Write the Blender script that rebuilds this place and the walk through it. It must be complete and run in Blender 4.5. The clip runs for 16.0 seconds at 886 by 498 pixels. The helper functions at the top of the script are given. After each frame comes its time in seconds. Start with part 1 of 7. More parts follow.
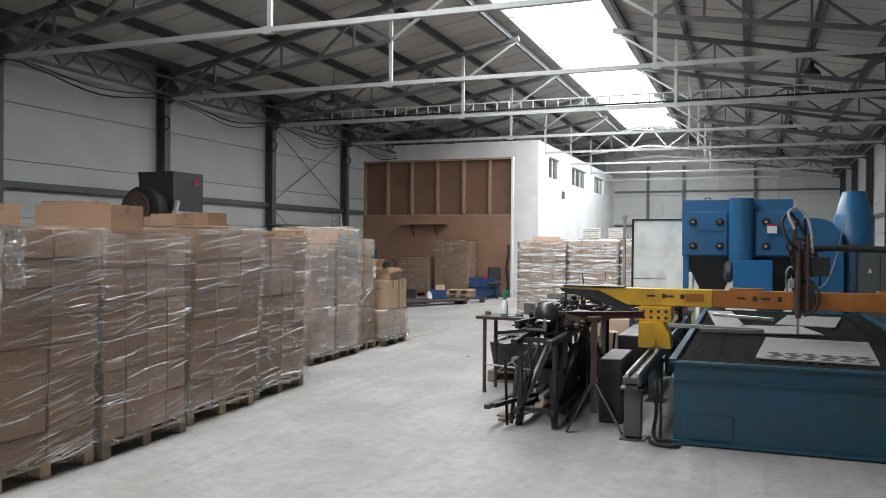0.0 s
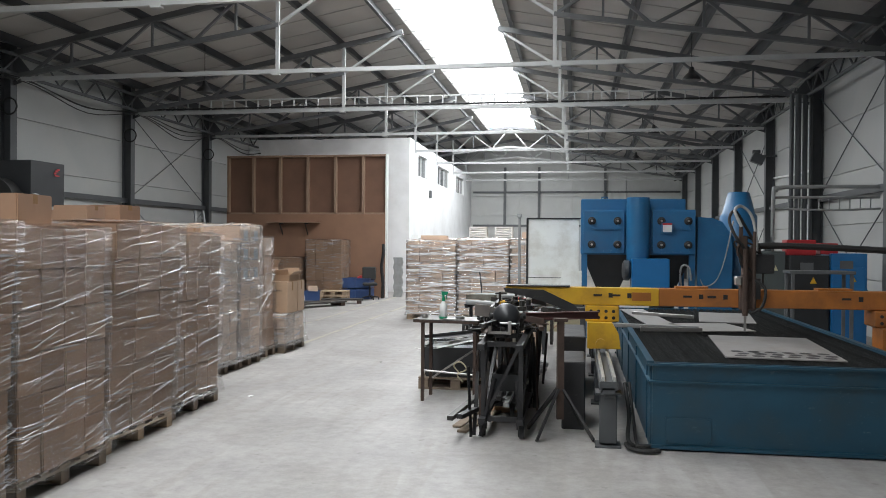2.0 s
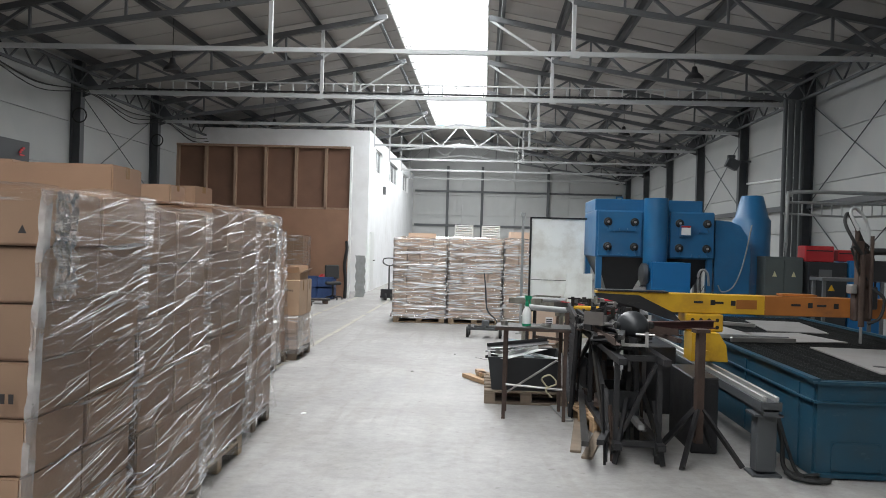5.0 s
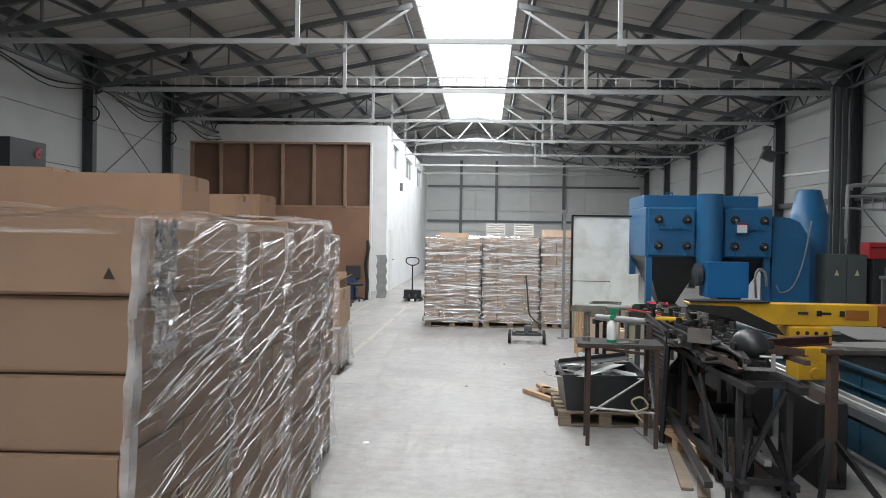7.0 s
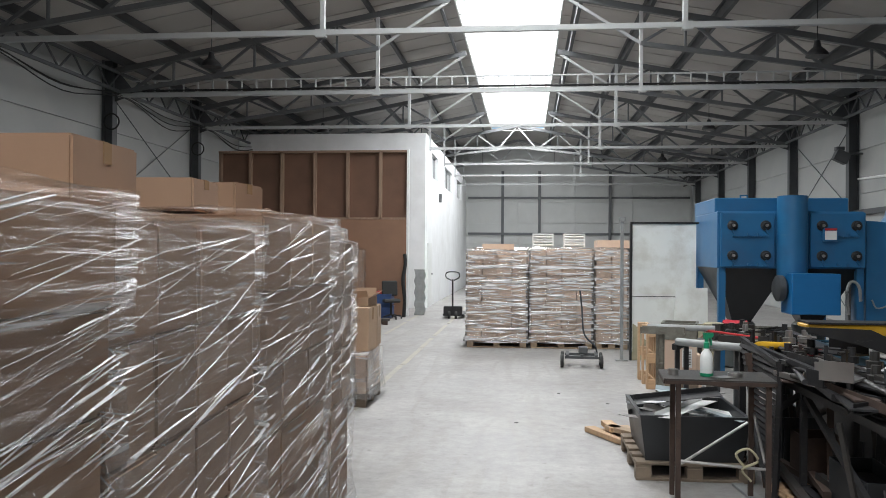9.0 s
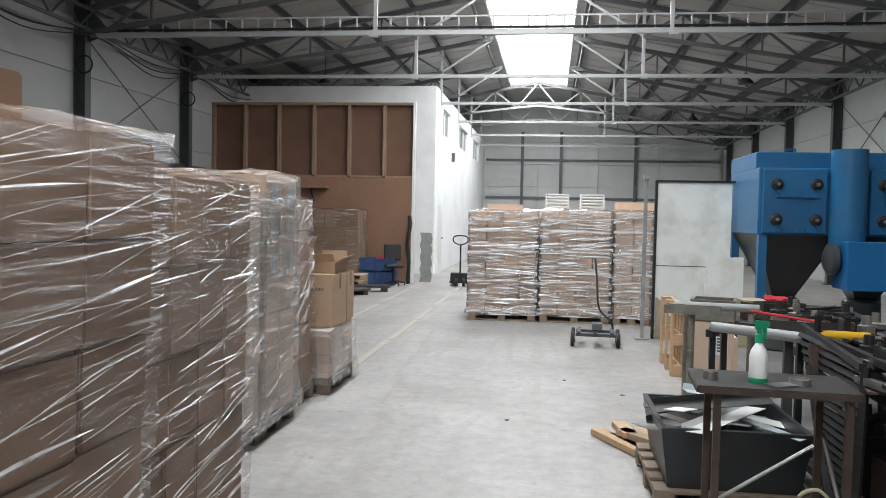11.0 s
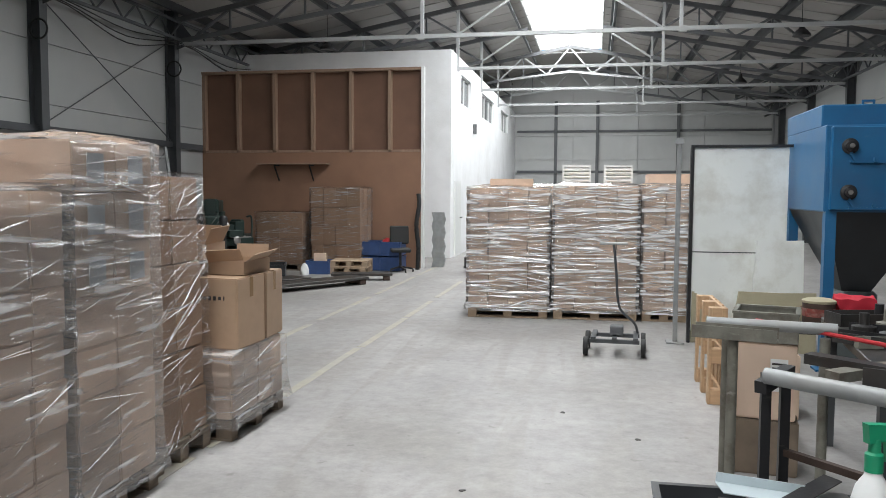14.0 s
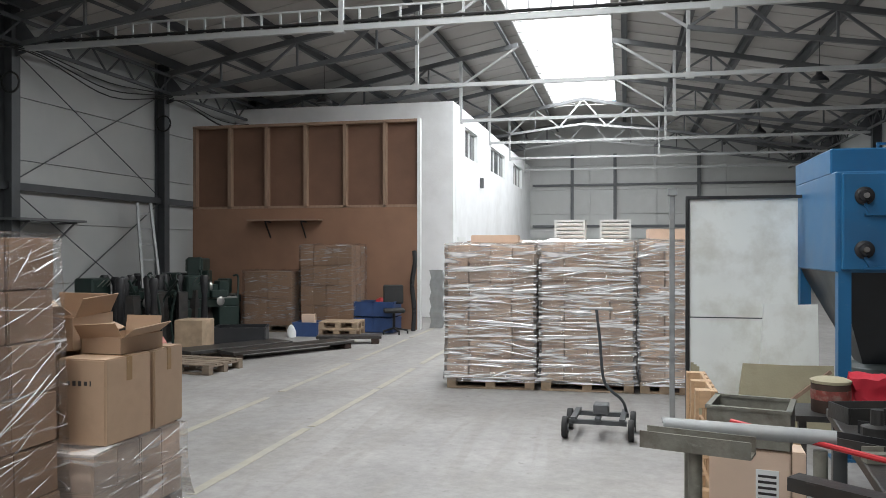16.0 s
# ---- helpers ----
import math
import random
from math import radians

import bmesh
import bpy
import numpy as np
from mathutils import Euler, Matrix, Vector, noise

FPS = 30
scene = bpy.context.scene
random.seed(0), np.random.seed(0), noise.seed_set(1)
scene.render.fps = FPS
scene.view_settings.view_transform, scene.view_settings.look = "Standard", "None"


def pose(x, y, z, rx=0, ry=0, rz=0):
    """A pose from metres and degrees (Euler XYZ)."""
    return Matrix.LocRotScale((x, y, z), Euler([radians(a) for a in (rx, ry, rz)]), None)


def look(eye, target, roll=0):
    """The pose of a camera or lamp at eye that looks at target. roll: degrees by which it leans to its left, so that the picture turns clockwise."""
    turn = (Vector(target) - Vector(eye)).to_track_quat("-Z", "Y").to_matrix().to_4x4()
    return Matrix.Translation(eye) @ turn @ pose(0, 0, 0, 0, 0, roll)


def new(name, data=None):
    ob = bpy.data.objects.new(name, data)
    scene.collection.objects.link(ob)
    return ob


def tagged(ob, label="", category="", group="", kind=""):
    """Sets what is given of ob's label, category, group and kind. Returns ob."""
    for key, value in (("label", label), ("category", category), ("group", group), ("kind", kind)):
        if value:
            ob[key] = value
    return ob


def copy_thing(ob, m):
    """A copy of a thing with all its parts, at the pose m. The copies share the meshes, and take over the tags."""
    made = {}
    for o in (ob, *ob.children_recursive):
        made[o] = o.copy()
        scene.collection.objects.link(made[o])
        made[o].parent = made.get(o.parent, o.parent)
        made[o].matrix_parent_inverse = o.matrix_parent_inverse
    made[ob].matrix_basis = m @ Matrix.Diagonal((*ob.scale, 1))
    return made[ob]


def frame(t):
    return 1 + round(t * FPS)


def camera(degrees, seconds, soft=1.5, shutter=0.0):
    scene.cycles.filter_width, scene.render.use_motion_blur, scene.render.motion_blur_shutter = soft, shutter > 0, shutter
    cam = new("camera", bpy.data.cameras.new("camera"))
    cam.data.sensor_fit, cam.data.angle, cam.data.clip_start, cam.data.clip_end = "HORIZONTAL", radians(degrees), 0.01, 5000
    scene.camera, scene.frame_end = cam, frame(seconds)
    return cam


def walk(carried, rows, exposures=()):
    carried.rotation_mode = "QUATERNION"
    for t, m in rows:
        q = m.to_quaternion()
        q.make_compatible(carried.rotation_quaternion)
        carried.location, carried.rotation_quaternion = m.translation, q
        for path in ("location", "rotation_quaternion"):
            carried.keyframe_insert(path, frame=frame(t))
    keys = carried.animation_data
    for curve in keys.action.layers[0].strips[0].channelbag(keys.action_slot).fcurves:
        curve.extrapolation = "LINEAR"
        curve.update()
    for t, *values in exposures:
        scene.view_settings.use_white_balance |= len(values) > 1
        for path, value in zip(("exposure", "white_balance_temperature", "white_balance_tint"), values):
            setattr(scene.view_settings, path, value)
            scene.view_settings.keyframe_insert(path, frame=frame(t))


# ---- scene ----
cam = camera(57.7, 16.0, soft=0.9)
PATH = [
    (0, (3.775, -1.452, 1.792), (3.064, 0.417, 1.774), 0.4),
    (0.5, (3.498, -1.394, 1.757), (2.985, 0.539, 1.746), -0.1),
    (1, (3.193, -1.335, 1.772), (2.743, 0.614, 1.743), -0.5),
    (1.5, (2.902, -1.243, 1.777), (2.5, 0.716, 1.76), -0.3),
    (2, (2.516, -1.105, 1.758), (2.189, 0.868, 1.743), 0.4),
    (2.5, (2.158, -1.015, 1.755), (1.888, 0.966, 1.734), 0.1),
    (3, (1.801, -0.863, 1.732), (1.566, 1.123, 1.724), 0.3),
    (3.5, (1.47, -0.723, 1.729), (1.297, 1.269, 1.73), 1.1),
    (6, (0.196, 0.114, 1.692), (0.107, 2.112, 1.673), 1.5),
    (6.5, (0.058, 0.322, 1.738), (-0.03, 2.321, 1.731), 1.3),
    (7, (-0.096, 0.511, 1.824), (-0.201, 2.508, 1.796), 0.9),
    (7.5, (-0.177, 0.837, 1.753), (-0.303, 2.833, 1.755), 0.4),
    (8, (-0.219, 1.147, 1.71), (-0.382, 3.14, 1.74), 0.2),
    (8.5, (-0.245, 1.524, 1.736), (-0.443, 3.514, 1.724), 1.6),
    (9, (-0.212, 1.996, 1.767), (-0.418, 3.985, 1.775), 0.4),
    (9.5, (-0.164, 2.393, 1.688), (-0.393, 4.38, 1.682), 1.1),
    (12, (0.137, 4.491, 1.696), (-0.183, 6.462, 1.573), 0.7),
    (12.5, (0.19, 4.837, 1.736), (-0.172, 6.799, 1.601), 0.8),
    (13, (0.244, 5.231, 1.701), (-0.101, 7.198, 1.581), 0.7),
    (13.5, (0.313, 5.555, 1.703), (-0.023, 7.521, 1.557), 0.5),
    (14, (0.429, 5.892, 1.721), (0.058, 7.852, 1.583), 0.3),
    (14.5, (0.505, 6.183, 1.701), (0.149, 8.15, 1.615), 0.2),
    (15, (0.58, 6.491, 1.752), (0.267, 8.465, 1.688), 0.3),
    (15.5, (0.728, 6.767, 1.756), (0.362, 8.733, 1.724), 0.5),
    (16, (0.895, 7.018, 1.762), (0.453, 8.969, 1.76), 0.0),
]
EXPOSURES = [(0, 0.18), (3.5, 0.1), (6.5, 0.05), (9.0, 0.0), (12.5, 0.1), (16, -0.06)]
walk(cam, [(t, look(eye, target, roll)) for t, eye, target, roll in PATH],
     exposures=EXPOSURES)

# ---- world and light ----
world = bpy.data.worlds.new("sky")
scene.world = world
world.use_nodes = True
wn = world.node_tree
sky = wn.nodes.new("ShaderNodeTexSky")
sky.sky_type = "NISHITA"
sky.sun_disc = False
sky.sun_elevation = radians(48)
sky.sun_rotation = radians(200)
wn.nodes["Background"].inputs[1].default_value = 0.12
wn.links.new(sky.outputs[0], wn.nodes["Background"].inputs[0])

sun = new("sun", bpy.data.lights.new("sun", "SUN"))
sun.data.energy, sun.data.angle, sun.data.color = 1.0, radians(12), (1.0, 0.96, 0.9)
sun.matrix_world = look((0, 0, 30), (4, 11, 10))

CX = -0.63          # ridge line
Y0, Y1 = -9.0, 44.0  # hall ends
XL, XR = -9.42, 8.12
BAY = 4.6
ROWS_Y = [18.7 + BAY * k for k in range(-6, 6)]


def roof_z(d):
    return 7.58 - 0.19 * abs(d)


# overcast daylight entering through the ridge skylight
for y, watts in ((3.2, 1130), (27.2, 1500)):
    skyl = new("skylight_daylight", bpy.data.lights.new("skylight_daylight", "AREA"))
    skyl.data.shape, skyl.data.size, skyl.data.size_y = "RECTANGLE", 2.42, 24.0
    skyl.data.energy, skyl.data.color = watts, (0.95, 0.985, 1.01)
    skyl.matrix_world = pose(CX, y, 7.365, 0, -2.5, 0)


# ---- materials ----
def mat(name, base, rough=0.6, metal=0.0, vary=0.12, scale=6.0, bump=0.1, fine=60.0, dirt=None, dirt_amt=0.0, dirt_scale=1.5, spec=0.5, stretch=(1, 1, 1), rand=0.0, coat=0.0):
    m = bpy.data.materials.new(name)
    m.use_nodes = True
    nt = m.node_tree
    p = nt.nodes["Principled BSDF"]
    tc = nt.nodes.new("ShaderNodeTexCoord")
    mp = nt.nodes.new("ShaderNodeMapping")
    mp.inputs["Scale"].default_value = stretch
    nt.links.new(tc.outputs["Object"], mp.inputs[0])
    n1 = nt.nodes.new("ShaderNodeTexNoise")
    n1.inputs["Scale"].default_value = scale
    n1.inputs["Detail"].default_value = 6
    n2 = nt.nodes.new("ShaderNodeTexNoise")
    n2.inputs["Scale"].default_value = fine
    n2.inputs["Detail"].default_value = 3
    for n in (n1, n2):
        nt.links.new(mp.outputs[0], n.inputs["Vector"])
    ramp = nt.nodes.new("ShaderNodeMapRange")
    ramp.inputs[1].default_value, ramp.inputs[2].default_value = 0.3, 0.7
    ramp.inputs[3].default_value, ramp.inputs[4].default_value = 1 - vary, 1 + vary
    nt.links.new(n1.outputs[0], ramp.inputs[0])
    hsv = nt.nodes.new("ShaderNodeHueSaturation")
    hsv.inputs["Color"].default_value = (*base, 1)
    last = ramp.outputs[0]
    if rand:
        oi = nt.nodes.new("ShaderNodeObjectInfo")
        rr = nt.nodes.new("ShaderNodeMapRange")
        rr.inputs[3].default_value, rr.inputs[4].default_value = 1 - rand, 1 + rand
        nt.links.new(oi.outputs["Random"], rr.inputs[0])
        mu = nt.nodes.new("ShaderNodeMath")
        mu.operation = "MULTIPLY"
        nt.links.new(rr.outputs[0], mu.inputs[0])
        nt.links.new(last, mu.inputs[1])
        last = mu.outputs[0]
    nt.links.new(last, hsv.inputs["Value"])
    col = hsv.outputs[0]
    if dirt is not None:
        n3 = nt.nodes.new("ShaderNodeTexNoise")
        n3.inputs["Scale"].default_value = dirt_scale
        n3.inputs["Detail"].default_value = 8
        n3.inputs["Roughness"].default_value = 0.65
        nt.links.new(tc.outputs["Object"], n3.inputs["Vector"])
        r3 = nt.nodes.new("ShaderNodeMapRange")
        r3.inputs[1].default_value, r3.inputs[2].default_value = 0.48, 0.72
        r3.inputs[4].default_value = dirt_amt
        nt.links.new(n3.outputs[0], r3.inputs[0])
        mx = nt.nodes.new("ShaderNodeMix")
        mx.data_type = "RGBA"
        mx.inputs[7].default_value = (*dirt, 1)
        nt.links.new(r3.outputs[0], mx.inputs[0])
        nt.links.new(col, mx.inputs[6])
        col = mx.outputs[2]
    nt.links.new(col, p.inputs["Base Color"])
    rg = nt.nodes.new("ShaderNodeMapRange")
    rg.inputs[3].default_value, rg.inputs[4].default_value = max(0.03, rough - 0.1), min(1, rough + 0.1)
    nt.links.new(n1.outputs[0], rg.inputs[0])
    nt.links.new(rg.outputs[0], p.inputs["Roughness"])
    p.inputs["Metallic"].default_value = metal
    p.inputs["Specular IOR Level"].default_value = spec
    if coat:
        p.inputs["Coat Weight"].default_value = coat
    bp = nt.nodes.new("ShaderNodeBump")
    bp.inputs["Strength"].default_value = bump
    bp.inputs["Distance"].default_value = 0.01
    nt.links.new(n2.outputs[0], bp.inputs["Height"])
    nt.links.new(bp.outputs[0], p.inputs["Normal"])
    return m


def film_material(name, lo, hi, angle, scale, gloss, cut=0.60):
    """Clear stretch film: thin, glossy, with creases aslant and skylight glints painted white."""
    m = bpy.data.materials.new(name)
    m.use_nodes = True
    nt = m.node_tree
    nt.nodes.remove(nt.nodes["Principled BSDF"])
    out = nt.nodes["Material Output"]
    tc = nt.nodes.new("ShaderNodeTexCoord")
    mp = nt.nodes.new("ShaderNodeMapping")
    mp.inputs["Rotation"].default_value = (radians(angle), radians(-angle), 0)
    mp.inputs["Scale"].default_value = (1.0, 1.0, scale)
    nt.links.new(tc.outputs["Object"], mp.inputs[0])
    n1 = nt.nodes.new("ShaderNodeTexNoise")
    n1.inputs["Scale"].default_value = 2.2
    n1.inputs["Detail"].default_value = 6
    n1.inputs["Distortion"].default_value = 0.8
    nt.links.new(mp.outputs[0], n1.inputs["Vector"])
    n2 = nt.nodes.new("ShaderNodeTexNoise")
    n2.inputs["Scale"].default_value = 1.7
    n2.inputs["Detail"].default_value = 4
    nt.links.new(tc.outputs["Object"], n2.inputs["Vector"])
    mp2 = nt.nodes.new("ShaderNodeMapping")
    mp2.inputs["Rotation"].default_value = (radians(angle), radians(-angle), 0)
    mp2.inputs["Scale"].default_value = (1.3, 1.3, scale * 2.2)
    nt.links.new(tc.outputs["Object"], mp2.inputs[0])
    n3 = nt.nodes.new("ShaderNodeTexNoise")
    n3.inputs["Scale"].default_value = 1.5
    n3.inputs["Detail"].default_value = 3
    n3.inputs["Distortion"].default_value = 0.3
    nt.links.new(mp2.outputs[0], n3.inputs["Vector"])
    # streak mask: mixes in diffuse white that imitates highlights on the film
    rg = nt.nodes.new("ShaderNodeMapRange")
    rg.inputs[1].default_value, rg.inputs[2].default_value = cut, cut + 0.10
    rg.inputs[3].default_value, rg.inputs[4].default_value = lo, hi
    nt.links.new(n3.outputs[0], rg.inputs[0])
    bp = nt.nodes.new("ShaderNodeBump")
    bp.inputs["Strength"].default_value = 1.0
    bp.inputs["Distance"].default_value = 0.05
    nt.links.new(n1.outputs[0], bp.inputs["Height"])
    tr = nt.nodes.new("ShaderNodeBsdfTransparent")
    tr.inputs[0].default_value = (0.97, 0.97, 0.97, 1)
    df = nt.nodes.new("ShaderNodeBsdfDiffuse")
    df.inputs[0].default_value = (0.85, 0.84, 0.84, 1)
    gl = nt.nodes.new("ShaderNodeBsdfGlossy")
    gl.inputs["Roughness"].default_value = 0.14
    nt.links.new(bp.outputs[0], gl.inputs["Normal"])
    fr = nt.nodes.new("ShaderNodeFresnel")
    fr.inputs["IOR"].default_value = 1.5
    nt.links.new(bp.outputs[0], fr.inputs["Normal"])
    patch = nt.nodes.new("ShaderNodeMapRange")
    patch.inputs[1].default_value, patch.inputs[2].default_value = 0.35, 0.65
    patch.inputs[3].default_value, patch.inputs[4].default_value = 0.6 * gloss, 1.5 * gloss
    nt.links.new(n2.outputs[0], patch.inputs[0])
    mu = nt.nodes.new("ShaderNodeMath")
    mu.operation, mu.use_clamp = "MULTIPLY_ADD", True
    mu.inputs[2].default_value = 0.0
    nt.links.new(fr.outputs[0], mu.inputs[0])
    nt.links.new(patch.outputs[0], mu.inputs[1])
    a = nt.nodes.new("ShaderNodeMixShader")
    nt.links.new(rg.outputs[0], a.inputs[0])
    nt.links.new(tr.outputs[0], a.inputs[1])
    nt.links.new(df.outputs[0], a.inputs[2])
    b = nt.nodes.new("ShaderNodeMixShader")
    nt.links.new(mu.outputs[0], b.inputs[0])
    nt.links.new(a.outputs[0], b.inputs[1])
    nt.links.new(gl.outputs[0], b.inputs[2])
    nt.links.new(b.outputs[0], out.inputs[0])
    return m


def floor_material():
    m = mat("worn_concrete", (0.31, 0.30, 0.29), 0.55, vary=0.17, scale=0.9, bump=0.12, fine=30, dirt=(0.20, 0.185, 0.165), dirt_amt=0.65, dirt_scale=0.6)
    nt = m.node_tree
    p = nt.nodes["Principled BSDF"]
    src = p.inputs["Base Color"].links[0].from_socket
    tc = nt.nodes["Texture Coordinate"]
    # tyre and drag marks along the aisle, and small dark specks
    mp = nt.nodes.new("ShaderNodeMapping")
    mp.inputs["Scale"].default_value = (2.2, 0.22, 1)
    mp.inputs["Rotation"].default_value = (0, 0, radians(8))
    n = nt.nodes.new("ShaderNodeTexNoise")
    n.inputs["Scale"].default_value, n.inputs["Detail"].default_value, n.inputs["Distortion"].default_value = 1.3, 7, 1.6
    nt.links.new(tc.outputs["Object"], mp.inputs[0])
    nt.links.new(mp.outputs[0], n.inputs["Vector"])
    r = nt.nodes.new("ShaderNodeMapRange")
    r.inputs[1].default_value, r.inputs[2].default_value, r.inputs[4].default_value = 0.51, 0.60, 0.55
    nt.links.new(n.outputs[0], r.inputs[0])
    mx = nt.nodes.new("ShaderNodeMix")
    mx.data_type = "RGBA"
    mx.inputs[7].default_value = (0.27, 0.255, 0.235, 1)
    nt.links.new(r.outputs[0], mx.inputs[0])
    nt.links.new(src, mx.inputs[6])
    v = nt.nodes.new("ShaderNodeTexNoise")
    v.inputs["Scale"].default_value, v.inputs["Detail"].default_value = 9.0, 4
    nt.links.new(tc.outputs["Object"], v.inputs["Vector"])
    r2 = nt.nodes.new("ShaderNodeMapRange")
    r2.inputs[1].default_value, r2.inputs[2].default_value, r2.inputs[4].default_value = 0.66, 0.74, 0.45
    nt.links.new(v.outputs[0], r2.inputs[0])
    mx2 = nt.nodes.new("ShaderNodeMix")
    mx2.data_type = "RGBA"
    mx2.inputs[7].default_value = (0.12, 0.11, 0.10, 1)
    nt.links.new(r2.outputs[0], mx2.inputs[0])
    nt.links.new(mx.outputs[2], mx2.inputs[6])
    g = nt.nodes.new("ShaderNodeTexNoise")
    g.inputs["Scale"].default_value, g.inputs["Detail"].default_value, g.inputs["Roughness"].default_value = 7.0, 10, 0.78
    nt.links.new(tc.outputs["Object"], g.inputs["Vector"])
    r3 = nt.nodes.new("ShaderNodeMapRange")
    r3.inputs[1].default_value, r3.inputs[2].default_value, r3.inputs[3].default_value, r3.inputs[4].default_value = 0.3, 0.7, 0.78, 1.2
    nt.links.new(g.outputs[0], r3.inputs[0])
    hs = nt.nodes.new("ShaderNodeHueSaturation")
    nt.links.new(r3.outputs[0], hs.inputs["Value"])
    nt.links.new(mx2.outputs[2], hs.inputs["Color"])
    nt.links.new(hs.outputs[0], p.inputs["Base Color"])
    return m


M_FLOOR = floor_material()
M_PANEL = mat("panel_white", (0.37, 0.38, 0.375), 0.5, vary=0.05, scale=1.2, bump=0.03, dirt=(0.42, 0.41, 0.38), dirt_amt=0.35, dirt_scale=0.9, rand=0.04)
# same panel, lighter copy: brighter light on the end walls painted in
M_PANEL_END = mat("panel_white_lit", (0.56, 0.57, 0.56), 0.5, vary=0.05, scale=1.2, bump=0.03, dirt=(0.46, 0.45, 0.42), dirt_amt=0.3, dirt_scale=0.9, rand=0.04)
M_ROOF = mat("roof_underside", (0.40, 0.385, 0.365), 0.6, vary=0.07, scale=1.0, bump=0.05, dirt=(0.36, 0.34, 0.31), dirt_amt=0.4)
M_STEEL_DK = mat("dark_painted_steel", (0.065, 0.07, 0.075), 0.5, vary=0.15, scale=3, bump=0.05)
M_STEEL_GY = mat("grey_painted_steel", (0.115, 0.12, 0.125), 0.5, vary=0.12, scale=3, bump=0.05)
# pale paint; also stands in for skylight falling on inner truss members
M_STEEL_LT = mat("light_and_skylit_steel", (0.40, 0.41, 0.41), 0.5, vary=0.10, scale=3, bump=0.05, dirt=(0.25, 0.24, 0.22), dirt_amt=0.3, dirt_scale=3)
M_WHITEWALL = mat("white_painted_blockwork", (0.86, 0.87, 0.88), 0.7, vary=0.04, scale=2, bump=0.25, fine=25, dirt=(0.6, 0.59, 0.57), dirt_amt=0.35, dirt_scale=0.8)
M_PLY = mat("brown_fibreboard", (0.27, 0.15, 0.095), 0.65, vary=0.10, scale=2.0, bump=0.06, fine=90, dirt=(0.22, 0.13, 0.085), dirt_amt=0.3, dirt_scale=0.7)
# darkened copy of the fibreboard: recess shade put into the colour
M_PLY_DK = mat("brown_fibreboard_shaded", (0.165, 0.088, 0.057), 0.7, vary=0.12, scale=2.0, bump=0.06, fine=90)
M_STUD = mat("sawn_timber_stud", (0.30, 0.20, 0.14), 0.7, vary=0.15, scale=4, bump=0.1, stretch=(6, 6, 0.6))
M_CARD = mat("cardboard", (0.295, 0.188, 0.125), 0.75, vary=0.07, scale=3.5, bump=0.05, fine=45, dirt=(0.29, 0.19, 0.12), dirt_amt=0.35, dirt_scale=2.5, rand=0.13)
M_CARD_LT = mat("pale_cardboard", (0.72, 0.545, 0.42), 0.75, vary=0.07, scale=3.5, bump=0.05, fine=45, dirt=(0.42, 0.29, 0.19), dirt_amt=0.3, dirt_scale=2.5, rand=0.12)
M_CARTON = mat("plain_brown_carton", (0.40, 0.275, 0.185), 0.75, vary=0.08, scale=3.5, bump=0.05, fine=45, dirt=(0.28, 0.185, 0.12), dirt_amt=0.4, dirt_scale=3, rand=0.1)
M_TAPE = mat("brown_packing_tape", (0.30, 0.19, 0.10), 0.25, vary=0.06, scale=8, bump=0.03)
M_INK = mat("black_print", (0.035, 0.03, 0.03), 0.7, vary=0.05)
M_PALLET = mat("pallet_wood", (0.42, 0.31, 0.21), 0.8, vary=0.2, scale=5, bump=0.2, fine=30, dirt=(0.16, 0.13, 0.1), dirt_amt=0.6, dirt_scale=3, rand=0.15)
M_PALLET_DK = mat("weathered_pallet_wood", (0.20, 0.155, 0.115), 0.85, vary=0.22, scale=5, bump=0.2, fine=30, rand=0.15)
M_FRESHWOOD = mat("fresh_pine", (0.48, 0.32, 0.19), 0.7, vary=0.12, scale=4, bump=0.1, stretch=(5, 5, 0.7), rand=0.08)
M_FILM = film_material("stretch_film", 0.0, 0.45, 12, 14, 0.34, 0.61)
# film for the far loads: broad white reflections painted in
M_FILM_W = film_material("white_glint_film", 0.08, 0.9, 6, 6, 1.0, 0.53)
M_FILM_M = film_material("loose_stretch_film", 0.10, 0.5, 8, 6, 0.9, 0.56)
M_BLUE = mat("blue_machine_paint", (0.018, 0.13, 0.285), 0.38, vary=0.10, scale=2.5, bump=0.04, dirt=(0.05, 0.10, 0.19), dirt_amt=0.5, dirt_scale=2)
M_BLUE_BR = mat("bright_blue_paint", (0.014, 0.15, 0.38), 0.35, vary=0.08, scale=2.5, bump=0.03)
M_TANK = mat("petrol_blue_paint", (0.010, 0.058, 0.098), 0.42, vary=0.18, scale=2.5, bump=0.06, dirt=(0.03, 0.05, 0.06), dirt_amt=0.7, dirt_scale=2.2)


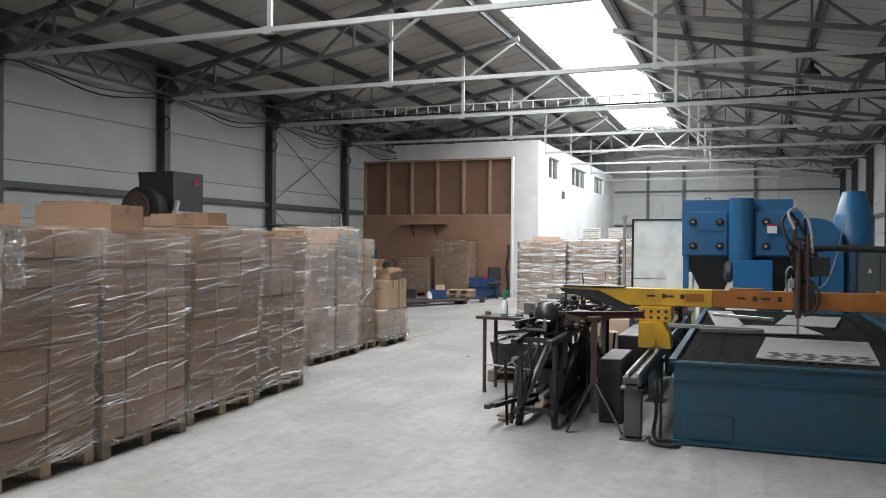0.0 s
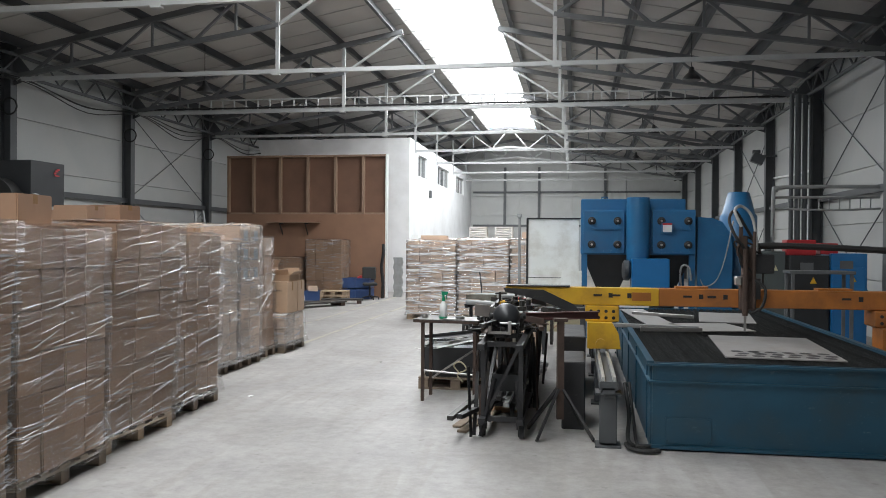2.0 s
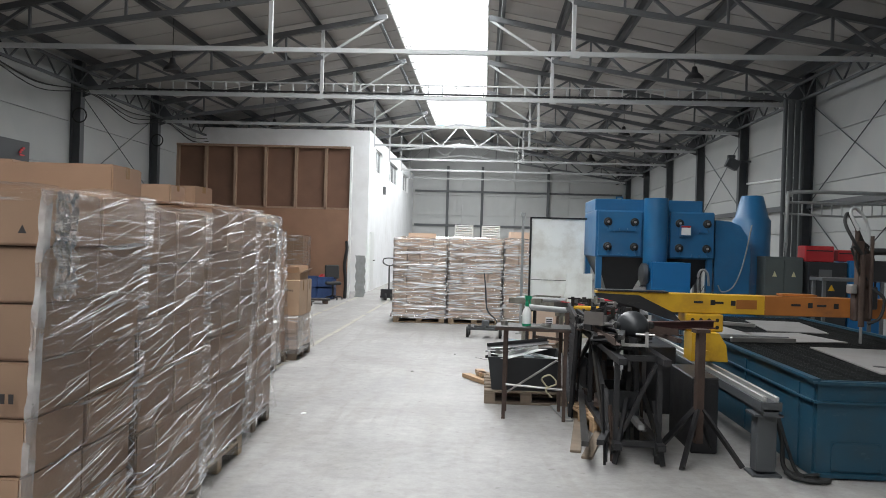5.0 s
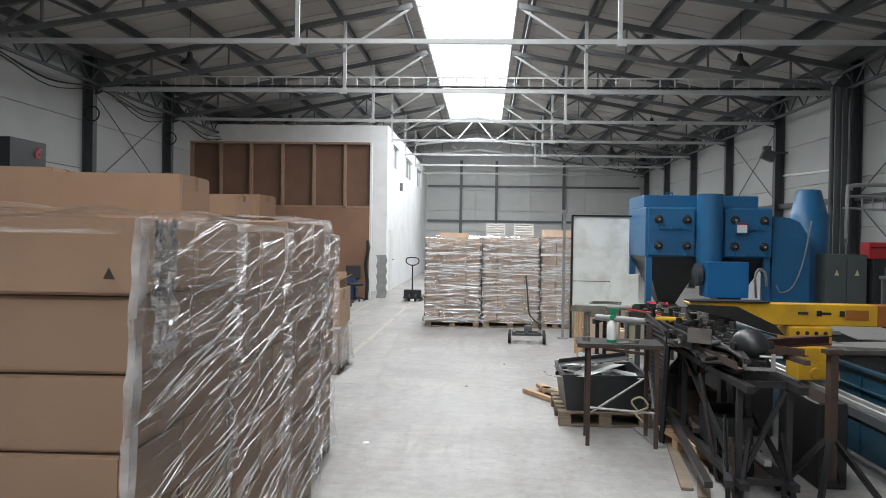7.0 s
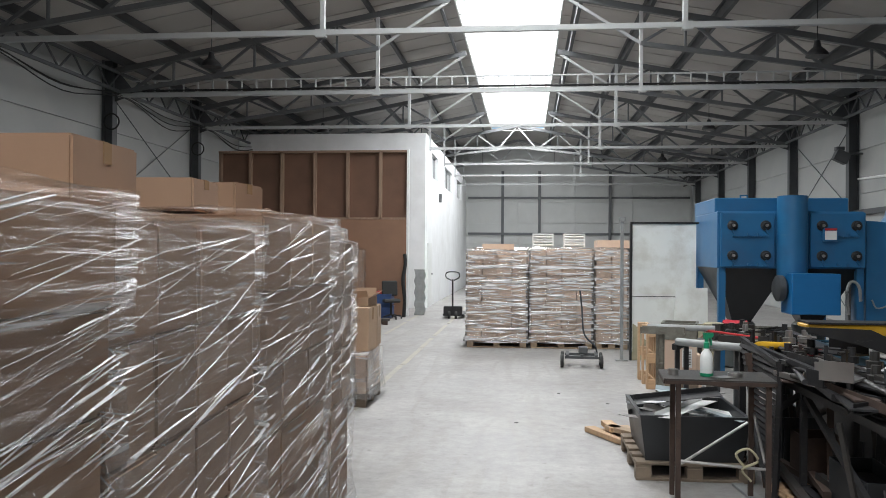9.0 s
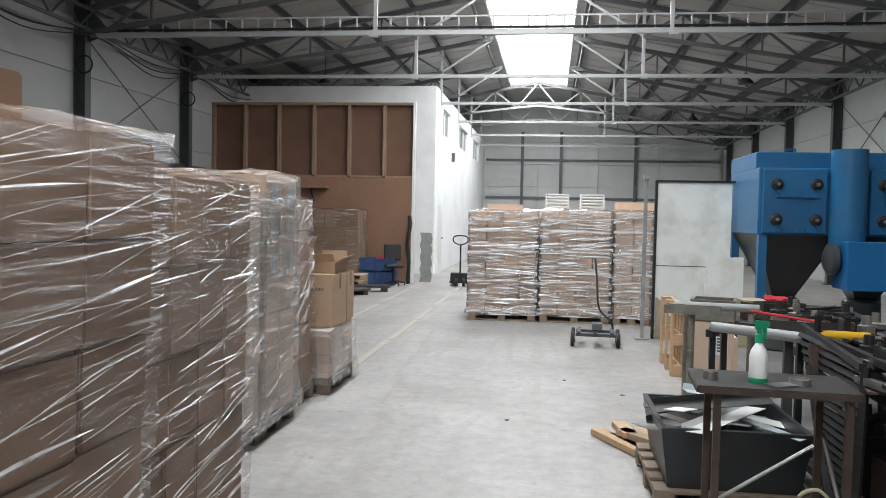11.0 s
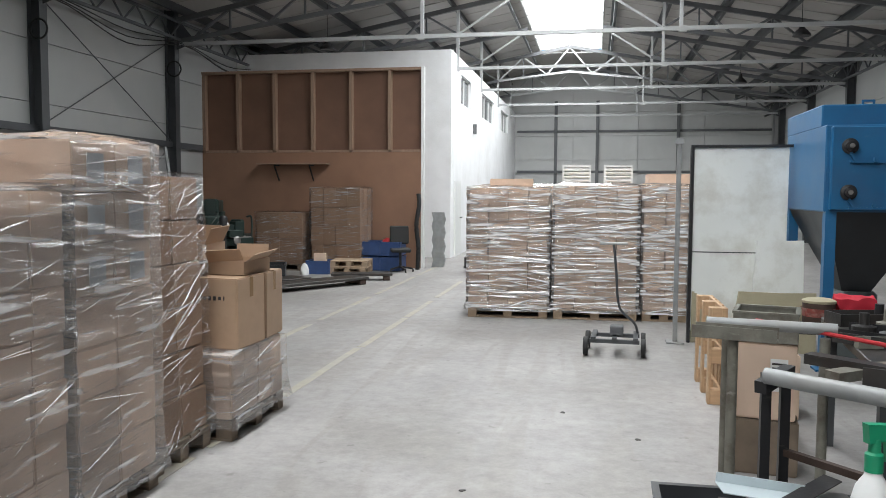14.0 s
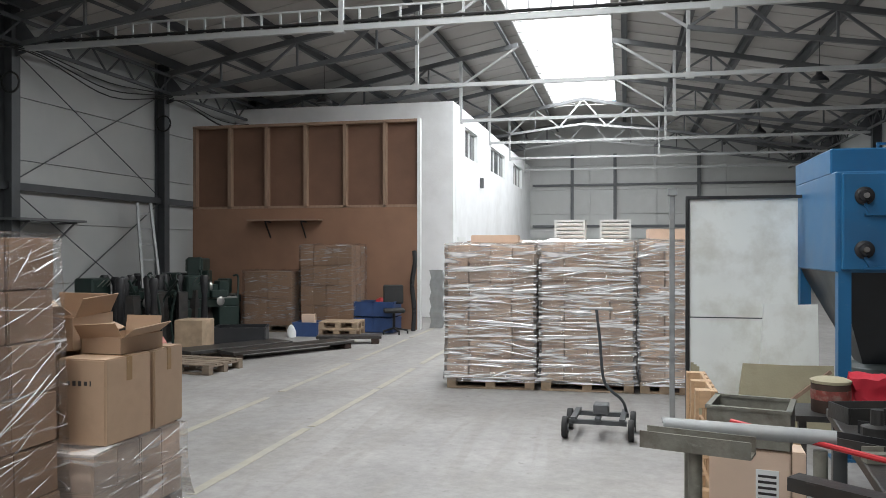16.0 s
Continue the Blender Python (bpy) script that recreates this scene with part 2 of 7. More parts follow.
def scuff(m, colour, amount, scale):
    """Thin pale scratches and rubbed spots over a paint."""
    nt = m.node_tree
    p = nt.nodes["Principled BSDF"]
    src = p.inputs["Base Color"].links[0].from_socket
    n = nt.nodes.new("ShaderNodeTexNoise")
    n.inputs["Scale"].default_value, n.inputs["Detail"].default_value, n.inputs["Roughness"].default_value = scale, 9, 0.75
    mp = nt.nodes.new("ShaderNodeMapping")
    mp.inputs["Scale"].default_value = (1, 1, 2.5)
    nt.links.new(nt.nodes["Texture Coordinate"].outputs["Object"], mp.inputs[0])
    nt.links.new(mp.outputs[0], n.inputs["Vector"])
    r = nt.nodes.new("ShaderNodeMapRange")
    r.inputs[1].default_value, r.inputs[2].default_value, r.inputs[4].default_value = 0.60, 0.68, amount
    nt.links.new(n.outputs[0], r.inputs[0])
    mx = nt.nodes.new("ShaderNodeMix")
    mx.data_type = "RGBA"
    mx.inputs[7].default_value = (*colour, 1)
    nt.links.new(r.outputs[0], mx.inputs[0])
    nt.links.new(src, mx.inputs[6])
    nt.links.new(mx.outputs[2], p.inputs["Base Color"])


scuff(M_TANK, (0.12, 0.17, 0.19), 0.55, 5.0)
scuff(M_BLUE, (0.12, 0.20, 0.28), 0.3, 4.0)
M_BLACK = mat("black_steel", (0.015, 0.015, 0.017), 0.5, vary=0.2, scale=6, bump=0.1, dirt=(0.04, 0.033, 0.027), dirt_amt=0.35, dirt_scale=5)
M_MILL = mat("oily_mill_steel", (0.055, 0.053, 0.051), 0.42, metal=0.4, vary=0.3, scale=6, bump=0.12, dirt=(0.065, 0.038, 0.026), dirt_amt=0.5, dirt_scale=4)
scuff(M_MILL, (0.17, 0.16, 0.15), 0.5, 8.0)
scuff(M_BLACK, (0.07, 0.066, 0.06), 0.5, 9.0)
M_BARE = mat("bare_steel", (0.42, 0.41, 0.40), 0.35, metal=0.85, vary=0.2, scale=5, bump=0.08, dirt=(0.2, 0.15, 0.1), dirt_amt=0.3, dirt_scale=5)
M_GALV = mat("galvanised_pipe", (0.30, 0.31, 0.31), 0.55, metal=0.25, vary=0.15, scale=7, bump=0.05, dirt=(0.3, 0.28, 0.25), dirt_amt=0.5, dirt_scale=4)
M_RUST = mat("rusty_steel", (0.06, 0.037, 0.028), 0.75, vary=0.3, scale=9, bump=0.2, dirt=(0.05, 0.035, 0.03), dirt_amt=0.7, dirt_scale=5)
M_YELLOW = mat("yellow_machine_paint", (0.62, 0.36, 0.02), 0.42, vary=0.10, scale=4, bump=0.05, dirt=(0.30, 0.15, 0.03), dirt_amt=0.6, dirt_scale=3)
M_ORANGE = mat("sooty_orange_paint", (0.36, 0.125, 0.022), 0.5, vary=0.16, scale=3, bump=0.06, dirt=(0.11, 0.05, 0.025), dirt_amt=0.75, dirt_scale=1.8)
M_RUBBER = mat("black_rubber", (0.018, 0.018, 0.018), 0.7, vary=0.1, scale=9, bump=0.1)
M_PLASTIC_BK = mat("black_plastic", (0.025, 0.027, 0.03), 0.4, vary=0.15, scale=4, bump=0.04)
M_CABINET = mat("grey_green_cabinet", (0.085, 0.10, 0.10), 0.5, vary=0.08, scale=3, bump=0.04)
M_RED = mat("red_paint", (0.42, 0.022, 0.028), 0.42, vary=0.1, scale=4, bump=0.03)
M_GREEN = mat("green_plastic", (0.015, 0.30, 0.15), 0.35, vary=0.05)
M_WHITE = mat("white_plastic", (0.78, 0.79, 0.78), 0.4, vary=0.04, bump=0.02)
M_OLDWHITE = mat("stained_white_panel", (0.84, 0.86, 0.83), 0.5, vary=0.05, scale=1.5, bump=0.04, dirt=(0.42, 0.38, 0.29), dirt_amt=0.55, dirt_scale=1.6)
M_BEIGE = mat("yellowed_foam_board", (0.42, 0.38, 0.26), 0.8, vary=0.12, scale=3, bump=0.15, dirt=(0.22, 0.18, 0.12), dirt_amt=0.5, dirt_scale=3)
M_LATHE = mat("dark_green_machine_paint", (0.016, 0.032, 0.027), 0.45, vary=0.2, scale=4, bump=0.06, dirt=(0.02, 0.02, 0.018), dirt_amt=0.6, dirt_scale=4)
M_LINE = mat("worn_yellow_line_paint", (0.385, 0.36, 0.295), 0.6, vary=0.12, scale=6, bump=0.1, dirt=(0.33, 0.32, 0.305), dirt_amt=1.0, dirt_scale=2.6)
M_ALU = mat("aluminium", (0.55, 0.55, 0.54), 0.4, metal=0.7, vary=0.08, bump=0.03)
M_SLAT = mat("burnt_slat_steel", (0.035, 0.037, 0.037), 0.6, metal=0.2, vary=0.3, scale=9, bump=0.2, dirt=(0.10, 0.105, 0.10), dirt_amt=0.5, dirt_scale=7)
M_GLASSDK = mat("window_glass", (0.05, 0.06, 0.065), 0.08, vary=0.1, bump=0.0)


# ---- building blocks ----
def box(bm, c, s, rot=None):
    m = Matrix.Translation(c) @ (rot or Matrix()) @ Matrix.Diagonal((s[0], s[1], s[2], 1))
    return bmesh.ops.create_cube(bm, size=1, matrix=m)["verts"]


def bar(bm, a, b, w, h=None, turn=0.0):
    """A square bar from a to b."""
    a, b = Vector(a), Vector(b)
    d = b - a
    q = d.to_track_quat("Z", "Y").to_matrix().to_4x4() @ Matrix.Rotation(turn, 4, "Z")
    m = Matrix.Translation((a + b) / 2) @ q @ Matrix.Diagonal((w, h or w, d.length, 1))
    bmesh.ops.create_cube(bm, size=1, matrix=m)


def rod(bm, a, b, r, seg=10, r2=None):
    a, b = Vector(a), Vector(b)
    d = b - a
    m = Matrix.Translation((a + b) / 2) @ d.to_track_quat("Z", "Y").to_matrix().to_4x4()
    bmesh.ops.create_cone(bm, cap_ends=True, segments=seg, radius1=r, radius2=r if r2 is None else r2, depth=d.length, matrix=m)


def hose(bm, pts, r, seg=8, steps=6):
    """A bent pipe through the points (Catmull-Rom)."""
    P = [Vector(p) for p in pts]
    P = [2 * P[0] - P[1]] + P + [2 * P[-1] - P[-2]]
    line = []
    for i in range(1, len(P) - 2):
        for k in range(steps):
            t = k / steps
            a, b, c, d = P[i - 1], P[i], P[i + 1], P[i + 2]
            line.append(0.5 * ((2 * b) + (c - a) * t + (2 * a - 5 * b + 4 * c - d) * t * t + (3 * b - a - 3 * c + d) * t ** 3))
    line.append(P[-2])
    rings = []
    for i, p in enumerate(line):
        d = line[min(i + 1, len(line) - 1)] - line[max(i - 1, 0)]
        q = d.to_track_quat("Z", "Y").to_matrix()
        rings.append([bm.verts.new(p + q @ Vector((r * math.cos(2 * math.pi * k / seg), r * math.sin(2 * math.pi * k / seg), 0))) for k in range(seg)])
    for u, v in zip(rings, rings[1:]):
        for k in range(seg):
            bm.faces.new((u[k], u[(k + 1) % seg], v[(k + 1) % seg], v[k]))
    bm.faces.new(rings[0][::-1])
    bm.faces.new(rings[-1])


def lathe(bm, profile, seg=20, m=Matrix()):
    """A turned body from (radius, height) pairs."""
    rings = [[bm.verts.new(m @ Vector((r * math.cos(2 * math.pi * k / seg), r * math.sin(2 * math.pi * k / seg), z))) for k in range(seg)] for r, z in profile]
    for u, v in zip(rings, rings[1:]):
        for k in range(seg):
            bm.faces.new((u[k], u[(k + 1) % seg], v[(k + 1) % seg], v[k]))
    bm.faces.new(rings[0][::-1])
    bm.faces.new(rings[-1])


def prism(bm, pts, depth, m=Matrix()):
    """A flat outline in x, z, given depth along y."""
    a = [bm.verts.new(m @ Vector((x, 0, z))) for x, z in pts]
    b = [bm.verts.new(m @ Vector((x, depth, z))) for x, z in pts]
    bm.faces.new(a)
    bm.faces.new(b[::-1])
    n = len(pts)
    for i in range(n):
        bm.faces.new((a[i], b[i], b[(i + 1) % n], a[(i + 1) % n]))


def mesh_of(name, bm, material, bevel=0.0, smooth=False):
    if bevel:
        bmesh.ops.bevel(bm, geom=bm.edges[:], offset=bevel, segments=1, affect="EDGES", profile=0.5)
    bmesh.ops.recalc_face_normals(bm, faces=bm.faces[:])
    me = bpy.data.meshes.new(name)
    bm.to_mesh(me)
    bm.free()
    me.materials.append(material)
    if smooth:
        for f in me.polygons:
            f.use_smooth = True
        me.set_sharp_from_angle(angle=radians(40))
    return me


def part(name, bm, material, parent, label="", bevel=0.0, smooth=False):
    ob = new(name, mesh_of(name, bm, material, bevel, smooth))
    ob.parent = parent
    return tagged(ob, label)


def thing(name, loc, rz=0.0, label="", category="", group="", kind=""):
    ob = new(name)
    ob.matrix_basis = pose(*loc, 0, 0, rz)
    return tagged(ob, label, category, group, kind)


def solid(name, bm, material, label="", category="", kind="", bevel=0.0, smooth=False, loc=(0, 0, 0), rz=0.0, group=""):
    ob = new(name, mesh_of(name, bm, material, bevel, smooth))
    ob.matrix_basis = pose(*loc, 0, 0, rz)
    return tagged(ob, label, category, group, kind)


BM = bmesh.new


def piece(name, me, parent, m):
    ob = new(name, me)
    ob.parent = parent
    ob.matrix_basis = m
    return ob


rnd = random.Random(7)

# ---- floor ----
bm = BM()
box(bm, ((XL + XR) / 2, (Y0 + Y1) / 2, -0.15), (XR - XL + 0.6, Y1 - Y0 + 0.6, 0.3))
solid("floor", bm, M_FLOOR, "worn pale grey concrete floor with tyre marks", "floor", "structure")
bm = BM()
box(bm, (0, 0, -1.0), (600, 600, 0.02))
solid("ground", bm, mat("asphalt_yard", (0.05, 0.05, 0.05), 0.9), "plain dark asphalt yard outside the hall", "ground", "structure")
for i, (x, a, b) in enumerate(((-2.13, 7.0, 31.0), (-3.22, 11.5, 24.5))):
    y = a
    bm = BM()
    while y < b:
        l = rnd.uniform(1.2, 3.4)
        box(bm, (x + rnd.uniform(-0.01, 0.01), y + l / 2, 0.002), (0.085, l, 0.004))
        y += l + rnd.uniform(0.05, 0.5) * (1 + i)
    solid("floor_line", bm, M_LINE, "worn yellowish painted floor marking line", "floor line", "structure")

# ---- walls ----
H_EAVE = 5.95


def long_wall(name, x, sgn):
    bm = BM()
    box(bm, (x + sgn * 0.17, (Y0 + Y1) / 2, 3.0), (0.2, Y1 - Y0, 6.0))
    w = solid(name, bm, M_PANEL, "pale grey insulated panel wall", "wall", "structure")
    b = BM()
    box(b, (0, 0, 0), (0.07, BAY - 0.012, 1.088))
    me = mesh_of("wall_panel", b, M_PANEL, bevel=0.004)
    for y in ROWS_Y[:-1]:
        for k in range(5):
            piece("wall_panel", me, w, pose(x + sgn * 0.035, y + BAY / 2, 0.55 + 1.1 * k))
    return w


long_wall("wall_west", XL, -1)
long_wall("wall_east", XR, 1)
for name, y, sgn in (("wall_north", Y1, 1), ("wall_south", Y0, -1)):
    bm = BM()
    prism(bm, [(XL - 0.27, 0), (XR + 0.27, 0), (XR + 0.27, 5.9), (CX, 7.55), (XL - 0.27, 5.9)], 0.2 * sgn, pose(0, y + 0.07 * sgn, 0))
    # end walls use the lightened panel colour in place of more light
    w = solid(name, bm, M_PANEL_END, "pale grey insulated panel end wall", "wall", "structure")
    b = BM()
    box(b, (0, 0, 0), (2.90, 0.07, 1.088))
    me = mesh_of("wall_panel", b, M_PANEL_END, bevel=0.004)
    for i in range(6):
        for k in range(5 if i in (0, 5) else 6):
            piece("wall_panel", me, w, pose(XL + 1.46 + 2.923 * i, y + 0.035 * sgn, 0.55 + 1.1 * k))

# ---- roof ----
for name, sg in (("ceiling", -1), ("ceiling_east", 1)):
    bm = BM()
    d0, d1 = 1.2, 9.1
    ys = (Y0 - 0.3, 39.25)
    a = [Vector((CX + sg * d, y, roof_z(d))) for d, y in ((d0, ys[0]), (d1, ys[0]), (d1, ys[1]), (d0, ys[1]))]
    n = Vector((0, 0, 0.12))
    vs = [bm.verts.new(p) for p in a] + [bm.verts.new(p + n) for p in a]
    for f in ((0, 1, 2, 3), (4, 7, 6, 5), (0, 4, 5, 1), (1, 5, 6, 2), (2, 6, 7, 3), (3, 7, 4, 0)):
        bm.faces.new([vs[i] for i in f])
    a = [Vector((CX + sg * d, y, roof_z(d))) for d, y in ((0, 39.26), (d1, 39.26), (d1, Y1 + 0.3), (0, Y1 + 0.3))]
    vs = [bm.verts.new(p) for p in a] + [bm.verts.new(p + n) for p in a]
    for f in ((0, 1, 2, 3), (4, 7, 6, 5), (0, 4, 5, 1), (1, 5, 6, 2), (2, 6, 7, 3), (3, 7, 4, 0)):
        bm.faces.new([vs[i] for i in f])
    # ribs of the sheet
    for y in np.arange(Y0, Y1, 1.0):
        bar(bm, (CX + sg * 1.25, y, roof_z(1.25) - 0.004), (CX + sg * 9.0, y, roof_z(9.0) - 0.004), 0.05, 0.02)
    solid(name, bm, M_ROOF, "grey ribbed sheet roof underside", "ceiling", "structure")

# skylight: glazing bars and clear panes
sky_root = thing("skylight", (CX, 15.7, 7.3), 0, "long white translucent ridge skylight with thin glazing bars", "skylight", kind="structure")
for x in (-0.4, 0.4):
    bm = BM()
    box(bm, (x, 0, 0.045), (0.014, 47.0, 0.016))
    part("glazing_bar", bm, M_WHITE, sky_root)
for k in range(47):
    bm = BM()
    box(bm, (0, -23.0 + k, 0.03), (2.36, 0.018, 0.02))
    part("cross_bar", bm, M_STEEL_LT, sky_root)
for x in (-1.19, 1.19):
    bm = BM()
    box(bm, (x, 0, 0.10), (0.03, 47.0, 0.16))
    part("curb", bm, M_WHITE, sky_root, "white skylight curb")
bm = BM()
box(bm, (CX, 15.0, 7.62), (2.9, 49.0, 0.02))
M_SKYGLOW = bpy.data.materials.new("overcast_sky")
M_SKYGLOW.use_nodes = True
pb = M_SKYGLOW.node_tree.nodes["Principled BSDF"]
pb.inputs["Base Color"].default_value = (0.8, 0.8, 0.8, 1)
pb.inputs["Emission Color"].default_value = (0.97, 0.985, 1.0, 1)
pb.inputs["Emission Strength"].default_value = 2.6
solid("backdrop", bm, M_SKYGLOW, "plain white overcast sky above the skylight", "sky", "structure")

# purlins
for sg in (-1, 1):
    for d in (1.5, 2.9, 4.3, 5.7, 7.1, 8.35):
        bm = BM()
        z = roof_z(d) - 0.115
        x = CX + sg * d
        box(bm, (x, (Y0 + Y1) / 2, z), (0.012, Y1 - Y0, 0.2))
        box(bm, (x + 0.035, (Y0 + Y1) / 2, z - 0.1), (0.08, Y1 - Y0, 0.012))
        box(bm, (x - 0.035, (Y0 + Y1) / 2, z + 0.1), (0.08, Y1 - Y0, 0.012))
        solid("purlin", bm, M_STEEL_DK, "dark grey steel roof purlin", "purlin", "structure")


# roof truss with raised lower chord, tie bar and hangers
def chord_lo(d):
    d = abs(d)
    return 6.35 - 0.111 * d if d < 2.7 else 6.05 - 0.148 * (d - 2.7)


def roof_truss(full):
    t = thing("roof_truss", (CX, 0, 0), 0, "grey steel lattice roof truss with light tie bar", "roof truss", "roof trusses", "structure")
    for sg in (-1, 1):
        d0 = 0 if full else 1.2
        bm = BM()
        bar(bm, (sg * d0, 0, roof_z(d0) - 0.3), (sg * 8.5, 0, roof_z(8.5) - 0.3), 0.10, 0.12)
        part("top_chord", bm, M_STEEL_GY, t)
        bm = BM()
        if full:
            bar(bm, (0, 0, chord_lo(0)), (sg * 2.72, 0, chord_lo(2.7)), 0.08)
        else:
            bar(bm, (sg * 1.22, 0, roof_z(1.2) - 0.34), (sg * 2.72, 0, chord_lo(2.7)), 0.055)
        # pale colour imitates the skylight catching the arm
        part("arm", bm, M_STEEL_LT, t, "arm beside the skylight, coloured lighter as if skylit")
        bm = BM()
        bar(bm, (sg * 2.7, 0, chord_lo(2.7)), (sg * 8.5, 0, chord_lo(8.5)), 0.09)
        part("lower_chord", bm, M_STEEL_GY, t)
        ds = (0, 0.85, 1.75, 2.7, 3.6, 4.5, 5.4, 6.3, 7.2, 8.1)
        for i in range(len(ds) - 1):
            a, b = ds[i], ds[i + 1]
            if a < 2.6 and not full:
                continue
            bm = BM()
            if i % 2 == 0:
                bar(bm, (sg * a, 0, roof_z(a) - 0.32), (sg * b, 0, chord_lo(b)), 0.055)
            else:
                bar(bm, (sg * a, 0, chord_lo(a)), (sg * b, 0, roof_z(b) - 0.32), 0.055)
            # inner web bars paler: skylight on them is put into the colour
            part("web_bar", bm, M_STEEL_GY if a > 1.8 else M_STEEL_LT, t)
            if i % 2:
                bm = BM()
                bar(bm, (sg * b, 0, chord_lo(b)), (sg * b, 0, roof_z(b) - 0.32), 0.045)
                part("web_post", bm, M_STEEL_GY, t)
        bm = BM()
        bar(bm, (sg * 2.72, 0, 5.13), (sg * 2.72, 0, roof_z(2.7) - 0.32), 0.07)
        box(bm, (sg * 2.75, 0, 5.12), (0.16, 0.09, 0.12))
        part("hanger", bm, M_STEEL_LT, t, "light painted hanger post")
    bm = BM()
    bar(bm, (-8.45, 0, 5.13), (8.45, 0, 5.13), 0.08)
    part("tie_bar", bm, M_STEEL_LT, t, "light painted tie bar")
    return t


inside = [y for y in ROWS_Y if Y0 < y < Y1]
tr = roof_truss(False)
tr.matrix_basis = pose(CX, inside[0], 0)
for y in inside[1:]:
    if y < 37:
        copy_thing(tr, pose(CX, y, 0))
tr = roof_truss(True)
tr.matrix_basis = pose(CX, 37.1, 0)
copy_thing(tr, pose(CX, 41.7, 0))


def column():
    c = thing("column", (0, 0, 0), 0, "dark grey steel column against the panel wall", "column", "wall columns", "structure")
    bm = BM()
    box(bm, (-0.115, 0, 2.95), (0.016, 0.2, 5.9))
    box(bm, (0.115, 0, 2.95), (0.016, 0.2, 5.9))
    box(bm, (0, 0, 2.95), (0.22, 0.012, 5.9))
    part("shaft", bm, M_STEEL_DK, c)
    bm = BM()
    box(bm, (0, 0, 0.012), (0.36, 0.32, 0.024))
    part("base_plate", bm, M_STEEL_DK, c)
    bm = BM()
    prism(bm, [(0.12, 5.0), (0.5, 5.13), (0.5, 5.3), (0.12, 5.75)], 0.02, pose(0, -0.01, 0))
    part("bracket", bm, M_STEEL_DK, c)
    return c


col = column()
first = True
for y in ROWS_Y:
    if not Y0 < y < Y1:
        continue
    for x, rz in ((XL + 0.135, 0), (XR - 0.135, 180)):
        if first:
            col.matrix_basis = pose(x, y, 0, 0, 0, rz)
            first = False
        else:
            copy_thing(col, pose(x, y, 0, 0, 0, rz))

for x, sg in ((XL + 0.06, 1), (XR - 0.06, -1)):
    bm = BM()
    box(bm, (x, (Y0 + Y1) / 2, 2.83), (0.12, Y1 - Y0, 0.13))
    solid("wall_girt", bm, M_STEEL_DK, "dark grey horizontal steel wall rail", "wall rail", "structure")
    # lattice eaves beam
    g = thing("eaves_lattice_beam", (x + sg * 0.3, 0, 0), 0, "dark grey lattice beam along the eaves", "lattice beam", kind="structure")
    for z in (5.22, 5.62):
        bm = BM()
        box(bm, (0, (Y0 + Y1) / 2, z), (0.06, Y1 - Y0, 0.06))
        part("chord", bm, M_STEEL_DK, g)
    bm = BM()
    y, k = Y0 + 0.1, 0
    while y < Y1 - 0.5:
        bar(bm, (0, y, 5.22 if k % 2 else 5.62), (0, y + 0.46, 5.62 if k % 2 else 5.22), 0.03)
        y, k = y + 0.46, k + 1
    tagged(part("lacing", bm, M_STEEL_DK, g), kind="stuff")

for x, a in ((XL + 0.1, 18.7), (XR - 0.1, 14.1), (XR - 0.1, 23.3), (XL + 0.1, 37.1)):
    bm = BM()
    for lo, hi in ((0.2, 2.75), (2.9, 5.15)):
        rod(bm, (x, a + 0.1, lo), (x, a + BAY - 0.1, hi), 0.012, 6)
        rod(bm, (x + 0.03, a + 0.1, hi), (x + 0.03, a + BAY - 0.1, lo), 0.012, 6)
    solid("cross_bracing", bm, M_STEEL_DK, "thin crossed steel bracing rods", "bracing", "structure")
# end wall posts and rails
for x in (-1.45, 0.45, 4.05):
    bm = BM()
    box(bm, (x, Y1 - 0.09, 3.0), (0.14, 0.16, 6.0))
    solid("wall_post", bm, M_STEEL_GY, "grey steel end wall post", "column", "structure")
bm = BM()
box(bm, (2.4, Y1 - 0.05, 2.75), (11.3, 0.1, 0.12))
box(bm, (2.4, Y1 - 0.05, 4.62), (11.3, 0.1, 0.10))
solid("wall_rail", bm, M_STEEL_GY, "grey horizontal rails across the end wall", "wall rail", "structure")

# ---- white two-storey building in the hall ----
BX, BY, BH = -3.36, 27.0, 5.38
wins = ((28.55, 30.45), (32.8, 36.1), (38.2, 40.9))
office = thing("office_building", (0, 0, 0), 0, "white painted two-storey block building inside the hall", "building", kind="structure")
bm = BM()
box(bm, ((XL + BX) / 2, BY + 0.12, BH / 2), (BX - XL - 0.02, 0.24, BH))
part("front_wall", bm, M_WHITEWALL, office)
ys = [BY + 0.24] + [v for w in wins for v in w] + [Y1 - 0.01]
bm = BM()
box(bm, (BX - 0.12, (ys[0] + ys[-1]) / 2, 2.13), (0.24, ys[-1] - ys[0], 4.26))
box(bm, (BX - 0.12, (ys[0] + ys[-1]) / 2, (5.08 + BH) / 2), (0.24, ys[-1] - ys[0], BH - 5.08))
for k in range(0, len(ys), 2):
    box(bm, (BX - 0.12, (ys[k] + ys[k + 1]) / 2, 4.67), (0.24, ys[k + 1] - ys[k], 0.82))
part("side_wall", bm, M_WHITEWALL, office)
bm = BM()
box(bm, ((XL + BX) / 2, (BY + Y1) / 2, BH + 0.06), (BX - XL, Y1 - BY, 0.12))
part("roof_slab", bm, M_WHITEWALL, office)
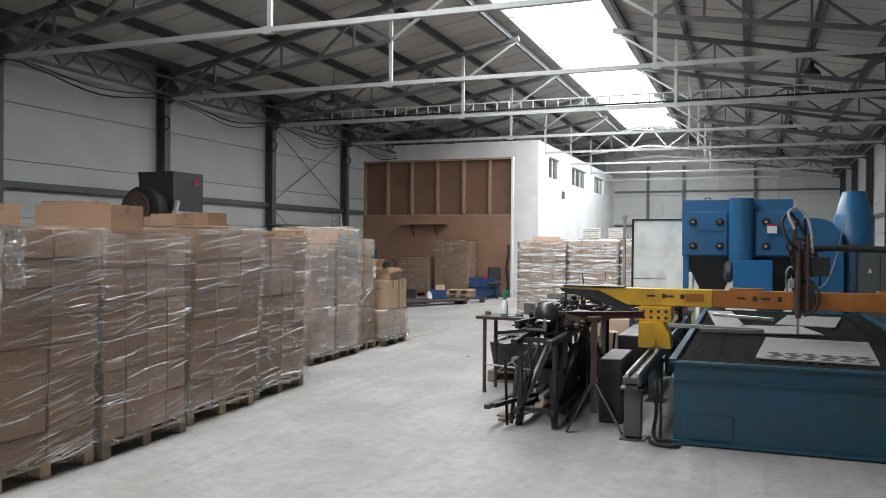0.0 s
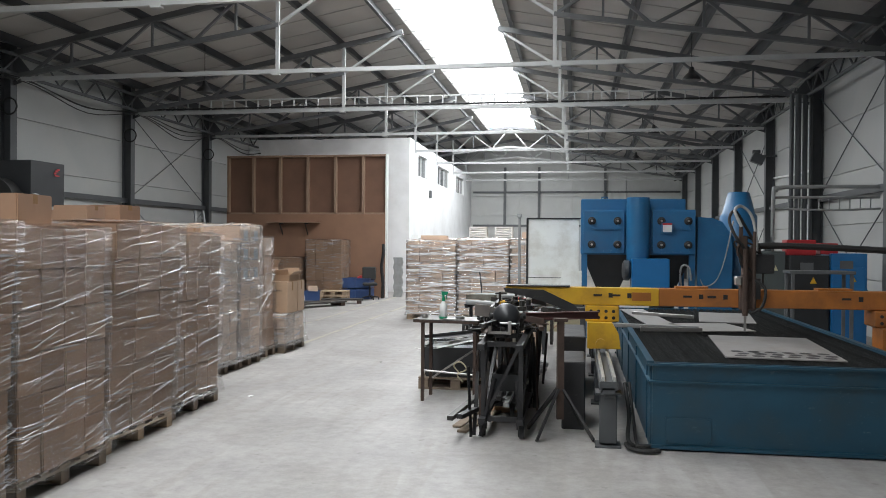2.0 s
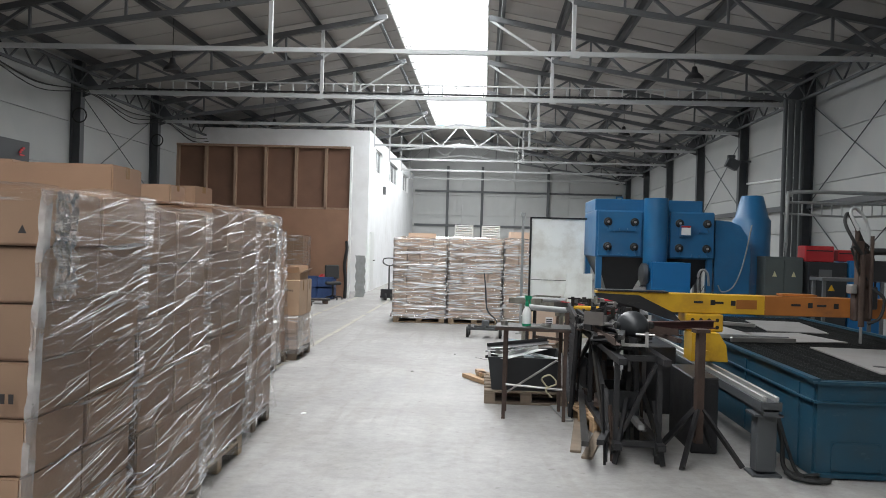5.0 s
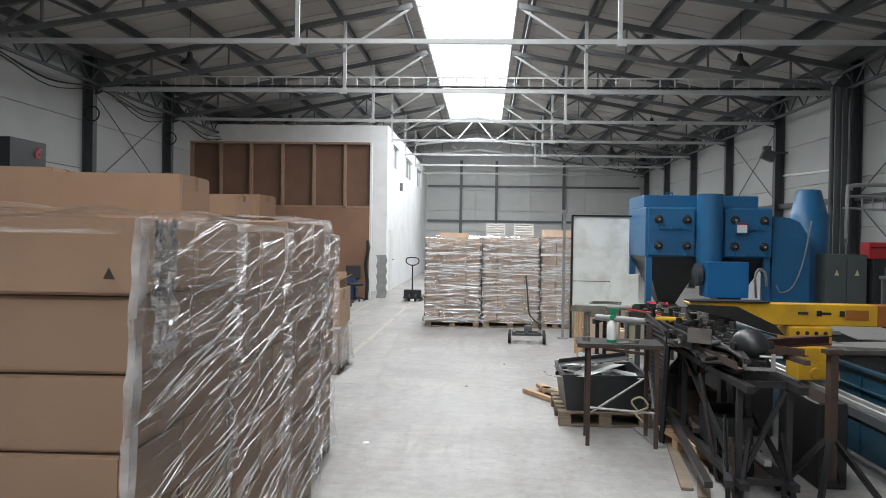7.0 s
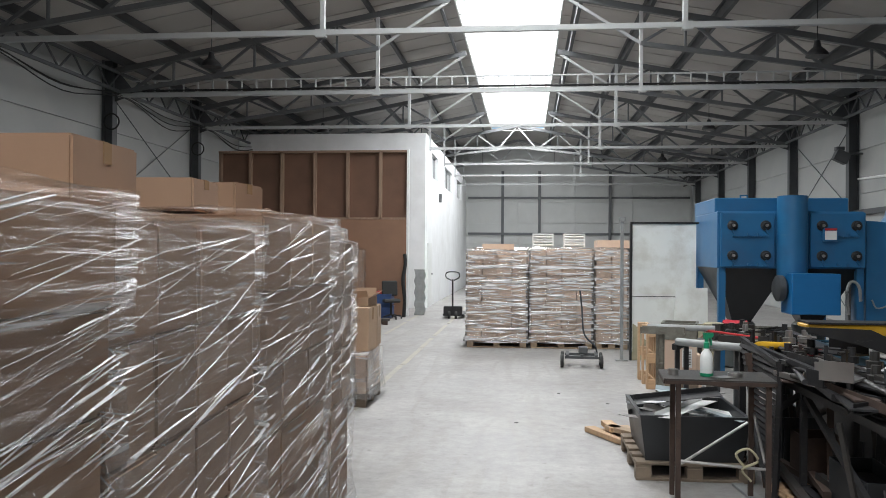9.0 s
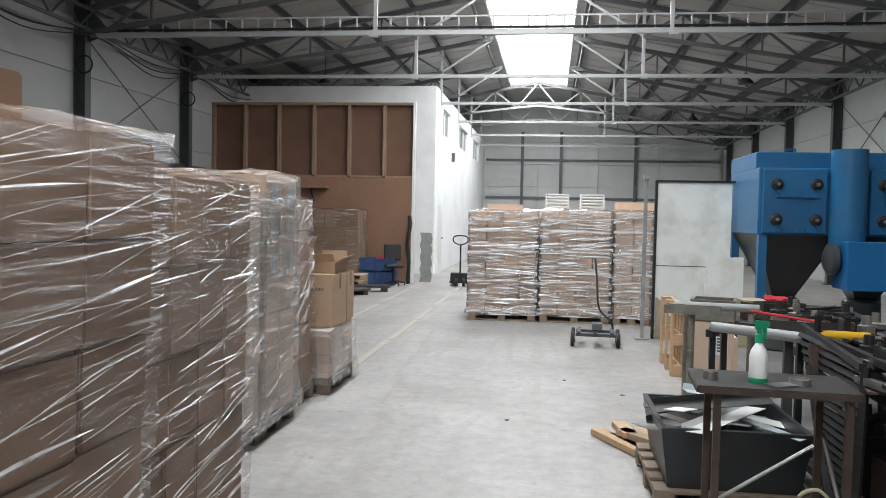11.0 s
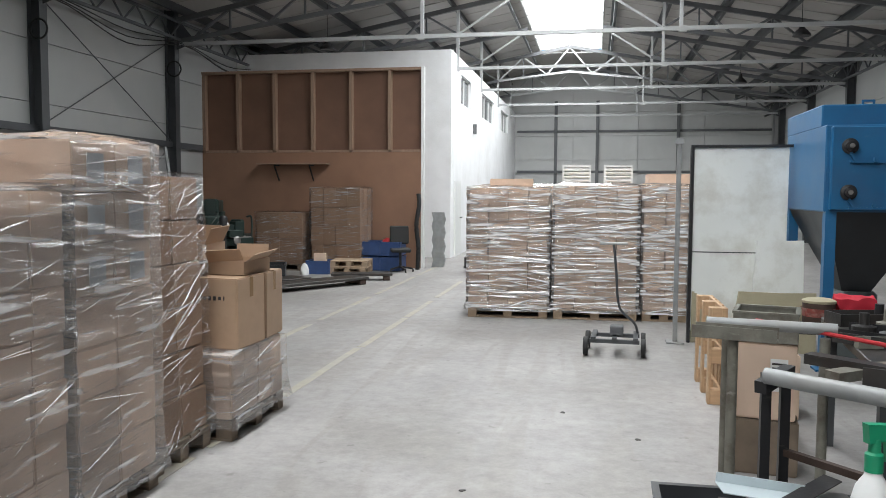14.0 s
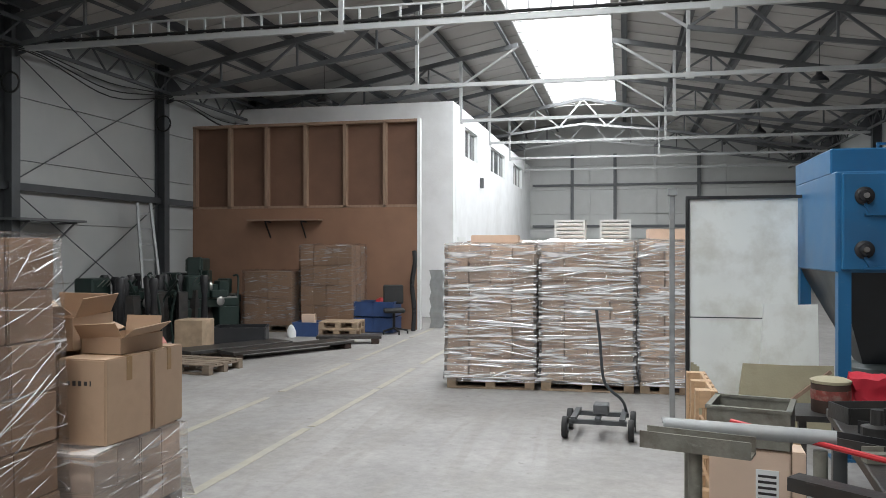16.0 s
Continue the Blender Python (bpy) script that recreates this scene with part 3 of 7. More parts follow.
for a, b in wins:
    win = thing("window", (BX, (a + b) / 2, 4.67))
    win.parent = office
    w = b - a
    n = 3 if w > 2 else 2
    bm = BM()
    for z in (-0.39, 0.39):
        box(bm, (-0.1, 0, z), (0.06, w, 0.05))
    for k in range(n + 1):
        box(bm, (-0.1, -w / 2 + w * k / n, 0), (0.06, 0.06 if 0 < k < n else 0.1, 0.82))
    part("window_frame", bm, M_WHITE, win)
    bm = BM()
    box(bm, (-0.11, 0, 0), (0.01, w - 0.05, 0.78))
    part("pane", bm, M_GLASSDK, win, "dark glass pane")
bm = BM()
box(bm, (BX + 0.02, 27.9, 1.03), (0.05, 0.92, 2.06))
d = part("door", bm, M_WHITE, office, "white flush door")
bm = BM()
box(bm, (BX + 0.07, 28.25, 1.05), (0.05, 0.13, 0.03))
part("door_handle", bm, M_BLACK, d)
bm = BM()
box(bm, (BX + 0.04, 30.9, 3.72), (0.12, 0.16, 0.3))
part("wall_box", bm, M_STEEL_GY, office, "small grey box on the wall")

# ---- fibreboard partition ----
PY = 23.86
partn = thing("fibreboard_partition", (0, PY, 0), 0, "tall brown fibreboard partition with open studs on its upper half", "partition", kind="structure")
bm = BM()
box(bm, (-6.17, 0.02, 1.33), (5.36, 0.03, 2.66))
part("lower_board", bm, M_PLY, partn)
# upper board in the darkened copy, for the shade behind the studs
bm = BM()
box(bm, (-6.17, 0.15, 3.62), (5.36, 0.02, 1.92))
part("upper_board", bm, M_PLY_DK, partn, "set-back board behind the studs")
for x in (-8.8, -7.93, -7.02, -6.08, -5.15, -4.23):
    bm = BM()
    box(bm, (x, 0.07, 3.6), (0.075, 0.14, 1.88))
    part("stud", bm, M_STUD, partn)
bm = BM()
box(bm, (-6.17, 0.07, 4.54), (5.36, 0.14, 0.06))
box(bm, (-6.17, 0.07, 2.69), (5.36, 0.14, 0.05))
part("rail", bm, M_STUD, partn)
bm = BM()
box(bm, (-3.46, 0.07, 2.29), (0.06, 0.16, 4.58))
part("edge_post", bm, M_WHITE, partn, "white edge post")
for x in (-6.9, -6.05):
    bm = BM()
    bar(bm, (x, -0.02, 2.35), (x, -0.32, 2.35), 0.03)
    bar(bm, (x, -0.02, 2.0), (x, -0.3, 2.33), 0.025)
    part("shelf_bracket", bm, M_BLACK, partn, "black shelf bracket")
bm = BM()
box(bm, (-6.5, -0.16, 2.39), (1.7, 0.3, 0.03))
part("shelf_board", bm, M_STUD, partn)


# ---- pallets and wrapped loads ----
BOARDS = {}


def board(name, sx, sy, sz, material):
    key = (name, round(sx, 3), round(sy, 3), round(sz, 3), material.name)
    if key not in BOARDS:
        bm = BM()
        box(bm, (0, 0, 0), (sx, sy, sz))
        BOARDS[key] = mesh_of(name, bm, material, bevel=0.003)
    return BOARDS[key]


def pallet_parts(t, l, w, material, m=Matrix(), h=0.144):
    for k in range(5):
        piece("deck_board", board("deck_board", l, 0.10 if k % 2 else 0.14, 0.022, material), t, m @ pose(0, -w / 2 + 0.07 + k * (w - 0.14) / 4, h - 0.011))
    for x in (-l / 2 + 0.06, 0, l / 2 - 0.06):
        piece("stringer_board", board("stringer_board", 0.12, w, 0.022, material), t, m @ pose(x, 0, h - 0.033))
        for y in (-w / 2 + 0.05, 0, w / 2 - 0.05):
            piece("block", board("block", 0.12, 0.1, h - 0.066, material), t, m @ pose(x, y, h / 2 - 0.011))
    for y in (-w / 2 + 0.05, 0, w / 2 - 0.05):
        piece("bottom_board", board("bottom_board", l, 0.1, 0.022, material), t, m @ pose(0, y, 0.011))


CARTONS = {}


def carton(sx, sy, sz, material):
    """A closed cardboard box: body with bevelled edges and a top seam."""
    key = (round(sx, 3), round(sy, 3), round(sz, 3), material.name)
    if key not in CARTONS:
        bm = BM()
        box(bm, (0, 0, 0), (sx, sy, sz))
        bmesh.ops.bevel(bm, geom=bm.edges[:], offset=0.008, segments=2, affect="EDGES")
        for v in bm.verts:
            n = noise.noise_vector(v.co * 3.1 + Vector((sx, sy, sz)) * 9) * 0.006
            v.co += n
        CARTONS[key] = mesh_of("carton", bm, material)
    return CARTONS[key]


def film_point(lx, ly, s, z, z0, seed, lean, inset=0.0, lift=0.0):
    """A point of the film tube: s runs 0 to 4 round the load."""
    s = s % 4
    side, u = int(s), s - int(s) - 0.5
    hx, hy = lx / 2 - inset, ly / 2 - inset
    x, y = ((u * 2 * hx, -hy), (hx, u * 2 * hy), (-u * 2 * hx, hy), (-hx, -u * 2 * hy))[side]
    nn = noise.noise(Vector((x * 2.2 + seed * 7.1, y * 2.2, z * 9)))
    n2 = noise.noise(Vector((x * 6 + seed * 3.3, y * 6, (z + 0.4 * (x + y)) * 22)))
    o = Vector((x / hx if abs(x) > hx - 0.02 else 0, y / hy if abs(y) > hy - 0.02 else 0, 0))
    skirt = 0.05 * max(0.0, 1 - (z - z0) / 0.16) * (0.6 + noise.noise(Vector((x * 7, y * 7, seed))))
    p = Vector((x, y, z)) + o * (0.012 + 0.009 * nn + 0.004 * n2 + max(0.0, skirt) + lift)
    p.x += lean[0] * (z - z0)
    p.y += lean[1] * (z - z0)
    return p, nn


def film_mesh(lx, ly, z0, z1, seed, lean=(0, 0), bare_front=False):
    """A loose tube of film round a load, gathered over the top."""
    bm = BM()
    nz, per = 30, 72
    rings = []
    for j in range(nz + 4):
        z = z0 + (z1 - z0) * min(j, nz) / nz
        ring = []
        for i in range(per):
            p, nn = film_point(lx, ly, i / per * 4, z, z0, seed, lean, max(0, j - nz) * 0.10)
            if j > nz:
                p.z = z1 + 0.015 + 0.03 * noise.noise(Vector((p.x * 6, p.y * 6, seed)))
            elif j == nz:
                p.z += 0.04 * nn
            ring.append(bm.verts.new(p))
        rings.append(ring)
    for j, (a, b) in enumerate(zip(rings, rings[1:])):
        for i in range(per):
            if bare_front and i < 0.24 * per and 2 < j < nz - 1:
                continue
            bm.faces.new((a[i], a[(i + 1) % per], b[(i + 1) % per], b[i]))
    return bm


def film_creases(lx, ly, z0, z1, seed, lean, count, slope, spread, wide, bare_front=False):
    """Tight folds of the film: narrow ridges that run aslant round the load."""
    bm = BM()
    r = random.Random(seed * 13 + 5)
    for _ in range(count):
        s0 = r.uniform(0, 4)
        n = r.randint(3, 9)
        ds = r.uniform(0.05, 0.11)
        if bare_front and (s0 < 1.0 or s0 + n * ds > 4.0):
            continue
        k = math.tan(radians(slope + r.gauss(0, spread)))
        z = r.uniform(z0 - 0.1, z1)
        w = wide * r.uniform(0.3, 1.0) ** 2 * (2.2 if r.random() < 0.08 else 1.0)
        rows = []
        for i in range(n + 1):
            s = s0 + ds * i
            zz = z + k * ds * i * 1.1 + 0.001 * r.uniform(-1, 1)
            if not z0 + 0.02 < zz < z1 - 0.01:
                rows.append(None)
                continue
            f = w * math.sin(math.pi * (i + 0.25) / (n + 0.5))
            rows.append([bm.verts.new(film_point(lx, ly, s, zz + dz * f, z0, seed, lean, 0.0, h)[0]) for dz, h in ((-1, 0.002), (0.1, 0.004 + 0.6 * f), (1, 0.002))])
        for a, b in zip(rows, rows[1:]):
            if a and b:
                for j in (0, 1):
                    bm.faces.new((a[j], b[j], b[j + 1], a[j + 1]))
    return bm


def crease_material(name, clear, rough, glint_white):
    """Folded film, several layers thick: glossy, with glints painted in as milky white."""
    m = bpy.data.materials.new(name)
    m.use_nodes = True
    nt = m.node_tree
    p = nt.nodes["Principled BSDF"]
    # whitish base colour stands in for skylight glints on the folds
    p.inputs["Base Color"].default_value = (glint_white, glint_white, glint_white * 1.01, 1)
    p.inputs["Roughness"].default_value = rough
    p.inputs["Specular IOR Level"].default_value = 1.0
    p.inputs["Coat Weight"].default_value = 0.6
    tr = nt.nodes.new("ShaderNodeBsdfTransparent")
    mx = nt.nodes.new("ShaderNodeMixShader")
    tc = nt.nodes.new("ShaderNodeTexCoord")
    n = nt.nodes.new("ShaderNodeTexNoise")
    n.inputs["Scale"].default_value, n.inputs["Detail"].default_value = 5.0, 4
    nt.links.new(tc.outputs["Object"], n.inputs["Vector"])
    rg = nt.nodes.new("ShaderNodeMapRange")
    rg.inputs[1].default_value, rg.inputs[2].default_value = 0.35, 0.65
    rg.inputs[3].default_value, rg.inputs[4].default_value = max(0.0, 0.75 - clear), min(1.0, 1.25 - clear)
    nt.links.new(n.outputs[0], rg.inputs[0])
    nt.links.new(rg.outputs[0], mx.inputs[0])
    nt.links.new(tr.outputs[0], mx.inputs[1])
    nt.links.new(p.outputs[0], mx.inputs[2])
    nt.links.new(mx.outputs[0], nt.nodes["Material Output"].inputs[0])
    return m


M_CREASE = crease_material("film_folds", 0.55, 0.22, 0.8)
M_CREASE_W = crease_material("white_glint_folds", 0.25, 0.16, 0.9)


def load(x, y, lx, ly, top, nx, ny, nz, material, film, seed, rz=0.0, label="", group="", pal=None, lean=(0, 0), skip=0, film_from=0.10, creases=(430, 7, 5, 0.0048), bare_front=False):
    """A pallet with cartons stacked on it, wrapped in film."""
    r = random.Random(seed)
    t = thing("wrapped_pallet_load", (x, y, 0), rz, label or "brown cartons stacked on a wooden pallet in clear stretch film", "pallet load", group)
    pallet_parts(t, lx - 0.02, ly - 0.02, pal or M_PALLET)
    h = (top - 0.146) / nz
    bx, by = (lx - 0.03) / nx, (ly - 0.03) / ny
    n = 0
    for k in range(nz):
        turned = k % 2
        for i in range(nx):
            for j in range(ny):
                if 0 < i < nx - 1 and 0 < j < ny - 1 and k < nz - 1:
                    continue
                n += 1
                if k == nz - 1 and skip and (i * 7 + j * 3 + seed) % skip == 0:
                    continue
                z = 0.146 + h * (k + 0.5)
                px = -lx / 2 + 0.015 + bx * (i + 0.5) + r.uniform(-0.008, 0.008) + lean[0] * z
                py = -ly / 2 + 0.015 + by * (j + 0.5) + r.uniform(-0.008, 0.008) + lean[1] * z
                piece("carton", carton(bx - 0.006, by - 0.006, h - 0.004, material), t, pose(px, py, z, 0, 0, r.uniform(-0.8, 0.8)))
    if film:
        part("stretch_wrap", film_mesh(lx + 0.01, ly + 0.01, film_from, top + 0.015, seed, lean, bare_front), film, t, "creased clear stretch film", smooth=True)
        fold = film_creases(lx + 0.01, ly + 0.01, film_from, top + 0.015, seed, lean, *creases, bare_front)
        tagged(part("film_folds", fold, M_CREASE_W if film is M_FILM_W else M_CREASE, t, "tight shiny folds of film"), kind="stuff")
    return t


def loose_box(x, y, z, s, rz, material=None, label="loose brown cardboard carton lying on stacked cartons", group="loose cartons"):
    t = thing("cardboard_box", (x, y, z), rz, label, "box", group)
    bm = BM()
    box(bm, (0, 0, s[2] / 2), s)
    bmesh.ops.bevel(bm, geom=bm.edges[:], offset=0.008, segments=2, affect="EDGES")
    part("body", bm, material or M_CARD, t)
    bm = BM()
    box(bm, (0, 0, s[2] + 0.001), (s[0] * 0.98, 0.05, 0.002))
    box(bm, (s[0] / 2 + 0.001, 0, s[2] * 0.85), (0.002, 0.05, s[2] * 0.28))
    part("tape", bm, M_TAPE, t)
    return t


AISLE = "wrapped loads along the aisle"
BACKROW = "wrapped loads behind the aisle row"
load_a = load(-1.68, 3.09, 1.14, 0.98, 1.865, 2, 2, 8, M_CARD, M_FILM, 1, 1.0, "tall brown cartons with dark print on a pallet in stretch film", AISLE, lean=(0.045, 0), creases=(900, 10, 3, 0.0042), bare_front=True)
load(-1.69, 4.16, 1.16, 1.12, 1.84, 2, 4, 6, M_CARD, M_FILM, 2, 2.5, "", AISLE, M_PALLET_DK)
load(-1.82, 5.46, 1.12, 1.16, 1.90, 3, 3, 6, M_CARD, M_FILM, 3, 1.0, "", AISLE, lean=(0.04, 0.03))
load(-1.92, 6.72, 1.10, 1.10, 1.82, 3, 4, 5, M_CARD, M_FILM, 4, 1.0, "", AISLE, M_PALLET_DK, lean=(0.02, 0.0))
load(-2.62, 8.98, 1.12, 0.76, 1.72, 3, 3, 7, M_CARD_LT, M_FILM_M, 5, 0, "paler brown cartons on a pallet in whitish film", AISLE, M_PALLET_DK, creases=(70, 4, 8, 0.006))
load(-2.62, 9.76, 1.12, 0.76, 1.98, 2, 2, 7, M_CARD_LT, M_FILM_M, 6, 0, "tall pale cartons with white labels on a pallet in film", AISLE, M_PALLET_DK, creases=(70, 4, 8, 0.006))
load(-2.62, 10.55, 1.00, 0.72, 1.82, 2, 2, 6, M_CARD, M_FILM, 8, 0, "narrow leaning stack of brown cartons in torn film", AISLE, M_PALLET_DK, lean=(-0.04, 0), creases=(200, 14, 10, 0.005))
for k, (x, y, top) in enumerate(((-3.0, 2.9, 1.93), (-3.0, 4.15, 1.88), (-3.05, 5.45, 1.92), (-3.1, 6.75, 1.85), (-3.9, 8.9, 1.7), (-3.95, 10.2, 1.72), (-4.3, 3.5, 1.9), (-4.35, 5.0, 1.85), (-2.9, 0.9, 1.95))):
    load(x, y, 1.18, 1.16, top, 3, 3, 6, M_CARD, M_FILM, 20 + k, 0, "", BACKROW, M_PALLET_DK, skip=0)
for x, y, z, s, rz in ((-1.95, 4.36, 1.862, (0.88, 0.42, 0.24), 2), (-1.66, 5.15, 1.922, (0.30, 0.30, 0.13), 3), (-1.70, 5.72, 1.922, (0.36, 0.30, 0.16), -6), (-2.66, 3.75, 1.902, (0.60, 0.42, 0.2), 4), (-2.75, 5.0, 1.94, (0.5, 0.42, 0.24), 6), (-2.8, 6.5, 1.87, (0.5, 0.35, 0.2), 5), (-1.95, 6.7, 1.842, (0.7, 0.5, 0.05), 3), (-2.75, 7.0, 1.87, (0.6, 0.4, 0.13), 4), (-2.85, 9.1, 1.742, (0.5, 0.4, 0.2), 3)):
    loose_box(x, y, z, s, rz)

# last, half-empty pallet of the row
t = load(-2.42, 11.44, 0.84, 0.95, 0.60, 2, 4, 2, M_CARD_LT, M_FILM_M, 9, 0, "low wrapped layer of striped cartons on a dark pallet", AISLE, M_PALLET_DK, creases=(70, 4, 8, 0.005))
for x, y, z, s, rz in ((-2.60, 11.20, 0.62, (0.36, 0.42, 0.52), 4), (-2.16, 11.30, 0.62, (0.33, 0.42, 0.50), -3), (-2.56, 11.62, 0.62, (0.36, 0.38, 0.50), 2), (-2.15, 11.72, 0.62, (0.30, 0.36, 0.50), 3)):
    loose_box(x, y, z, s, rz, M_CARTON, "opened brown carton standing on a low pallet load", "loose cartons on the last pallet")



def open_carton(x, y, z, s, rz, tilts, label):
    """A carton with its four top flaps standing open."""
    t = thing("open_carton", (x, y, z), rz, label, "box", "open cartons on the last pallet")
    w, l, h = s
    bm = BM()
    box(bm, (0, 0, 0.003), (w, l, 0.006))
    for dx, dy, sx, sy in ((-w / 2, 0, 0.006, l), (w / 2, 0, 0.006, l), (0, -l / 2, w, 0.006), (0, l / 2, w, 0.006)):
        box(bm, (dx, dy, h / 2), (sx, sy, h))
    part("body", bm, M_CARTON, t)
    for k, tilt in enumerate(tilts):
        side = l if k % 2 else w
        depth = min(w, l) * 0.36
        bm = BM()
        box(bm, (0, 0, depth / 2), (side * 0.97, 0.005, depth))
        for v in bm.verts:
            v.co.y += 0.02 * math.sin(v.co.x * 7 + k)
        ob = part("flap", bm, M_CARTON, t)
        ob.matrix_basis = Matrix.Rotation(radians(90 * k), 4, "Z") @ Matrix.Translation((0, -(w if k % 2 else l) / 2, h)) @ Matrix.Rotation(radians(tilt), 4, "X")
    return t


open_carton(-2.55, 11.45, 1.145, (0.36, 0.46, 0.20), 6, (62, 25, -15, 50), "torn brown carton with open flaps on stacked cartons")
open_carton(-2.18, 11.5, 1.125, (0.28, 0.40, 0.10), -4, (35, 55, 10, 70), "low brown carton with open flaps on stacked cartons")
bm = BM()
box(bm, (0, 0, 0), (0.3, 0.5, 0.006), Matrix.Rotation(radians(-14), 4, "Y"))
solid("cardboard_flap", bm, M_CARTON, "loose cardboard flap lying on a wrapped stack", "cardboard", loc=(-2.55, 10.45, 1.905))

# ---- wrapped loads across the aisle ----
FAR = "wrapped loads standing across the aisle"
load(-0.77, 17.45, 1.12, 1.0, 1.80, 4, 3, 7, M_CARD_LT, M_FILM_W, 31, 2, "pale cartons on a pallet wound in shiny film with painted white glints", FAR, creases=(420, 1, 5, 0.012))
load(0.43, 17.5, 1.14, 1.0, 1.84, 4, 3, 7, M_CARD_LT, M_FILM_W, 32, 1, "pale cartons on a pallet wound in shiny film with painted white glints", FAR, creases=(420, 1, 5, 0.012))
load(1.36, 17.55, 0.6, 1.0, 1.84, 2, 3, 6, M_CARD_LT, M_FILM_W, 33, 0, "narrow wrapped stack of tall brown cartons", FAR, creases=(420, 1, 5, 0.012))
for k, x in enumerate((-0.7, 0.5, 1.7)):
    load(x, 18.75, 1.14, 1.1, 1.84, 3, 3, 6, M_CARD_LT, M_FILM_W, 40 + k, 0, "", FAR)
for x, y, s in ((-0.75, 17.4, (0.6, 0.4, 0.1)), (1.55, 18.7, (0.7, 0.5, 0.16))):
    loose_box(x, y, 1.83 if y < 18 else 1.87, s, 3, M_CARD_LT)
for x in (0.13, 0.76):
    t = thing("louvred_crate", (x, 18.7, 1.862), 0, "white louvred plastic crate on top of wrapped cartons", "crate", "white louvred crates")
    bm = BM()
    for a in (-0.2, 0.2):
        box(bm, (a, 0, 0.15), (0.03, 0.4, 0.30))
    for z in (0.015, 0.285):
        box(bm, (0, 0, z), (0.37, 0.4, 0.03))
    box(bm, (0, 0.05, 0.15), (0.37, 0.02, 0.24))
    part("frame", bm, M_WHITE, t)
    for k in range(4):
        bm = BM()
        box(bm, (0, -0.19, 0.065 + k * 0.056), (0.37, 0.03, 0.03), Matrix.Rotation(radians(35), 4, "X"))
        part("slat", bm, M_WHITE, t)

# ---- plasma cutting table ----
TX0, TX1, TY0, TY1, TZ = 3.17, 5.36, 6.0, 12.0, 0.76
tab = thing("cutting_table", (0, 0, 0), 0, "large petrol-blue steel water table for plasma cutting", "cutting table")
for name, c, s in (("front_panel", ((TX0 + TX1) / 2, TY0, 0.38), (TX1 - TX0, 0.03, TZ - 0.02)), ("back_panel", ((TX0 + TX1) / 2, TY1, 0.38), (TX1 - TX0, 0.03, TZ - 0.02)),
                   ("side_panel", (TX0, (TY0 + TY1) / 2, 0.38), (0.03, TY1 - TY0 - 0.04, TZ - 0.02)), ("side_panel", (TX1, (TY0 + TY1) / 2, 0.38), (0.03, TY1 - TY0 - 0.04, TZ - 0.02))):
    bm = BM()
    box(bm, c, s)
    part(name, bm, M_TANK, tab)
for y in (TY0 - 0.02, TY1 + 0.02):
    bm = BM()
    box(bm, ((TX0 + TX1) / 2, y, 0.735), (TX1 - TX0 + 0.1, 0.08, 0.02))
    box(bm, ((TX0 + TX1) / 2, y, 0.585), (TX1 - TX0 + 0.06, 0.05, 0.016))
    box(bm, ((TX0 + TX1) / 2, y, 0.03), (TX1 - TX0 + 0.06, 0.06, 0.03))
    part("flange", bm, M_TANK, tab)
for x in (TX0 - 0.02, TX1 + 0.02):
    bm = BM()
    box(bm, (x, (TY0 + TY1) / 2, 0.755), (0.06, TY1 - TY0 + 0.1, 0.022))
    box(bm, (x, (TY0 + TY1) / 2, 0.585), (0.04, TY1 - TY0, 0.016))
    part("side_flange", bm, M_TANK, tab)
for k in range(5):
    bm = BM()
    box(bm, (TX0 - 0.022, TY0 + 0.3 + k * 1.3, 0.36), (0.012, 0.05, 0.66))
    part("stiffener", bm, M_TANK, tab)
bm = BM()
box(bm, (3.47, TY0 - 0.022, 0.17), (0.38, 0.012, 0.22))
pl = part("access_plate", bm, M_TANK, tab, bevel=0.003)
for dx in (-0.17, 0.17):
    for dz in (-0.09, 0.09):
        bm = BM()
        rod(bm, (3.47 + dx, TY0 - 0.026, 0.17 + dz), (3.47 + dx, TY0 - 0.036, 0.17 + dz), 0.008, 6)
        part("bolt", bm, M_TANK, pl)
bm = BM()
box(bm, ((TX0 + TX1) / 2, (TY0 + TY1) / 2, 0.60), (TX1 - TX0 - 0.04, TY1 - TY0 - 0.05, 0.02))
part("sludge_bed", bm, M_BLACK, tab, "dark dirty water bed")
b = BM()
n = 44
for k in range(n):  # one slat: a notched strip
    a = -1.07 + 2.14 * k / n
    box(b, (a + 0.0243, 0, 0.062 if k % 2 else 0.052), (0.0486, 0.005, 0.12 if k % 2 else 0.10))
me = mesh_of("slat", b, M_SLAT)
for k in range(92):
    piece("slat", me, tab, pose((TX0 + TX1) / 2, TY0 + 0.1 + k * 0.0637, 0.625, 0, 0, rnd.uniform(-0.5, 0.5)))
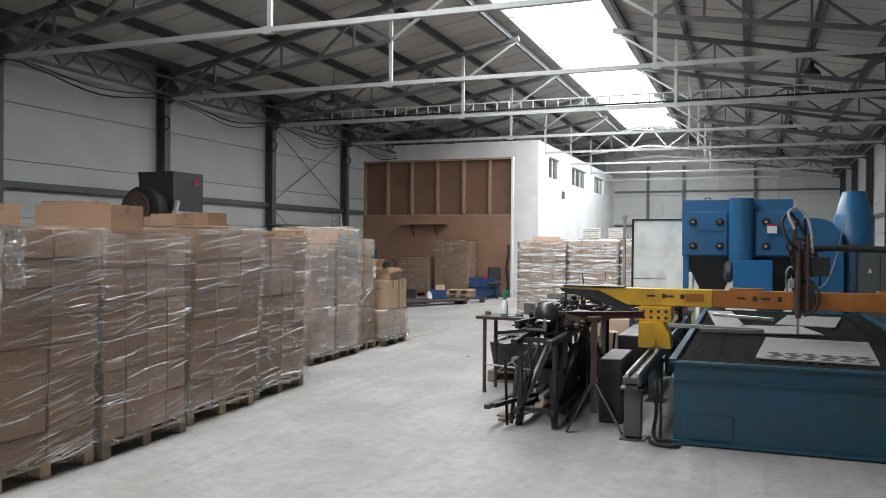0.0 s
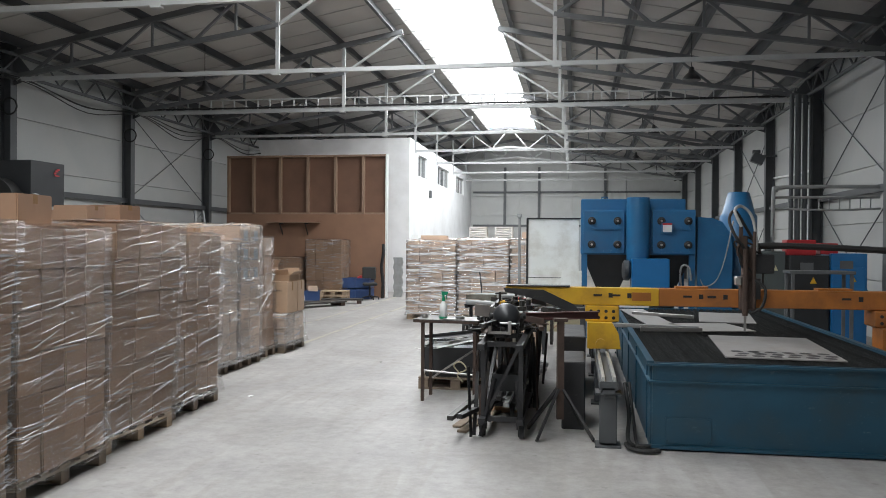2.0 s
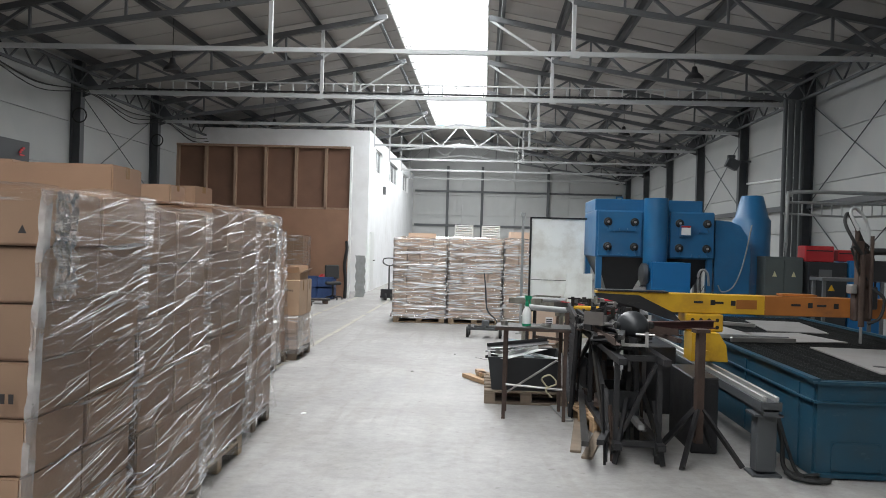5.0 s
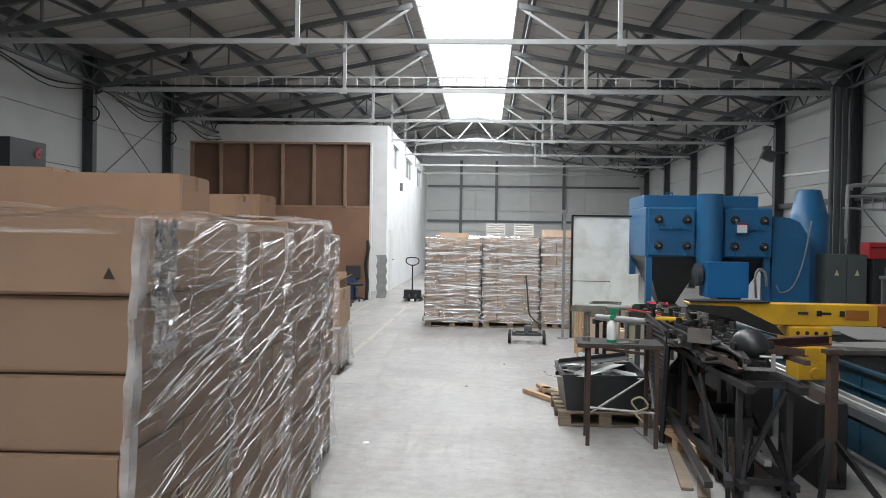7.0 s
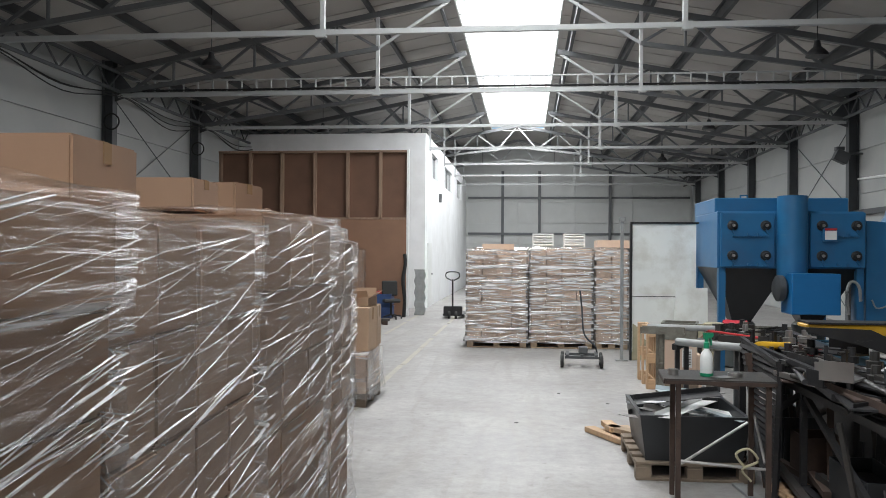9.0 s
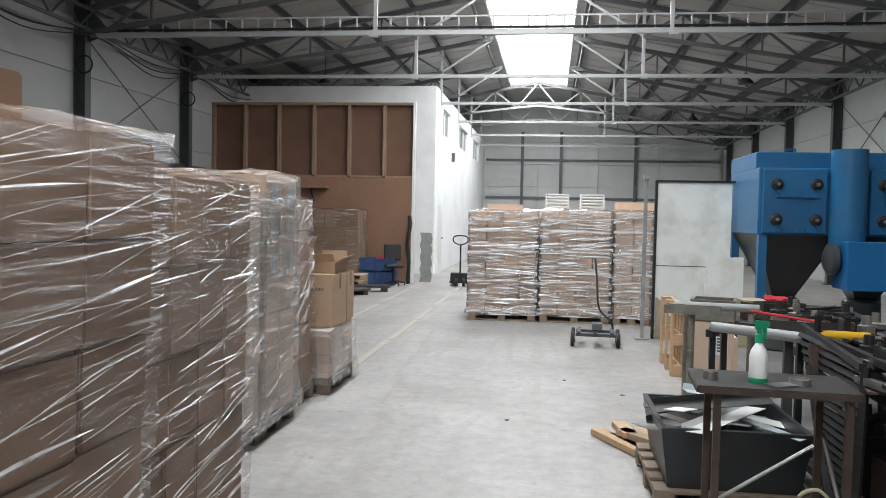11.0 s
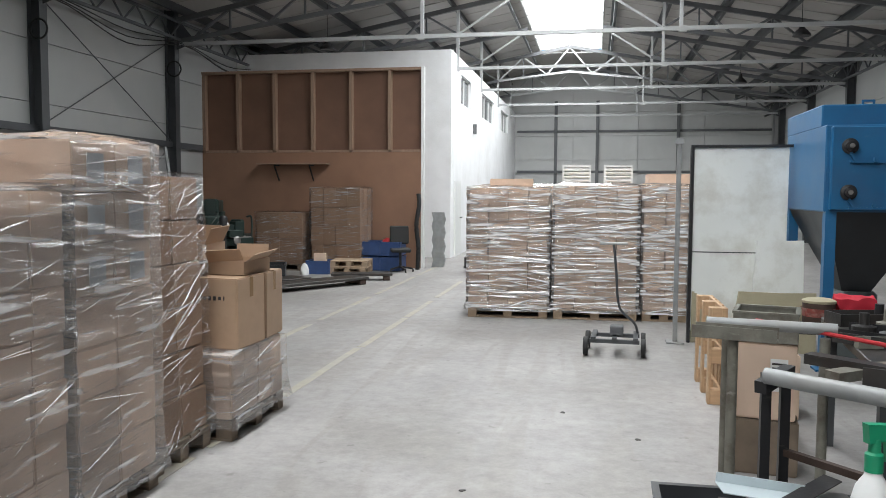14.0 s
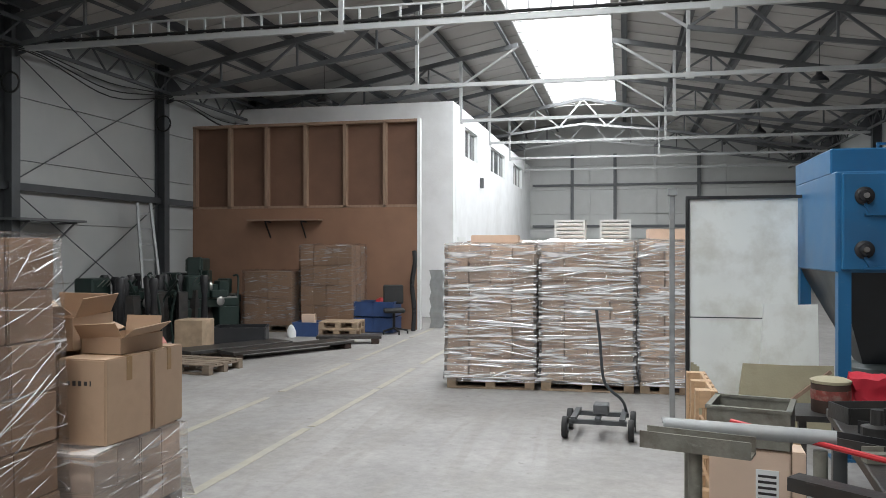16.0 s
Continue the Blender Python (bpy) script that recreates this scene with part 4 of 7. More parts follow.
for x in (2.80, 5.74):
    rail = thing("guide_rail", (x, 0, 0), 0, "grey steel guide rail on square legs beside the cutting table", "rail", "gantry rails")
    bm = BM()
    box(bm, (0, 9.0, 0.545), (0.16, 6.2, 0.07))
    box(bm, (0, 9.0, 0.50), (0.11, 6.2, 0.05))
    part("beam", bm, M_STEEL_DK, rail)
    for dx in (-0.045, 0.05):
        bm = BM()
        box(bm, (dx, 9.0, 0.60), (0.028, 6.16, 0.04))
        part("track", bm, M_ALU, rail, "bright worn running track", bevel=0.004)
    for y in (6.05, 7.95, 9.85, 11.75):
        bm = BM()
        box(bm, (0, y, 0.25), (0.15, 0.15, 0.44))
        leg = part("leg", bm, M_STEEL_DK, rail, bevel=0.008)
        for z in (0.008, 0.468):
            bm = BM()
            box(bm, (0, y, z), (0.22, 0.22, 0.016))
            part("leg_plate", bm, M_STEEL_DK, leg)

# energy chain of cables lying at the table's corner
bm = BM()
pts = [(2.96, 6.35, 0.5), (2.99, 6.2, 0.25), (2.98, 6.08, 0.04), (3.1, 5.9, 0.025), (3.22, 5.84, 0.025), (3.1, 5.8, 0.025), (2.98, 5.86, 0.03), (2.95, 5.98, 0.04)]
hose(bm, pts, 0.018, 8)
hose(bm, [(3.0, 6.4, 0.5), (3.03, 6.2, 0.2), (3.05, 6.0, 0.03), (3.14, 5.86, 0.06), (3.02, 5.83, 0.06)], 0.014, 8)
solid("cable_bundle", bm, M_RUBBER, "black cable bundle coiled at the foot of the cutting table", "cable", smooth=True)

# gantry
GY = 7.95
gan = thing("cutting_gantry", (0, GY, 0), 0, "yellow and sooty orange gantry beam over the cutting table", "gantry")
bm = BM()
prism(bm, [(1.74, 1.255), (1.74, 1.28), (3.4, 1.28), (3.4, 1.09), (2.45, 1.09)], 0.2, pose(0, -0.1, 0))
beam = part("beam_end", bm, M_YELLOW, gan, "bright yellow beam end", bevel=0.006)
bm = BM()
box(bm, (4.72, 0, 1.185), (2.64, 0.2, 0.19))
part("beam", bm, M_ORANGE, gan, "soot-stained orange beam", bevel=0.006)
for x in (2.75, 2.95, 3.7, 3.95, 5.3):
    bm = BM()
    box(bm, (x, -0.102, 1.2), (0.09, 0.006, 0.022))
    box(bm, (x + 0.14, -0.102, 1.2), (0.045, 0.006, 0.05))
    part("slot", bm, M_BLACK, gan)
bm = BM()
box(bm, (3.22, -0.103, 1.19), (0.2, 0.006, 0.09))
part("sticker", bm, M_ORANGE, gan, "faded orange sticker")
# black plate painted as the shaded end gusset, plus a thin top sheet
bm = BM()
prism(bm, [(1.72, 1.262), (2.16, 1.25), (2.50, 1.09), (2.58, 1.0), (2.42, 1.03), (2.1, 1.14), (1.74, 1.225)], 0.03, pose(0, -0.135, 0))
box(bm, (2.1, 0.0, 1.29), (0.7, 0.24, 0.012))
part("end_cover", bm, M_BLACK, gan, "end gusset of the beam with its shade painted black, and thin top sheet")
for x in (2.80, 5.74):
    car = BM()
    box(car, (x, 0, 1.0), (0.36, 0.34, 0.17))
    c = part("carriage", car, M_YELLOW if x < 4 else M_ORANGE, gan, bevel=0.01)
    car = BM()
    prism(car, [(x - 0.16, 0.915), (x + 0.10, 0.915), (x + 0.17, 0.80), (x + 0.19, 0.64), (x - 0.16, 0.64)], 0.3, pose(0, -0.32, 0))
    part("carriage_foot", car, M_YELLOW if x < 4 else M_ORANGE, c)
    for i in range(4):
        for j in range(2):
            bm = BM()
            rod(bm, (x - 0.12 + 0.08 * i, -0.172, 0.96 + 0.07 * j), (x - 0.12 + 0.08 * i, -0.176, 0.96 + 0.07 * j), 0.018, 12)
            part("hole", bm, M_BLACK, c)
    bm = BM()
    rod(bm, (x - 0.02, -0.36, 0.70), (x - 0.02, -0.30, 0.70), 0.05, 14)
    part("wheel_cap", bm, M_YELLOW, c)
# torch head
bm = BM()
box(bm, (4.30, -0.16, 1.25), (0.16, 0.12, 0.36))
box(bm, (4.30, -0.17, 1.55), (0.12, 0.1, 0.36))
th = part("torch_carriage", bm, M_RUST, gan, "rust-brown torch lifter", bevel=0.012)
for a, b, r in (((4.26, -0.26, 1.02), (4.26, -0.26, 1.72), 0.028), ((4.35, -0.25, 1.1), (4.35, -0.25, 1.9), 0.018), ((4.26, -0.26, 0.86), (4.26, -0.26, 1.02), 0.014), ((4.22, -0.22, 1.6), (4.22, -0.22, 1.98), 0.022)):
    bm = BM()
    rod(bm, a, b, r, 12)
    part("tube", bm, M_RUST if r > 0.016 else M_BARE, th)
for pts in ([(4.22, -0.24, 1.95), (4.16, -0.2, 2.12), (4.25, -0.1, 2.17), (4.36, -0.08, 2.05), (4.40, -0.12, 1.75), (4.36, -0.2, 1.5)],
            [(4.26, -0.26, 1.7), (4.15, -0.3, 1.85), (4.10, -0.22, 2.02), (4.18, -0.1, 2.12), (4.3, -0.05, 1.95), (4.42, 0, 1.75)],
            [(4.35, -0.25, 1.4), (4.45, -0.3, 1.3), (4.42, -0.3, 1.12), (4.32, -0.27, 1.05)]):
    bm = BM()
    hose(bm, pts, 0.016, 8)
    part("hose", bm, M_STEEL_LT if pts[0][2] == 1.95 else M_RUBBER, th, smooth=True)
for c, sz, mt in (((4.46, -0.12, 1.56), (0.2, 0.18, 0.2), M_BLACK), ((4.24, -0.2, 1.78), (0.09, 0.09, 0.14), M_RUST), ((4.38, -0.23, 1.30), (0.07, 0.06, 0.22), M_BLACK), ((4.2, -0.18, 1.38), (0.06, 0.12, 0.09), M_BARE)):
    bm = BM()
    box(bm, c, sz)
    part("lifter_block", bm, mt, th, bevel=0.01)
for k in range(3):
    bm = BM()
    hose(bm, [(4.3 + 0.03 * k, -0.2, 1.42), (4.20 - 0.03 * k, -0.28, 1.6 + 0.09 * k), (4.22 + 0.05 * k, -0.2, 1.84 - 0.06 * k), (4.40 + 0.03 * k, -0.1, 1.78 - 0.08 * k), (4.48, -0.05, 1.55 - 0.1 * k)], 0.011, 6)
    part("hose", bm, (M_RUBBER, M_RUST)[k % 2], th, smooth=True)
bm = BM()
hose(bm, [(4.40, 0.0, 1.45), (4.38, 0.05, 1.68), (4.5, 0.1, 1.75), (5.1, 0.1, 1.74), (5.9, 0.1, 1.70), (6.35, 0.1, 1.66), (6.5, 0.12, 1.5), (6.45, 0.12, 1.1)], 0.035, 8)
part("cable_chain", bm, M_RUBBER, gan, "thick black cable chain", smooth=True)
for x in (3.75, 5.2):
    bm = BM()
    box(bm, (x, 0.02, 1.295), (0.34, 0.16, 0.02))
    part("top_plate", bm, M_ORANGE, gan)


# steel sheets lying on the slats
def sheet(x0, y0, x1, y1, z, rz, material, holes, label):
    t = thing("steel_sheet", ((x0 + x1) / 2, (y0 + y1) / 2, z), rz, label, "steel sheet", "sheets on the cutting table")
    bm = BM()
    w, l = x1 - x0, y1 - y0
    box(bm, (0, 0, 0.006), (w, l, 0.012))
    s = part("plate", bm, material, t)
    for i in range(holes):
        for j in range(3):
            bm = BM()
            r = 0.055
            rod(bm, (-w / 2 + 0.14 + i * (w - 0.25) / max(1, holes - 1) + 0.04 * (j % 2), -l / 2 + 0.10 + j * 0.15, 0.0125), (-w / 2 + 0.14 + i * (w - 0.25) / max(1, holes - 1) + 0.04 * (j % 2), -l / 2 + 0.10 + j * 0.15, 0.0135), r, 14)
            part("cut_hole", bm, M_BLACK, s)


M_SHEET = mat("dusty_sheet_steel", (0.33, 0.32, 0.31), 0.55, metal=0.2, vary=0.12, scale=3, bump=0.04, dirt=(0.2, 0.17, 0.14), dirt_amt=0.5, dirt_scale=3)
sheet(3.9, 6.35, 4.9, 8.1, 0.75, -4, M_SHEET, 6, "grey steel sheet with rows of cut round holes")
sheet(3.75, 8.6, 4.5, 9.5, 0.75, 12, M_SHEET, 0, "bare grey offcut of steel sheet")
sheet(4.2, 9.7, 4.9, 11.2, 0.75, -8, M_SHEET, 0, "bare grey offcut of steel sheet")
sheet(3.3, 9.0, 3.65, 11.6, 0.75, 5, M_SHEET, 0, "long narrow strip of steel sheet")
for k, (x, y, rz) in enumerate(((3.4, 8.75, 80), (3.7, 10.4, 60), (3.6, 8.45, 95))):
    bm = BM()
    box(bm, (0, 0, 0.03), (0.05, 1.1 - 0.2 * k, 0.05))
    solid("square_tube", bm, M_BARE if k else M_GALV, "loose length of square steel tube on the slats", "tube", bevel=0.005, loc=(x, y, 0.75), rz=rz, group="loose tubes on the table")

# ---- blue dust collector ----
DY = 14.2
dc = thing("dust_collector", (0.04, DY, 0), 0, "large blue cartridge dust collector on four legs", "dust collector")
bm = BM()
box(bm, (3.6, 0.85, 1.98), (2.08, 1.6, 0.84))
part("body", bm, M_BLUE, dc, bevel=0.012)
bm = BM()
box(bm, (3.52, 0.95, 2.5), (1.92, 1.45, 0.22))
part("top_plenum", bm, M_BLUE, dc, bevel=0.012)
for x0, x1 in ((2.60, 3.36), (3.86, 4.63)):
    bm = BM()
    box(bm, ((x0 + x1) / 2, 0.02, 1.98), (x1 - x0, 0.07, 0.80))
    dr = part("front_door", bm, M_BLUE, dc, bevel=0.01)
    for z in (2.04, 1.60):
        bm = BM()
        box(bm, ((x0 + x1) / 2 + 0.02, -0.03, z), (x1 - x0 - 0.28, 0.035, 0.022))
        box(bm, ((x0 + x1) / 2, -0.045, z + 0.02), (0.03, 0.04, 0.04))
        box(bm, ((x0 + x1) / 2 + 0.14, -0.045, z + 0.02), (0.03, 0.04, 0.04))
        part("latch_bar", bm, M_BLUE, dr)
    for x in (x0 + 0.16, x1 - 0.13):
        for z in (2.19, 1.75):
            bm = BM()
            lathe(bm, [(0.075, 0.0), (0.075, 0.02), (0.05, 0.03), (0.045, 0.06), (0.02, 0.065)], 18, pose(x, -0.015, z, 90, 0, 0))
            kn = part("clamp_knob", bm, M_BLACK, dr, "black clamp knob", smooth=True)
            bm = BM()
            rod(bm, (x, -0.075, z), (x, -0.10, z), 0.022, 12)
            part("knob_hub", bm, M_BARE, kn)
            bm = BM()
            bar(bm, (x, -0.03, z - 0.06), (x + 0.05, -0.03, z - 0.15), 0.025)
            part("knob_strap", bm, M_BLUE, kn)
bm = BM()
lathe(bm, [(0.21, 1.45), (0.21, 2.62)], 28, pose(3.6, -0.03, 0))
part("duct", bm, M_BLUE, dc, "vertical round blue duct", smooth=True)
bm = BM()
box(bm, (3.80, -0.2, 1.21), (0.66, 0.5, 0.58))
part("fan_housing", bm, M_BLUE_BR, dc, "brighter blue fan box", bevel=0.01)
bm = BM()
lathe(bm, [(0.14, 0), (0.19, 0.04), (0.19, 0.12), (0.12, 0.16)], 18, pose(3.47, -0.15, 1.28, 0, -90, 0))
part("motor", bm, M_STEEL_DK, dc, smooth=True)
bm = BM()
box(bm, (4.12, -0.05, 2.06), (0.2, 0.06, 0.2))
sg = part("control_box", bm, M_BLUE, dc)
bm = BM()
box(bm, (4.12, -0.084, 2.05), (0.16, 0.006, 0.13))
sp = part("label_plate", bm, M_WHITE, sg, "white label with red top")
bm = BM()
box(bm, (4.12, -0.085, 2.135), (0.17, 0.006, 0.03))
part("label_top", bm, M_RED, sg)
for x, y in ((2.63, 0.1), (4.58, 0.1), (2.63, 1.58), (4.58, 1.58)):
    bm = BM()
    box(bm, (x, y, 0.79), (0.1, 0.1, 1.56))
    box(bm, (x, y, 0.01), (0.2, 0.2, 0.02))
    part("leg", bm, M_BLUE, dc)
for x in (3.08, 4.12):
    bm = BM()
    a = [bm.verts.new((x + dx * 0.5, 0.85 + dy * 0.75, 1.57)) for dx, dy in ((-1, -1), (1, -1), (1, 1), (-1, 1))]
    b = [bm.verts.new((x + dx * 0.14, 0.85 + dy * 0.14, 0.72)) for dx, dy in ((-1, -1), (1, -1), (1, 1), (-1, 1))]
    bm.faces.new(a[::-1])
    bm.faces.new(b)
    for i in range(4):
        bm.faces.new((a[i], a[(i + 1) % 4], b[(i + 1) % 4], b[i]))
    part("hopper", bm, M_PLASTIC_BK, dc, "dark tapered dust hopper")
    bm = BM()
    lathe(bm, [(0.24, 0.02), (0.24, 0.68), (0.2, 0.72)], 20, pose(x, 0.85, 0))
    part("dust_bin", bm, M_CABINET, dc, smooth=True)
bm = BM()
prism(bm, [(4.68, 0.3), (5.3, 0.3), (5.3, 1.75), (5.24, 2.0), (5.12, 2.18), (4.95, 2.25), (4.68, 2.27)], 0.55, pose(0, 0.1, 0))
part("side_duct", bm, M_BLUE, dc, "flat blue side duct with rounded shoulder")
bm = BM()
lathe(bm, [(0.34, 0.02), (0.34, 2.3), (0.30, 2.36), (0.20, 2.74), (0.18, 2.76)], 28, pose(5.52, 0.75, 0))
part("cyclone", bm, M_BLUE, dc, "blue cyclone tower with tapered top", smooth=True)
bm = BM()
hose(bm, [(5.3, 0.05, 2.2), (5.15, 0.0, 1.5), (5.0, 0.02, 1.1), (4.8, 0, 1.0), (4.72, 0, 1.12)], 0.012, 6)
part("hose", bm, M_GALV, dc, smooth=True)
bm = BM()
hose(bm, [(4.55, -0.05, 1.1), (4.52, -0.05, 1.32), (4.42, -0.05, 1.38), (4.36, -0.05, 1.25), (4.38, -0.05, 0.9)], 0.022, 6)
part("hose", bm, M_GALV, dc, smooth=True)
bm = BM()
for x in (2.95, 3.05):
    rod(bm, (x, 0.3, 2.6), (x, 0.3, 2.65), 0.012, 6)
bar(bm, (2.94, 0.3, 2.65), (3.06, 0.3, 2.65), 0.02)
part("lifting_eye", bm, M_BLUE, dc)

# ---- panels leaning beside the collector ----
pn = thing("wall_panel_board", (0, 15.6, 0), 0, "stained white insulated panel standing upright in a dark frame", "panel")
bm = BM()
box(bm, (2.05, 0, 1.2), (1.03, 0.06, 2.12))
part("board", bm, M_OLDWHITE, pn, bevel=0.004)
bm = BM()
box(bm, (2.05, -0.031, 1.06), (1.02, 0.004, 0.012))
part("panel_joint", bm, M_STEEL_DK, pn, "dark joint across the panel")
bm = BM()
box(bm, (2.05, -0.01, 2.275), (1.1, 0.09, 0.03))
box(bm, (1.515, -0.01, 1.13), (0.035, 0.09, 2.26))
part("edge_frame", bm, M_BLACK, pn, "dark edge frame")
bm = BM()
box(bm, (2.05, 0.0, 0.07), (1.03, 0.05, 0.13))
for k in range(9):
    box(bm, (1.56 + 0.028 * k, -0.034, 0.12 + 0.02 * (9 - k) + 0.02 * (k % 3)), (0.03, 0.012, 0.24 + 0.04 * (9 - k)))
part("torn_foot", bm, M_BEIGE, pn, "torn yellow foam foot of the panel")
for nm, x0, x1, y, z1, mt, lb, th_ in (("small_panel", 2.18, 2.72, 15.35, 1.22, M_OLDWHITE, "smaller white panel leaning against a larger one", 0.05), ("foam_board", 1.95, 2.8, 15.12, 0.66, M_BEIGE, "yellowed foam board with torn edges standing on the floor", 0.05)):
    bm = BM()
    w = x1 - x0
    pts = [(0, 0), (w, 0), (w, z1), (w * 0.6, z1 - 0.008), (0.05, z1), (0.02, z1 * 0.7), (0, z1 * 0.45)]
    prism(bm, pts, th_, pose(x0, y, 0, -4, 0, 0))
    solid(nm, bm, mt, lb, "panel")
bm = BM()
bar(bm, (2.0, 15.02, 0.02), (2.75, 15.06, 0.62), 0.03)
solid("wooden_stick", bm, M_STUD, "brown wooden stick leaning on a foam board", "stick")
bm = BM()
box(bm, (1.36, 15.5, 1.15), (0.05, 0.07, 2.3))
box(bm, (1.36, 15.48, 2.33), (0.09, 0.1, 0.07))
box(bm, (1.36, 15.5, 0.01), (0.2, 0.2, 0.02))
solid("steel_post", bm, M_GALV, "galvanised steel post with small top bracket", "post", bevel=0.004)

# ---- cabinets by the east wall ----
cb = thing("electrical_cabinet", (5.9, 14.2, 0), 0, "grey-green double-door electrical cabinet", "cabinet", "cabinets by the wall")
bm = BM()
box(bm, (0, 0.25, 0.83), (0.66, 0.5, 1.64))
part("body", bm, M_CABINET, cb, bevel=0.006)
for x in (-0.165, 0.165):
    bm = BM()
    box(bm, (x, -0.01, 0.85), (0.32, 0.02, 1.52))
    d = part("door", bm, M_CABINET, cb, bevel=0.004)
    bm = BM()
    prism(bm, [(x - 0.04, 1.3), (x + 0.04, 1.3), (x, 1.4)], 0.004, pose(0, -0.026, 0))
    part("warning_sign", bm, mat("pale_yellow_sign", (0.62, 0.58, 0.36), 0.5), d, "pale warning triangle")
for x, w, h, mt, lb in ((6.62, 0.66, 1.58, M_PLASTIC_BK, "black machine cabinet with display and warning triangle"), (7.28, 0.6, 1.62, M_BLUE_BR, "bright blue machine cabinet")):
    cb = thing("machine_cabinet", (x, 14.1, 0), 0, lb, "cabinet", "cabinets by the wall")
    bm = BM()
    box(bm, (0, 0.3, h / 2), (w, 0.6, h))
    part("body", bm, mt, cb, bevel=0.008)
    bm = BM()
    box(bm, (0, -0.008, h * 0.45), (w - 0.06, 0.016, h * 0.8))
    d = part("door", bm, mt, cb, bevel=0.004)
    bm = BM()
    box(bm, (-0.05, -0.02, h - 0.2), (0.22, 0.008, 0.14))
    part("display", bm, M_STEEL_GY, d)
    bm = BM()
    prism(bm, [(0.0, h - 0.5), (0.12, h - 0.5), (0.06, h - 0.39)], 0.004, pose(0, -0.022, 0))
    part("warning_sign", bm, M_YELLOW, d)
for x, z, s in ((6.5, 1.58, (0.5, 0.35, 0.28)), (6.98, 1.6, (0.3, 0.3, 0.2))):
    t = thing("red_tool_case", (x, 14.35, z), 0, "red steel tool case on top of a cabinet", "tool case", "red tool cases")
    bm = BM()
    box(bm, (0, 0, s[2] / 2), s)
    part("body", bm, M_RED, t, bevel=0.012)
    bm = BM()
    box(bm, (0, -s[1] / 2 - 0.006, s[2] * 0.7), (s[0] * 0.9, 0.012, 0.02))
    part("lid_seam", bm, M_BLACK, t)
bm = BM()
box(bm, (6.45, 12.95, 1.32), (1.0, 0.5, 0.05))
for x in (6.0, 6.9):
    for y in (12.75, 13.15):
        box(bm, (x, y, 0.65), (0.05, 0.05, 1.3))
solid("steel_bench", bm, M_STEEL_GY, "grey steel bench in front of the cabinets", "bench", bevel=0.004)

# pipes on the east wall
t = thing("pipe_frame", (0, 14.8, 0), 0, "light grey pipework frame beside the cabinets", "pipes")
for pts, r in (([(6.15, 0, 0.0), (6.15, 0, 2.6), (6.22, 0, 2.78), (6.4, 0, 2.85), (8.05, 0, 2.85)], 0.035), ([(6.2, 0.1, 2.66), (7.0, 0.1, 2.66), (8.05, 0.1, 2.66)], 0.025), ([(6.1, 0.05, 2.45), (7.2, 0.05, 2.42), (8.05, 0.05, 2.45)], 0.02)):
    bm = BM()
    hose(bm, pts, r, 8)
    part("pipe", bm, M_GALV, t, smooth=True)
for k in range(9):
    bm = BM()
    bar(bm, (6.45 + 0.18 * k, 0.1, 2.43), (6.45 + 0.18 * k, 0.1, 2.66), 0.02)
    part("rung", bm, M_GALV, t)
for k, (x, r) in enumerate(((7.35, 0.05), (7.5, 0.07), (7.66, 0.06), (7.8, 0.04))):
    bm = BM()
    rod(bm, (x, 18.35 + 0.04 * k, 0.0), (x, 18.35 + 0.04 * k, 5.2), r, 12)
    solid("wall_pipe", bm, M_STEEL_DK, "dark vertical pipe beside a wall column", "pipe", smooth=True, group="vertical pipes by the column")
bm = BM()
hose(bm, [(8.09, 18.8, 3.55), (8.09, 21.0, 3.6), (8.09, 23.2, 3.68)], 0.03, 8)
solid("wall_conduit", bm, M_WHITE, "white conduit pipe along the panel wall", "pipe", smooth=True)
bm = BM()
y = 23.0
box(bm, (7.6, y, 4.22), (0.34, 0.22, 0.28), Matrix.Rotation(radians(25), 4, "Y"))
box(bm, (7.9, y, 4.3), (0.5, 0.05, 0.05))
box(bm, (7.56, y, 4.42), (0.2, 0.16, 0.1))
solid("wall_floodlight", bm, M_STEEL_DK, "dark unlit floodlight bracketed to a wall column", "floodlight", bevel=0.008)

# cable ladder on one tie bar
cl = thing("cable_ladder", (CX, 18.7, 0), 0, "light grey cable ladder spanning the hall on a tie bar", "cable ladder")
for z in (5.19, 5.45):
    bm = BM()
    box(bm, (0, 0.06, z), (16.8, 0.03, 0.03))
    part("side_rail", bm, M_STEEL_LT, cl)
me_ = BM()
box(me_, (0, 0, 0), (0.028, 0.03, 0.24))
me_ = mesh_of("rung", me_, M_STEEL_LT)
for k in range(52):
    piece("rung", me_, cl, pose(-8.3 + k * 0.325, 0.06, 5.32))
for dy in (0.0, 0.04, 0.08):
    bm = BM()
    hose(bm, [(-8.3, dy, 5.24), (-6, dy + 0.01, 5.235), (-2, dy, 5.24), (3, dy + 0.01, 5.235), (8.3, dy, 5.24)], 0.016, 6)
    part("cable", bm, M_RUBBER, cl, "black cable")


